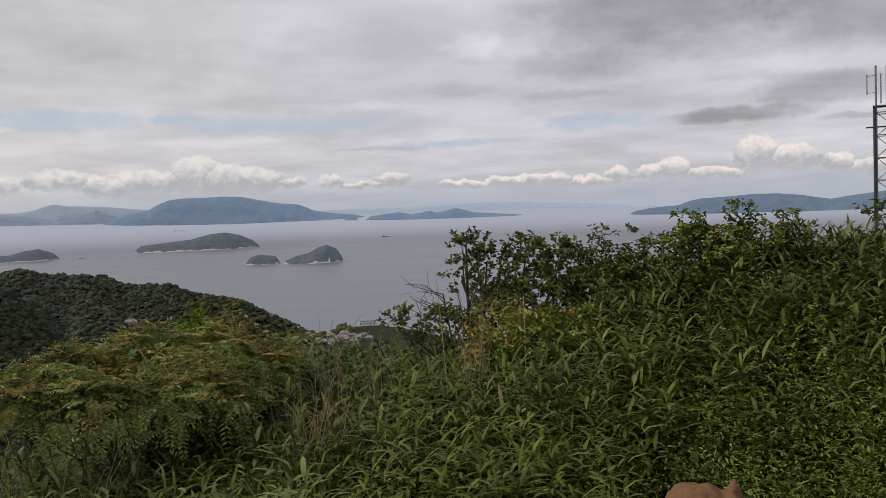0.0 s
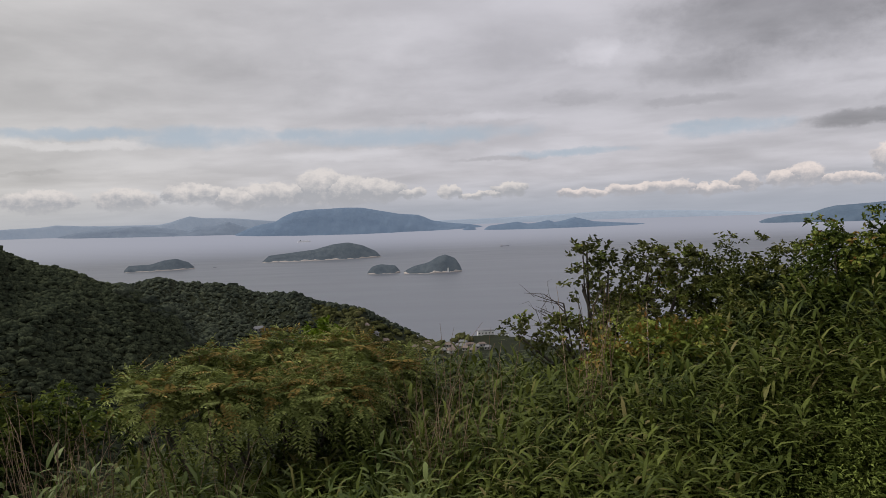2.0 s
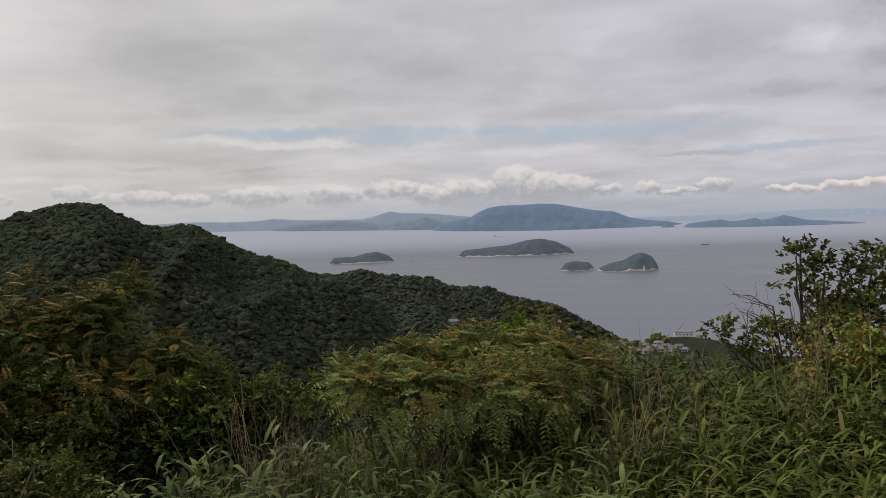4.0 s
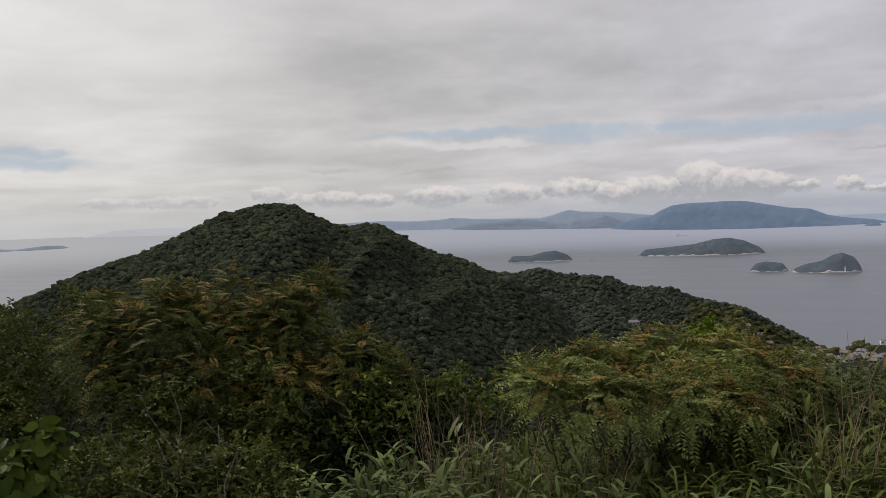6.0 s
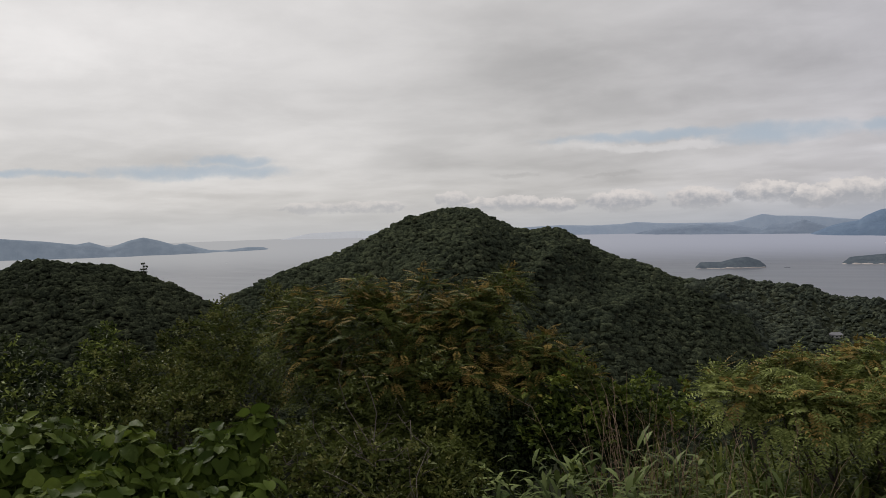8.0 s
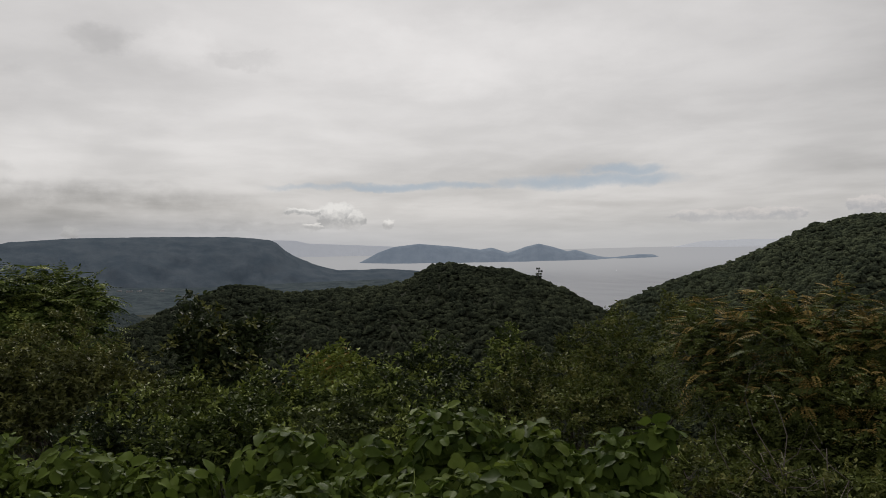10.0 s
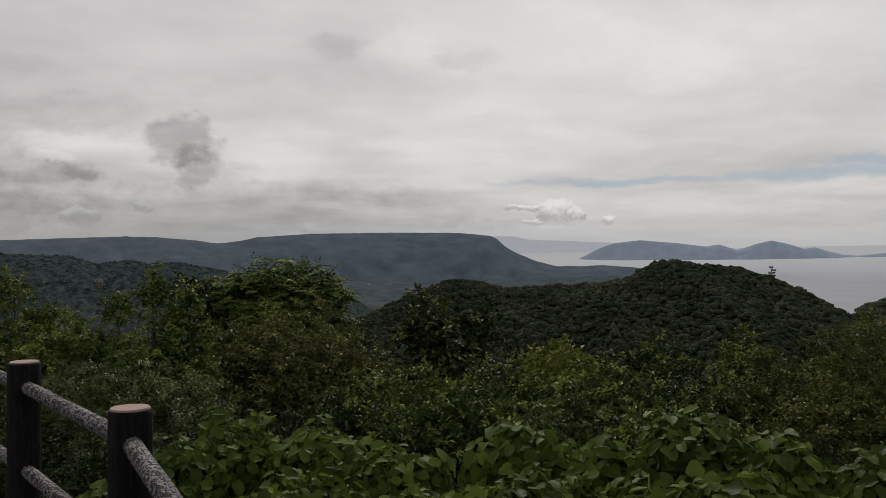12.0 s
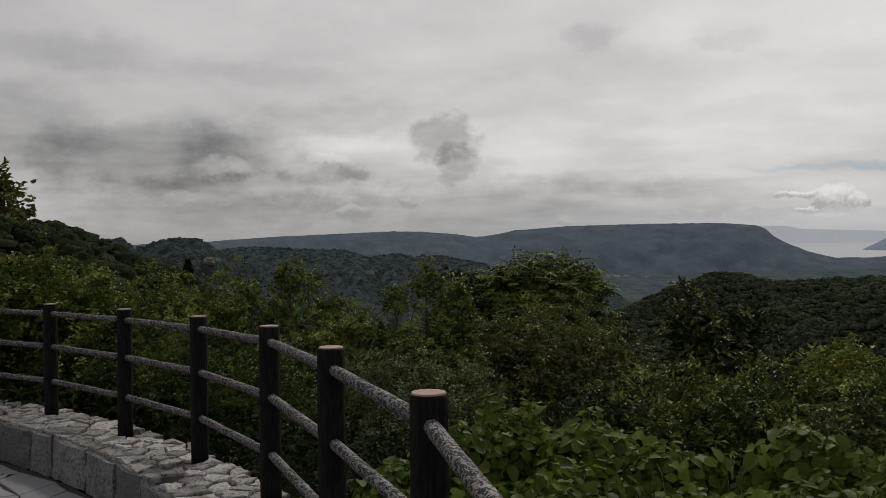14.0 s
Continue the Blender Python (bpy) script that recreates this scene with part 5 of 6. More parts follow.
# above the bamboo grass, seen against the strait
shrub("shrub", "open shrub with broad dark leaves and bare stems", [(-1.5, 6.1, -1.5, 0.7, 0.10), (-1.1, 6.1, -3.4, 0.8, 0.12), (-2.9, 6.1, -2.3, 1.2, 0.14), (-5.6, 6.2, -1.7, 1.5, 0.18), (-8.0, 6.2, -2.0, 1.5, 0.16), (-6.4, 6.3, -3.4, 3.8, 0.40), (-3.4, 6.2, -4.6, 1.8, 0.20), (0.2, 5.9, -6.5, 2.2, 0.16), (3.4, 5.9, -6.7, 0.9, 0.12), (-4.0, 5.9, -6.0, 3.0, 0.20)], M_DOME, 31, "broad", 0.85, 0.045, 0.62, M_SUMAC, 0.1, G, dead=3, inner=0.10)
shrub("shrub", "dense small-leaved green shrub", [(-11, 6.2, -2.2, 2.8, 0.4), (-14.4, 6.2, -2.4, 3.0, 0.5), (-12, 5.9, -4.0, 5.0, 0.6)], M_OLIVE, 32, "small", 1.25, 0.045, 0.5, None, 0, G)
shrub("shrub", "tall leafy shrub with upright shoots", [(-16.9, 5.6, -0.4, 1.3, 0.28), (-19.2, 5.6, -1.0, 2.2, 0.4), (-17.5, 5.7, -2.2, 3.6, 0.6), (-20.8, 5.6, -2.2, 2.0, 0.5)], M_SHRUB, 33, "small", 1.25, 0.050, 0.5, M_SUMAC, 0.3, G)
shrub("shrub", "grey green shrub with small leaves", [(-22.6, 5.6, -0.9, 1.2, 0.3), (-23.4, 5.7, -2.1, 3.6, 0.6), (-26.2, 5.7, -1.5, 3.0, 0.6), (-24.5, 5.3, -4.2, 4.5, 0.6)], M_GREYGREEN, 34, "small", 1.25, 0.045, 0.45, None, 0, G)
shrub("shrub", "dense olive green shrub", [(-28.6, 5.8, -0.6, 2.6, 0.6), (-31.5, 5.8, -0.6, 3.0, 0.7), (-29.5, 5.3, -4.0, 4.0, 0.6)], M_OLIVE, 35, "small", 1.25, 0.045, 0.45, None, 0, G)
shrub("shrub", "low yellowish shrub with bronze tips", [(-5.6, 5.3, -6.9, 3.0, 0.22), (-8.6, 5.3, -6.8, 2.4, 0.22), (-3.0, 5.2, -8.2, 2.6, 0.22)], M_SUMAC, 36, "small", 1.0, 0.05, 0.5, M_YOUNG, -0.02, G)
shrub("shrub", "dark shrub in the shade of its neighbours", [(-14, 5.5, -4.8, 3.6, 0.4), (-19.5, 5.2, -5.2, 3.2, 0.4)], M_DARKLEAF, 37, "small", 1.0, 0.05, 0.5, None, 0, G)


def bare_branch(az, r, el, reach, seed):
    rng = np.random.default_rng(seed)
    foot = polar(az - 2.0, r, 0)
    foot.z = ground_at(foot)
    root = empty("dead_branch", foot)
    tagged(root, "leafless grey forked branch beside the shrub", "branch")
    tip = polar(az - 1.0, r, EYE + r * math.tan(math.radians(el - 1.5))) - foot
    runs = [([Vector((0, 0, 0)), tip * 0.5 + Vector((0.03, 0, 0)), tip], [0.012, 0.009, 0.006])]
    left = Vector((-math.cos(math.radians(az)), -math.sin(math.radians(az)), 0))
    for k in range(7):
        s = tip * (0.82 + 0.03 * k)
        e = s + left * reach * rng.uniform(0.5, 1.1) + Vector((0, 0, reach * rng.uniform(-0.2, 0.7)))
        m = s.lerp(e, 0.5) + Vector(rng.normal(size=3)) * 0.02
        runs.append(([s, m, e], [0.005, 0.0035, 0.0015]))
        for _ in range(2):
            q = s.lerp(e, rng.uniform(0.4, 0.8))
            runs.append(([q, q + left * 0.03 + Vector(rng.normal(size=3)) * 0.05 + Vector((0, 0, 0.04))], [0.0028, 0.001]))
    tubes_mesh("twig", runs, M_BARK, root, 4)


bare_branch(1.2, 6.0, -4.3, 0.26, 61)

# the feathery shrub beside the village view
shrub("sumac_shrub", "spreading shrub with feather-shaped leaves, bronze at the tips", [(20.4, 5.3, -7.1, 3.2, 0.24), (15.6, 5.4, -7.2, 3.2, 0.26), (24.6, 5.0, -7.7, 2.6, 0.20), (28.4, 4.6, -8.9, 1.8, 0.10), (11.8, 5.3, -8.6, 2.2, 0.20), (18.5, 5.0, -8.8, 6.4, 0.20), (25.0, 4.7, -9.6, 3.4, 0.14)], M_SUMAC_LEAF, 38, "pinnate", 1.6, 0.044, 0.32, M_YOUNG, 0.02, "", "shrub")
shrub("shrub", "bright fresh green shoot above its neighbours", [(17.0, 5.8, -6.2, 1.1, 0.16), (17.3, 5.7, -6.9, 1.9, 0.18), (16.0, 5.7, -7.2, 1.2, 0.12)], M_BRIGHT, 39, "small", 1.3, 0.05, 0.5, None, 0, G)
# the dark tree over the valley and its neighbours
shrub("small_tree", "dark bushy tree with bronze feathery shoots", [(52.0, 5.6, -2.3, 2.6, 0.30), (48.0, 5.7, -2.7, 3.2, 0.36), (42.8, 5.6, -2.0, 1.6, 0.18), (44.8, 5.5, -3.0, 2.4, 0.30), (46.0, 5.5, -5.0, 5.4, 0.60), (51.0, 5.4, -5.4, 4.0, 0.50), (40.4, 5.3, -6.2, 2.0, 0.26), (42.0, 5.3, -7.4, 2.6, 0.26), (56.2, 5.8, -3.2, 2.2, 0.34), (55.0, 5.7, -5.6, 2.6, 0.40), (38.4, 5.2, -8.3, 1.8, 0.20)], M_OLIVE, 40, "pinnate", 0.95, 0.036, 0.34, M_YOUNG, 0.06, "", "tree", inner=0.5)
shrub("shrub", "dark leafy shrub in the shade below the tree", [(50.2, 5.5, -6.0, 4.4, 0.6), (52.5, 5.2, -8.4, 4.4, 0.5), (47.0, 5.0, -9.4, 4.4, 0.5)], M_OLIVE, 44, "small", 1.1, 0.05, 0.5, M_OLIVE, -1, G)
shrub("shrub", "leafy shrub with glossy dark leaves", [(37.4, 5.2, -8.8, 3.0, 0.35), (34.3, 5.4, -9.3, 2.4, 0.3), (39.5, 4.9, -9.6, 3.0, 0.4), (31.4, 5.6, -10.0, 2.4, 0.3)], M_SHRUB, 41, "small", 1.0, 0.06, 0.45, M_SUMAC, 0.3, G)
shrub("shrub", "rounded fine-leaved olive shrub", [(57.6, 8.2, -2.6, 1.8, 0.45), (61.6, 8.1, -3.7, 1.8, 0.4), (64.4, 8.0, -5.0, 1.7, 0.4), (63.2, 7.6, -6.0, 2.6, 0.5), (67.0, 7.6, -6.6, 2.4, 0.45), (60.2, 7.6, -5.2, 3.2, 0.7), (64.5, 7.0, -8.0, 4.6, 0.5), (69.2, 7.4, -7.6, 1.8, 0.35)], M_OLIVE, 42, "fine", 1.1, 0.048, 0.5, M_TIP_OLIVE, 0.10, G)
shrub("shrub", "low dark shrub tangled with dead twigs", [(53.0, 3.7, -12.8, 4.4, 0.22), (48.5, 3.7, -12.9, 3.6, 0.22), (57.5, 3.9, -12.0, 3.6, 0.22), (51.0, 3.5, -15.0, 6.0, 0.25)], M_OLIVE, 43, "small", 1.0, 0.042, 0.45, None, 0, G, dead=9)
# Added fill: its dark leaf colour stands for the hollow's shade.
shrub("shrub", "low dark-leaved shrub added for the shaded hollow under the tree", [(39.5, 5.0, -10.6, 3.0, 0.36), (35.5, 5.2, -11.2, 3.0, 0.36), (43.4, 5.0, -10.8, 3.0, 0.36)], M_DARKLEAF, 45, "small", 1.0, 0.055, 0.5, M_DARKLEAF, -1, G)
# beyond the kudzu
for k, (az, r, top, half, rz, mt, nm) in enumerate([
    (80.6, 9.0, -6.0, 2.4, 0.35, M_SUMAC, "shrub with bronze shoot tips"), (73.8, 9.3, -5.7, 2.8, 0.5, M_DARKLEAF, "dark leafy shrub"),
    (68.6, 9.4, -4.8, 1.2, 0.35, M_DEEP, "upright leafy shrub"), (84.6, 8.4, -7.6, 3.6, 0.5, M_DEEP, "dense leafy green shrub"),
    (77.6, 8.2, -7.7, 3.8, 0.5, M_DEEP, "dense leafy green shrub"), (71.4, 8.0, -7.5, 3.8, 0.5, M_DARKLEAF, "dense dark shrub"),
    (90.4, 8.6, -7.7, 3.4, 0.5, M_OLIVE, "dense olive green shrub"), (87.4, 7.2, -9.2, 4.0, 0.4, M_DEEP, "low leafy green shrub"),
    (80.0, 7.0, -9.6, 4.4, 0.4, M_GREYGREEN, "low pale-leaved shrub"), (72.5, 6.6, -9.8, 4.4, 0.4, M_DEEP, "low leafy green shrub"),
    (94.5, 7.6, -9.0, 3.6, 0.5, M_DARKLEAF, "low dark shrub")]):
    shrub("shrub", nm + " on the slope", [(az, r, top, half, rz), (az + half * 0.6, r - 0.3, top - 1.0, half * 0.8, rz), (az - half * 0.7, r - 0.2, top - 1.3, half * 0.8, rz)], mt, 50 + k, "small", 1.1, 0.070, 0.5, M_SUMAC if "bronze" in nm else M_TIP, 0.08, G)
shrub("tree", "dark bushy tree with stiff upright shoots", [(89.0, 13, -2.9, 1.7, 0.8), (87.0, 13, -4.0, 1.5, 0.7), (85.4, 13, -4.0, 1.2, 0.35), (88.2, 12.6, -5.2, 3.2, 0.9)], M_DARKLEAF, 70, "broad", 1.5, 0.12, 0.45, M_TIP_OLIVE, 0.0, "", "tree")
shrub("tree", "spreading dark green tree with drooping leaf sprays", [(99.6, 16, -0.75, 2.6, 0.8), (97.2, 16, -0.9, 2.2, 0.7), (95.9, 15.6, -1.4, 1.5, 0.5), (101.8, 16, -1.4, 2.0, 0.8), (98.6, 15.5, -2.4, 4.0, 1.2)], M_SHRUB, 71, "pinnate", 1.3, 0.115, 0.40, None, 0, "", "tree", inner=0.5)
shrub("tree", "small dark round tree behind its neighbours", [(104.6, 16, -1.4, 1.4, 0.5), (104.2, 15.6, -2.6, 1.6, 0.8)], M_DARKLEAF, 72, "small", 0.9, 0.14, 0.5, None, 0, "", "tree")
shrub("tree", "dome-shaped tree with small olive leaves", [(98.4, 12.4, -3.9, 4.2, 0.9), (102.2, 12.2, -4.8, 2.4, 0.7), (94.6, 12.0, -5.4, 3.0, 0.8), (98.0, 11.8, -6.6, 6.0, 0.9), (92.8, 11.5, -7.2, 2.6, 0.6)], M_DOME, 73, "small", 1.1, 0.085, 0.5, None, 0, "", "tree")
shrub("shrub", "tall light green shrub with upright shoots", [(106.0, 9.2, -2.7, 1.0, 0.5), (107.15, 9.2, -1.2, 0.30, 0.24), (107.0, 9.2, -2.0, 0.6, 0.35), (104.9, 9.2, -2.2, 0.30, 0.22), (109.2, 9.2, -2.6, 0.32, 0.2), (105.0, 9.2, -3.6, 1.3, 0.5), (106.6, 9.0, -4.8, 3.2, 0.7), (108.0, 8.8, -5.2, 2.0, 0.5)], M_SHRUB, 74, "small", 1.1, 0.066, 0.5, M_TIP, 0.32, G)
shrub("shrub", "pale small-leaved bush outside the fence", [(108.6, 6.2, -6.6, 3.4, 0.3), (105.4, 6.0, -7.8, 2.6, 0.3), (111.8, 6.6, -6.6, 2.8, 0.35), (107.5, 5.8, -9.0, 4.5, 0.4)], M_GREYGREEN, 75, "fine", 1.0, 0.045, 0.45, None, 0, G)
shrub("shrub", "dense leafy shrub outside the fence", [(113.4, 9.2, -4.0, 2.0, 0.5), (116.6, 9.6, -1.9, 1.7, 0.6), (116.45, 9.6, -0.25, 0.40, 0.26), (116.0, 9.5, -1.0, 0.75, 0.34), (114.9, 9.6, -1.15, 0.32, 0.20), (118.9, 9.6, -1.7, 1.1, 0.4), (115.4, 9.0, -5.0, 4.4, 0.7)], M_SHRUB, 76, "small", 1.0, 0.050, 0.5, M_TIP, 0.38, G)
shrub("shrub", "leafy shrub with light shoots beyond the fence", [(109.4, 9.6, -4.3, 1.5, 0.5), (112.9, 9.8, -2.7, 1.2, 0.5), (111.4, 9.4, -3.6, 1.6, 0.5), (110.6, 9.2, -5.0, 3.4, 0.7), (114.3, 10.0, -2.4, 1.2, 0.5)], M_SHRUB, 82, "small", 1.0, 0.050, 0.5, M_TIP, 0.2, G)
shrub("shrub", "bushy shrub with fresh green shoots outside the fence", [(120.8, 9.4, -1.5, 2.6, 0.6), (124.2, 10, -1.0, 2.2, 0.6), (122.0, 9.0, -4.4, 4.4, 0.8)], M_SHRUB, 77, "small", 1.0, 0.050, 0.5, M_TIP, 0.38, G)
shrub("shrub", "tall dense shrub outside the fence", [(128.6, 10.4, -0.6, 3.4, 0.8), (132.4, 10.6, -0.4, 3.0, 0.8), (130.8, 11, 0.9, 1.0, 0.6), (130.2, 10, -4.2, 5.5, 0.9), (136, 10.6, -0.2, 3.0, 0.9)], M_SHRUB, 78, "small", 1.1, 0.074, 0.5, M_SUMAC, 0.25, G)
# Dark leaves without pale tops put the shade behind the wall into colour.
shrub("shrub", "low leafy shrub behind the fence posts, darkened for shade", [(118.5, 7.6, -7.2, 3.6, 0.4), (122.8, 8.4, -6.4, 3.4, 0.45), (127.5, 9.2, -6.0, 3.6, 0.5), (132.0, 9.8, -5.6, 3.6, 0.5), (113.8, 7.0, -8.4, 3.4, 0.4)], M_DEEP, 79, "small", 1.0, 0.050, 0.5, M_DEEP, -1, G)
shrub("shrub", "low shrub against the outside of the wall, dark leaves painting its shade", [(117.0, 6.6, -11, 4.0, 0.4), (122.5, 7.6, -9.6, 4.0, 0.4), (128.0, 8.6, -8.6, 4.0, 0.4), (111.5, 5.6, -12, 4.0, 0.35), (133.0, 9.6, -7.8, 4.0, 0.4)], M_DARKLEAF, 80, "small", 1.0, 0.050, 0.5, M_DARKLEAF, -1, G)
shrub("shrub", "dense dark shrub behind the end of the fence", [(133.0, 11, -3.4, 3.2, 0.8), (137.0, 11, -2.6, 3.4, 0.9), (129.0, 11.5, -4.6, 3.0, 0.8)], M_DEEP, 83, "small", 1.0, 0.062, 0.5, M_TIP, 0.1, G)
shrub("tree", "tree with reddish drooping leaves at the terrace edge", [(134.9, 10.2, 5.4, 2.2, 0.35), (133.3, 10.1, 4.2, 1.2, 0.24), (134.3, 10.1, 3.4, 1.6, 0.21), (138, 10.4, 6.5, 3.0, 0.62)], M_REDTREE, 81, "broad", 1.1, 0.106, 0.42, None, 0, "", "tree", foot_at=(138.0, 11.4))


# ---- kudzu ----
def kudzu_leaf_mesh(k):
    """One broad leaflet: rounded, with two or three shallow lobes, cupped and wavy."""
    rng = random.Random(k)
    out = []
    n = 14
    lobes = rng.choice((2.0, 3.0, 3.0))
    lean = rng.uniform(-0.5, 0.5)
    for i in range(n):
        a = 2 * math.pi * i / n
        r = 0.5 * (1 + 0.06 * math.cos(a) + 0.19 * math.cos(lobes * (a + 0.25 * lean)) - 0.06 * math.cos(6 * a)) * (1 + rng.uniform(-0.05, 0.05))
        if i == 0:
            r *= 1.12
        if i == n // 2:
            r *= 0.82
        out.append((0.5 + r * math.cos(a), r * math.sin(a) * 1.02))
    V = [(0.45, 0, -0.04)] + [(x, y, 0.28 * abs(y) - 0.30 * (x - 0.4) ** 2 + rng.uniform(-0.05, 0.05)) for x, y in out]
    F = [(0, 1 + i, 1 + (i + 1) % n) for i in range(n)]
    return V, F


def build_kudzu(label, mounds, count, single, seed):
    rng = np.random.default_rng(seed)
    lbs = [lobe(*q) for q in mounds]
    c0 = sum((lb[0] for lb in lbs), Vector()) / len(lbs)
    foot = Vector((c0.x, c0.y, 0))
    foot.z = ground_at(foot)
    root = empty("kudzu_vine", foot)
    tagged(root, label, "vine", group="kudzu")
    inv = Matrix.Translation(-foot)
    shapes = [kudzu_leaf_mesh(k) for k in range(6)]
    meshes = []
    for V, F in shapes:
        me = bpy.data.meshes.new("leaf")
        me.from_pydata(V, [], F)
        me.shade_smooth()
        me.materials.append(M_KUDZU_LEAF)
        meshes.append(me)
    share = np.array([lb[1] * (lb[2] + lb[3]) for lb in lbs])
    share = share / share.sum()
    made = 0
    VV, FF, off, stalks = [], [], 0, []
    todo = []
    for lb, s in zip(lbs, share):
        P, nv = sample_lobe(lb, int(count * s) + 1, rng, 0.80)
        todo += list(zip(P, nv))
    order = sorted(range(len(todo)), key=lambda i: -todo[i][1][2] + 0.4 * rng.random())
    for i in order:
        p, nv = Vector(todo[i][0]), Vector(todo[i][1])
        face = (nv * 1.1 + Vector((0, 0, 0.30)) + Vector(rng.normal(size=3)) * 0.50).normalized()
        fwd = Vector(rng.normal(size=3))
        fwd = (fwd - face * fwd.dot(face)).normalized()
        base_s = rng.uniform(0.036, 0.076)
        for turn in (0, 75, -75):
            q = fwd.copy()
            q.rotate(Matrix.Rotation(math.radians(turn), 3, face))
            yv = face.cross(q)
            s = base_s * (1.0 if turn == 0 else 0.88) * rng.uniform(0.9, 1.1)
            m = Matrix((q, yv, face)).transposed().to_4x4()
            m = Matrix.Translation(p + q * 0.02) @ m @ Matrix.Rotation(rng.uniform(0.1, 0.55), 4, "Y") @ Matrix.Scale(s, 4)
            k = int(rng.integers(6))
            if made < single:
                ob = new("leaf", meshes[k])
                ob.parent = root
                ob.matrix_local = inv @ m
                made += 1
            else:
                V, F = shapes[k]
                A = np.array(m)
                VV.append(np.array(V) @ A[:3, :3].T + A[:3, 3])
                FF.append(np.array(F) + off)
                off += len(V)
        if rng.random() < 0.5:
            d = p - face * 0.18 + Vector(rng.normal(size=3)) * 0.05
            stalks.append(([d, (d + p) / 2 + Vector(rng.normal(size=3)) * 0.012, p], [0.0025, 0.002, 0.0015]))
    rest = link_mesh("leaf_mass", np.concatenate(VV), np.concatenate(FF), M_KUDZU, root, True)
    rest.matrix_local = inv
    tagged(rest, kind="stuff")
    st = tubes_mesh("stem_tangle", stalks, M_WEED, root, 4)
    st.matrix_local = inv
    tagged(st, kind="stuff")


build_kudzu("mound of broad-leaved kudzu vines on the slope", [(73.4, 3.7, -10.6, 4.0, 0.30), (68.0, 3.6, -12.0, 4.0, 0.25), (62.6, 3.6, -12.2, 3.0, 0.2), (60.2, 3.6, -11.0, 0.9, 0.1), (79.0, 3.8, -12.6, 3.0, 0.25), (84.4, 3.9, -11.3, 4.0, 0.30), (74, 3.3, -14.5, 9, 0.25), (64, 3.3, -15.5, 6, 0.2), (84, 3.5, -14.6, 7, 0.25)], 2300, 300, 91)
build_kudzu("kudzu vines spreading along the outside of the fence", [(97.4, 4.7, -11.6, 4.0, 0.3), (102.6, 4.9, -10.2, 3.2, 0.35), (92.4, 4.4, -13.0, 4.0, 0.3), (106.5, 4.6, -12.0, 3.2, 0.3), (99, 3.9, -15.0, 7, 0.3), (110, 4.3, -14.0, 4, 0.3), (92, 3.7, -15.6, 5, 0.25)], 2100, 300, 92)


# ---- bamboo grass, weeds and dry stalks ----
def scatter(n, az0, az1, r0, r1, rng):
    r = np.sqrt(rng.uniform(r0 * r0, r1 * r1, n))
    az = rng.uniform(az0, az1, n)
    a = np.radians(az)
    return np.stack([-np.sin(a) * r, np.cos(a) * r, land(r, az)], 1), r, az


def bamboo_grass(name, label, n, az0, az1, r0, r1, tall, leaf, width, mat, seed, leaves=7, keep=None, maker=lance_arrays):
    """Culms with a fan of leaves at the tip and a few lower down."""
    rng = np.random.default_rng(seed)
    P, r, az = scatter(n, az0, az1, r0, r1, rng)
    if keep is not None:
        P = P[keep(r, az)]
        n = len(P)
    patch = 0.5 + 0.5 * np.sin(P[:, 0] * 2.1 + 1) * np.cos(P[:, 1] * 1.7)
    H = tall * rng.uniform(0.6, 1.05, n) * (0.82 + 0.3 * patch)
    lean = rng.normal(size=(n, 3)) * 0.16
    lean[:, 2] = 1
    lean = unit(lean)
    arr = []
    turn = rng.uniform(0, 6.283, n)
    for k in range(leaves):
        low = max(0, k - 5)
        t = 1 - 0.025 * k - 0.13 * low * rng.uniform(0.8, 1.2, n)
        base = P + lean * (H * t)[:, None]
        phi = turn + k * 2.4 + rng.normal(size=n) * 0.3
        rise = rng.uniform(0.25, 0.95, n) + (1.6 if k == 0 else 0.0)
        d = np.stack([np.cos(phi), np.sin(phi), rise], 1)
        arr.append(maker(base, d, leaf * rng.uniform(0.6, 1.2, n), width * rng.uniform(0.7, 1.2, n), rng.uniform(0.2, 0.6, n)))
    # culms
    arr.append(blade_arrays(P, lean, H, np.full(n, 0.005), np.full(n, 0.02)))
    ob = link_mesh(name, *join(arr), mat)
    tagged(ob, label, "bamboo grass", kind="stuff")


bamboo_grass("bamboo_grass", "thick waist-high bamboo grass covering the bank", 6500, -33, 30, 2.5, 6.2, 0.80, 0.150, 0.020, M_SASA, 101, 8, lambda r, az: (az > -11) | (r > 4.3 + 0.5 * np.sin(az)))
bamboo_grass("bamboo_grass", "pale broad-bladed bamboo grass in a clump", 330, 35.0, 47.5, 3.3, 4.0, 1.12, 0.140, 0.027, M_SASA_PALE, 102, 8)
bamboo_grass("bamboo_grass", "long arching grass before the shrubs", 620, 9, 35, 3.1, 4.6, 0.90, 0.22, 0.016, M_SASA, 103, 8, maker=blade_arrays)
bamboo_grass("bamboo_grass", "tufts of bamboo grass among long grass", 330, 9, 35, 3.1, 4.3, 1.00, 0.14, 0.026, M_SASA_PALE, 105, 7)
bamboo_grass("bamboo_grass", "grass and herbs under the kudzu", 1500, 44, 112, 2.4, 5.5, 0.45, 0.16, 0.014, M_WEED, 104, maker=blade_arrays)


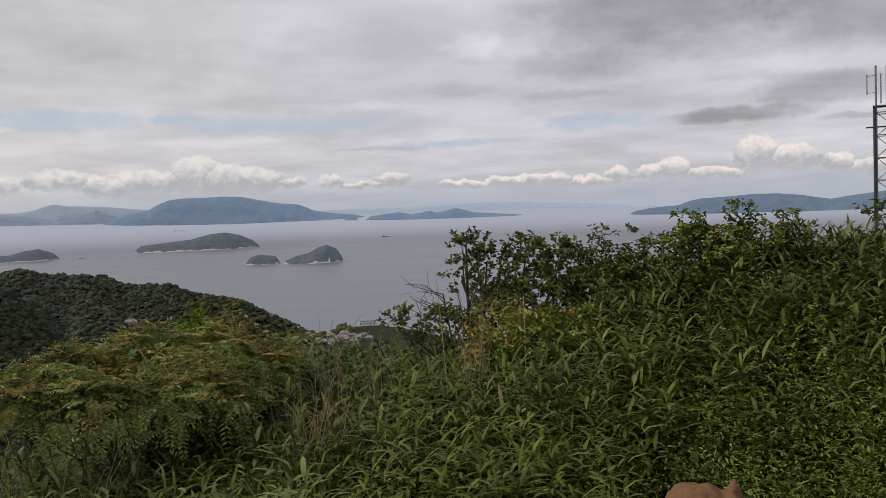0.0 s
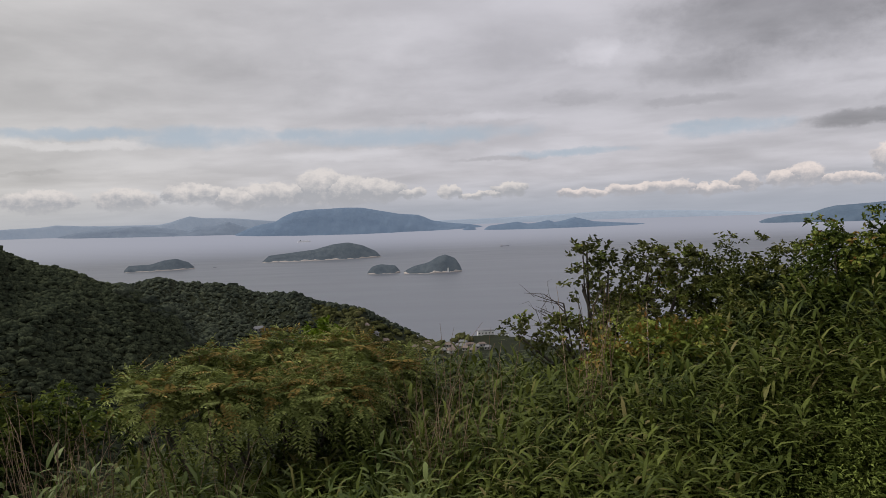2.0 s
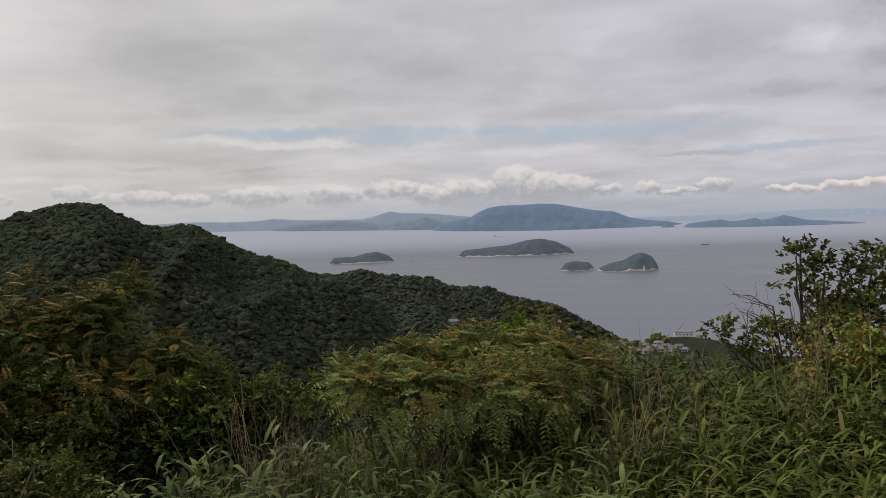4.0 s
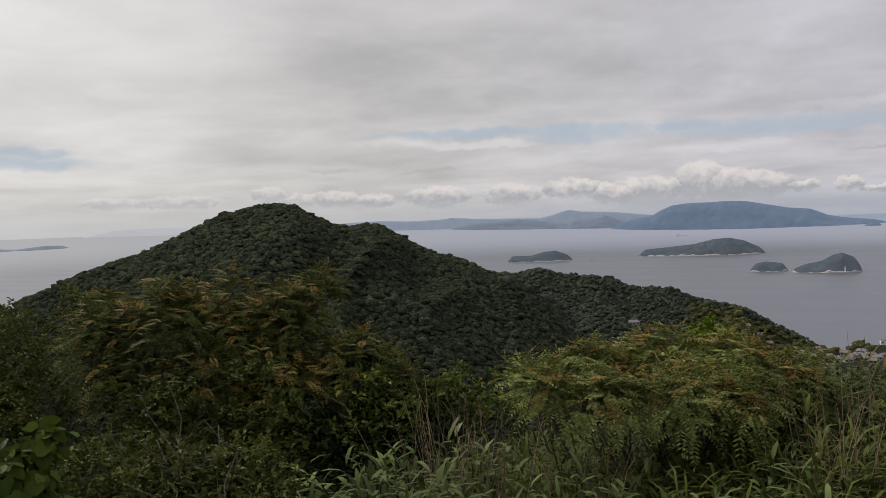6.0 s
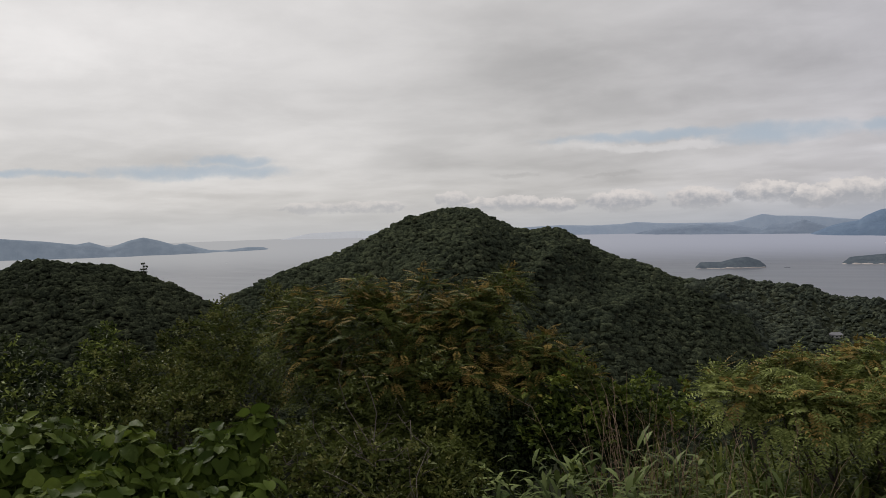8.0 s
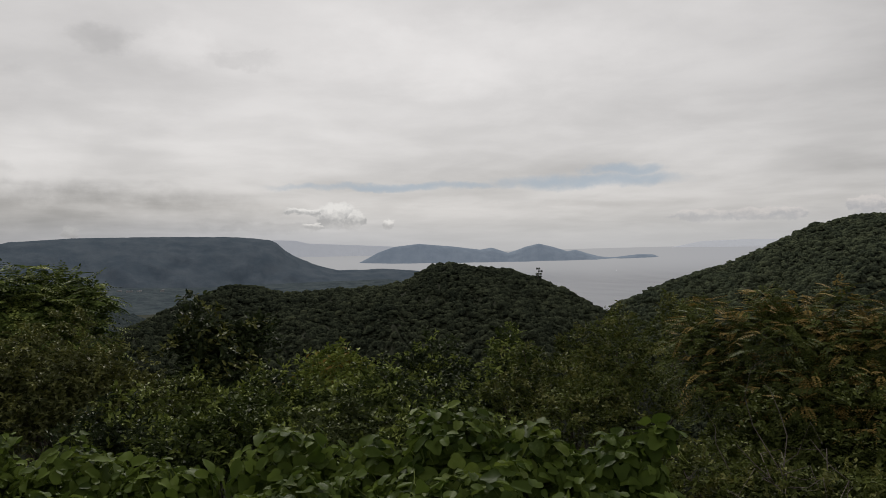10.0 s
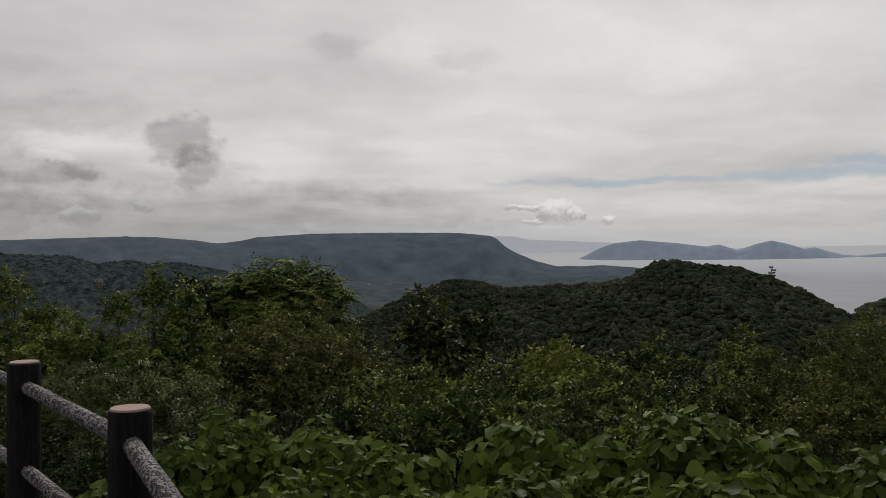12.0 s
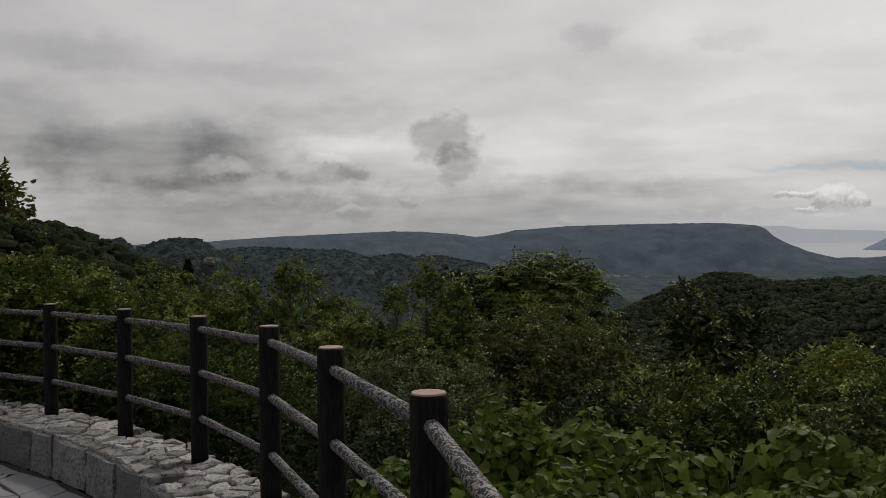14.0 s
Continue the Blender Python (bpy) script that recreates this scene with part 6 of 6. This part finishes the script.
def weeds(name, label, n, az0, az1, r0, r1, tall, leaf, mat, seed):
    rng = np.random.default_rng(seed)
    P, r, az = scatter(n, az0, az1, r0, r1, rng)
    H = tall * rng.uniform(0.5, 1.1, n)
    arr = []
    for k in range(12):
        t = (k + 1) / 12
        phi = rng.uniform(0, 6.283, n)
        base = P + np.array([0, 0, 1.0]) * (H * t)[:, None] + rng.normal(size=(n, 3)) * 0.015
        d = np.stack([np.cos(phi), np.sin(phi), rng.uniform(0.2, 0.9, n)], 1)
        L = leaf * rng.uniform(0.6, 1.2, n) * (1.25 - 0.7 * t)
        arr.append(leaf_arrays(base, d, np.array([0, 0, 1.0]) + rng.normal(size=(n, 3)) * 0.3, L, L * 0.32, 0.2, 0.2))
    ob = link_mesh(name, *join(arr), mat)
    tagged(ob, label, "weeds", kind="stuff")


weeds("weeds", "fresh green leafy weeds beside the terrace", 5600, -34, -9, 2.5, 5.2, 0.66, 0.054, M_WEED, 111)
weeds("weeds", "fresh green leafy weeds in the grass", 1100, -12, 16, 2.6, 3.6, 0.72, 0.065, M_WEED, 112)
weeds("weeds", "low weeds at the foot of the wall", 800, -75, 130, 1.25, 2.6, 0.28, 0.06, M_WEED, 115)
weeds("undergrowth", "leafy undergrowth between the shrubs", 2000, -30, 136, 4.6, 11.5, 0.32, 0.12, M_DARKLEAF, 113)
weeds("undergrowth", "leafy undergrowth down the slope", 2000, 28, 136, 9.0, 22, 0.8, 0.26, M_DARKLEAF, 114)


weeds("undergrowth", "dark leafy herbs under the shrubs", 900, 28, 60, 3.3, 5.2, 0.60, 0.055, M_DEEP, 116)


def dry_stalks(label, az, r, count, spread, tall, seed):
    rng = np.random.default_rng(seed)
    c = polar(az, r, 0)
    c.z = ground_at(c)
    root = empty("dry_grass_tuft", c)
    tagged(root, label, "dry grass", group="dry grass tufts")
    stems, plumes = [], []
    for _ in range(count):
        p = Vector((rng.normal() * spread, rng.normal() * spread * 0.6, 0))
        h = tall * (0.55 + 0.55 * rng.random() ** 0.7)
        lean = Vector((rng.normal() * 0.13, rng.normal() * 0.10, 0))
        q = p + lean + Vector((0, 0, h))
        bow = p.lerp(q, 0.6) - lean * 0.25
        tip = q + lean * rng.uniform(0.1, 0.35) + Vector((0, 0, 0.07))
        stems.append(([p, bow, q, tip], [0.0020, 0.0017, 0.0012, 0.0006]))
        for k in range(3):
            s = p.lerp(q, rng.uniform(0.45, 0.95))
            plumes.append(([s, s + Vector((rng.normal() * 0.035, rng.normal() * 0.03, rng.uniform(0.02, 0.10)))], [0.0013, 0.0005]))
    tagged(tubes_mesh("dry_tuft", stems + plumes, M_STALK, root, 4), kind="stuff")


dry_stalks("tuft of dry tan grass stalks", 34.9, 4.1, 46, 0.12, 1.32, 121)
dry_stalks("tuft of dry tan grass stalks", 32.0, 4.0, 32, 0.09, 1.34, 122)
dry_stalks("loose tuft of dry grass stalks", 25.4, 4.1, 22, 0.10, 1.2, 123)
dry_stalks("loose tuft of dry grass stalks", 10.5, 4.2, 22, 0.10, 1.15, 124)
dry_stalks("loose tuft of dry grass stalks", 6.8, 4.4, 22, 0.10, 1.15, 125)
dry_stalks("loose tuft of dry grass stalks", -2.0, 4.6, 20, 0.10, 1.15, 126)


# ---- brown rock in the weeds ----
def build_rock():
    r = 3.2
    c = polar(-16.9, r, 0)
    bm = bmesh.new()
    bmesh.ops.create_icosphere(bm, subdivisions=5, radius=1.0)
    for v in bm.verts:
        n1 = noise.noise(v.co * 1.5 + Vector((4, 1, 0)))
        n2 = noise.noise(v.co * 5 + Vector((0, 2, 7)))
        n3 = noise.noise(v.co * 14 + Vector((3, 0, 2)))
        v.co *= 1 + 0.16 * n1 + 0.08 * n2 + 0.03 * n3
        peak = math.exp(-((v.co.x - 0.66) ** 2) / 0.030)
        notch = math.exp(-((v.co.x - 0.38) ** 2) / 0.02)
        v.co = Vector((v.co.x * 0.185, v.co.y * 0.20, v.co.z * (0.20 + 0.075 * peak - 0.022 * notch)))
    me = bpy.data.meshes.new("rock")
    bm.to_mesh(me)
    bm.free()
    me.shade_smooth()
    me.materials.append(M_EARTH)
    ob = new("rock", me)
    ob.matrix_world = Matrix.Translation((c.x, c.y, EYE - r * math.tan(radians(17.75)) - 0.245)) @ Matrix.Rotation(radians(-16.9), 4, "Z")
    tagged(ob, "rough brown rock half buried in the weeds", "rock")


build_rock()


# ---- far details: village, ships, mast, single trees ----
def box(bm, x0, x1, y0, y1, z0, z1):
    vs = [bm.verts.new(p) for p in ((x0, y0, z0), (x1, y0, z0), (x1, y1, z0), (x0, y1, z0), (x0, y0, z1), (x1, y0, z1), (x1, y1, z1), (x0, y1, z1))]
    for f in ((3, 2, 1, 0), (4, 5, 6, 7), (0, 1, 5, 4), (1, 2, 6, 5), (2, 3, 7, 6), (3, 0, 4, 7)):
        bm.faces.new([vs[i] for i in f])


def house(az, r, w, d, h, turn, roof_mat, label, flat=False):
    p = polar(az, r)
    p.z = float(land(r, az)) - 0.3
    root = empty("house", p, math.radians(az + turn))
    tagged(root, label, "house", group="village houses")
    bm = bmesh.new()
    box(bm, -w / 2, w / 2, -d / 2, d / 2, 0, h)
    part("wall", bm, M_WALL_BRIGHT if flat else M_WALL_WHITE, root)
    bm = bmesh.new()
    if flat:
        box(bm, -w / 2 - 0.2, w / 2 + 0.2, -d / 2 - 0.2, d / 2 + 0.2, h, h + 0.5)
    else:
        e, k = 0.7, 0.32 * d
        q = [bm.verts.new(c) for c in ((-w / 2 - e, -d / 2 - e, h - 0.1), (w / 2 + e, -d / 2 - e, h - 0.1), (w / 2 + e, d / 2 + e, h - 0.1), (-w / 2 - e, d / 2 + e, h - 0.1), (-w / 2 * 0.72, 0, h + k), (w / 2 * 0.72, 0, h + k))]
        for f in ((0, 1, 5, 4), (2, 3, 4, 5), (1, 2, 5), (3, 0, 4), (3, 2, 1, 0)):
            bm.faces.new([q[i] for i in f])
    part("roof", bm, roof_mat, root)
    n = max(2, int(w / 3))
    for i in range(n):
        bm = bmesh.new()
        x = -w / 2 + w * (i + 0.5) / n
        box(bm, x - 0.7, x + 0.7, -d / 2 - 0.05, -d / 2 + 0.05, h * 0.4, h * 0.4 + 1.2)
        part("window", bm, M_GLASS_DARK, root)


rv = random.Random(12)
for k, (az, r) in enumerate([(10.4, 762), (9.9, 748), (9.3, 770), (8.9, 752), (8.5, 741), (8.0, 768), (7.7, 750), (7.3, 762), (6.9, 745), (6.6, 770), (6.2, 752), (5.8, 764), (8.3, 784), (7.1, 786), (9.6, 786), (13.7, 775), (13.1, 772), (12.4, 770), (11.7, 768), (5.4, 748), (7.9, 735), (6.4, 734)]):
    brown = k % 3 != 1
    house(az, r, rv.uniform(5, 9), rv.uniform(4.5, 7), rv.uniform(2.4, 3.6), rv.uniform(-25, 25), M_ROOF_BROWN if brown else M_ROOF_GREY, "small village house with a %s tiled roof" % ("brown" if brown else "grey"))
house(5.5, 852, 17, 8, 4.8, 6, M_ROOF_GREY, "long white flat-roofed building by the shore", True)
house(4.3, 850, 11, 8, 4.2, -4, M_ROOF_GREY, "white flat-roofed building by the shore", True)
house(20.9, 735, 9, 6, 3.0, 15, M_ROOF_GREY, "pale building among trees on the spur")
for k, (az, r) in enumerate([(95.9, 2250), (95.1, 2260), (94.4, 2240), (93.6, 2270), (93.0, 2250), (92.4, 2245), (91.0, 2260), (89.6, 2080), (89.3, 2090), (80.0, 2250), (78.6, 2240), (77.4, 2250)]):
    p = polar(az, r, 0)
    root = empty("house", (p.x, p.y, -83.5 - (9 if k in (7, 8) else 0)), math.radians(az))
    tagged(root, "tiny pale building on the hazy plain", "house", group="buildings on the plain")
    bm = bmesh.new()
    w = rv.uniform(8, 18)
    box(bm, -w / 2, w / 2, -5, 5, -8, 4.5)
    part("wall", bm, M_WALL_WHITE, root)
    bm = bmesh.new()
    box(bm, -w / 2 - 0.4, w / 2 + 0.4, -5.4, 5.4, 4.5, 5.4)
    part("roof", bm, M_ROOF_GREY, root)


def ship(az, el, length, turn, label, ferry):
    r = 2000.0
    while EYE + r * math.tan(radians(el)) > float(sea_level(r, az)) and r < 4900:
        r += 5
    p = polar(az, r, float(sea_level(r, az)))
    root = empty("ship", p, math.radians(az + turn))
    tagged(root, label, "ship", group="ships")
    L = length
    bm = bmesh.new()
    prof = [(-0.5, 0.8), (-0.3, 1.0), (0.25, 1.0), (0.42, 0.6), (0.5, 0.05)]
    rows = []
    for x, b in prof:
        rows.append([bm.verts.new((x * L, s * b * L * 0.075, z)) for s, z in ((-1, -2), (1, -2), (1, L * 0.055), (-1, L * 0.055))])
    for a, b in zip(rows, rows[1:]):
        for i in range(4):
            bm.faces.new((a[i], a[(i + 1) % 4], b[(i + 1) % 4], b[i]))
    bm.faces.new(rows[0][::-1])
    bm.faces.new(rows[-1])
    part("hull", bm, M_SHIP if ferry else M_HULL, root)
    bm = bmesh.new()
    if ferry:
        box(bm, -0.42 * L, 0.34 * L, -0.065 * L, 0.065 * L, L * 0.055, L * 0.12)
    else:
        box(bm, -0.46 * L, -0.28 * L, -0.05 * L, 0.05 * L, L * 0.055, L * 0.15)
    part("superstructure", bm, M_SHIP, root)
    bm = bmesh.new()
    box(bm, -0.32 * L, -0.26 * L, -0.02 * L, 0.02 * L, L * 0.12, L * 0.18)
    part("funnel", bm, M_HULL, root)


ship(17.6, -0.84, 74, 4, "long white ferry far out on the water", True)
ship(3.95, -1.70, 42, 8, "dark low cargo ship on the water", False)
ship(60.6, -1.15, 16, 70, "tiny pale fishing boat on the water", True)
ship(23.6, -2.26, 18, 12, "tiny low boat near an island", False)


def lighthouse(az, r):
    """A slim white tower with a lantern, on the islet's shore."""
    foot = polar(az, r, SEA_Z + 2.5)
    root = empty("lighthouse", foot, math.radians(az))
    tagged(root, "small white lighthouse on an island's rocky shore", "lighthouse")
    for nm, r0, r1, z0, z1, mat in (("tower", 1.8, 1.2, 0, 9, M_WALL_BRIGHT), ("gallery", 1.8, 1.8, 9, 9.5, M_WALL_BRIGHT), ("lantern", 1.0, 1.0, 9.5, 11.2, M_GLASS_DARK), ("dome", 1.2, 0.2, 11.2, 12.2, M_WALL_BRIGHT)):
        bm = bmesh.new()
        bmesh.ops.create_cone(bm, cap_ends=True, segments=12, radius1=r0, radius2=r1, depth=z1 - z0, matrix=Matrix.Translation((0, 0, (z0 + z1) / 2)))
        part(nm, bm, mat, root)


lighthouse(7.9, 2040.0)


def mast():
    """A lattice mast with antennas; each leg and brace a part."""
    r, az = 34.0, -28.2
    foot = polar(az, r)
    foot.z = float(land(r, az)) - 0.2
    root = empty("radio_mast", foot, math.radians(az))
    tagged(root, "tall grey lattice radio mast with whip antennas", "mast")
    top = EYE + r * math.tan(radians(5.2)) - foot.z
    w = 0.42

    def rod(name, a, b, rad, mat, label=""):
        ob = tubes_mesh(name, [([a, b], [rad, rad])], mat, root, 6)
        if label:
            tagged(ob, label)

    for sx in (-1, 1):
        for sy in (-1, 1):
            rod("leg", (sx * w, sy * w, 0), (sx * w, sy * w, top), 0.035, M_STEEL)
    z, k = top - 0.2, 0
    while z > top - 13:
        for a, b in (((-w, -w), (w, -w)), ((w, -w), (w, w)), ((w, w), (-w, w)), ((-w, w), (-w, -w))):
            rod("brace", (*a, z), (*b, z), 0.018, M_STEEL)
            lo, hi = (z - 0.8, z) if k % 2 else (z, z - 0.8)
            rod("brace", (*a, lo), (*b, hi), 0.015, M_STEEL)
        z -= 0.8
        k += 1
    rod("cable_duct", (-w - 0.04, -w, 0), (-w - 0.04, -w, top - 0.05), 0.062, M_STEEL_DARK, "thick dark cable duct")
    rod("platform_rail", (-w - 0.32, -w, top - 0.72), (w + 0.3, -w, top - 0.72), 0.03, M_STEEL_DARK)
    rod("platform_rail", (-w - 0.1, -w, top), (w + 0.1, -w, top), 0.05, M_STEEL_DARK)
    for x, z0, z1, rad in ((-w, 0, 1.45, 0.035), (-w + 0.16, 0.1, 1.15, 0.022), (-w + 0.34, 0, 1.4, 0.03), (-w - 0.28, 0.45, 1.15, 0.02), (-w + 0.62, 0, 1.3, 0.03)):
        rod("antenna", (x, -w, top + z0), (x, -w, top + z1), rad, M_STEEL, "slim upright whip antenna")
    rod("antenna_arm", (-w - 0.28, -w, top + 1.1), (-w, -w, top + 1.1), 0.012, M_STEEL)
    rod("antenna_arm", (-w - 0.28, -w, top + 0.5), (-w, -w, top + 0.5), 0.012, M_STEEL)


mast()


def lone_tree(name, label, az, r, base_el, top_el, layers, mat, seed, cone=False):
    rng = np.random.default_rng(seed)
    z0 = EYE + r * math.tan(radians(base_el))
    z1 = EYE + r * math.tan(radians(top_el))
    foot = polar(az, r, min(z0, float(land(r, az))) - 1.0)
    root = empty(name, foot)
    tagged(root, label, "tree")
    H = z1 - foot.z
    tubes_mesh("trunk", [([(0, 0, 0), (0.02 * H, 0, H * 0.5), (0, 0, H * 0.95)], [0.03 * H, 0.022 * H, 0.008 * H])], M_BARK, root, 6)
    hc = z1 - z0
    arr = []
    for k in range(layers):
        t = k / max(1, layers - 1)
        zc = H - hc * (1 - t) * 0.95
        rad = hc * ((0.34 * (1 - t) + 0.04) if cone else (0.42 - 0.25 * t) * rng.uniform(0.7, 1.1))
        n = int(260 + 900 * rad / hc)
        a = rng.uniform(0, 6.283, n)
        q = np.sqrt(rng.random(n)) * rad
        off = (0, 0) if cone else rng.normal(size=2) * hc * 0.12
        P = np.stack([np.cos(a) * q + off[0], np.sin(a) * q + off[1], zc + rng.normal(size=n) * hc * (0.035 if cone else 0.05)], 1)
        D = np.stack([np.cos(a), np.sin(a), rng.uniform(-0.2, 0.6, n)], 1)
        arr.append(leaf_arrays(P, D, np.array([0, 0, 1.0]) + rng.normal(size=(n, 3)) * 0.4, np.full(n, hc * 0.08), np.full(n, hc * 0.03), 0.2, 0.2))
    f = link_mesh("foliage", *join(arr), mat, root)
    tagged(f, kind="stuff")


lone_tree("pine_tree", "lone flat-crowned pine on the ridge", 65.85, 296, -1.55, -0.98, 4, M_DARKLEAF, 131)
lone_tree("conifer", "dark pointed conifer on the slope", 121.95, 60, -2.2, -0.62, 9, M_DARKLEAF, 132, True)


def cliff(az, r, el, w_deg, h_deg, seed, label):
    """A bare rock face, a rough buttress that stands out of the wooded slope."""
    c = polar(az, r, EYE + r * math.tan(radians(el)))
    bm = bmesh.new()
    bmesh.ops.create_icosphere(bm, subdivisions=4, radius=1.0)
    for v in bm.verts:
        f = 1 + 0.35 * noise.noise(v.co * 2.2 + Vector((seed, 0, 0))) + 0.12 * noise.noise(v.co * 7 + Vector((0, seed, 0)))
        v.co = Vector((v.co.x * f * r * math.tan(radians(w_deg)), v.co.y * f * 30, v.co.z * f * r * math.tan(radians(h_deg))))
    me = bpy.data.meshes.new("rock_face")
    bm.to_mesh(me)
    bm.free()
    me.materials.append(M_CLIFF)
    ob = new("rock_face", me)
    ob.matrix_world = Matrix.Translation(c) @ Matrix.Rotation(radians(az), 4, "Z")
    tagged(ob, label, "cliff", kind="structure")


cliff(120.3, 858, -0.72, 0.55, 0.26, 7, "weathered grey rock cliff on the wooded knoll")
cliff(112.9, 1270, -1.75, 0.22, 0.16, 5, "small pale outcrop on the wooded ridge")
cliff(109.75, 1274, -1.95, 0.30, 0.38, 3, "bare grey brown quarry face on the ridge")
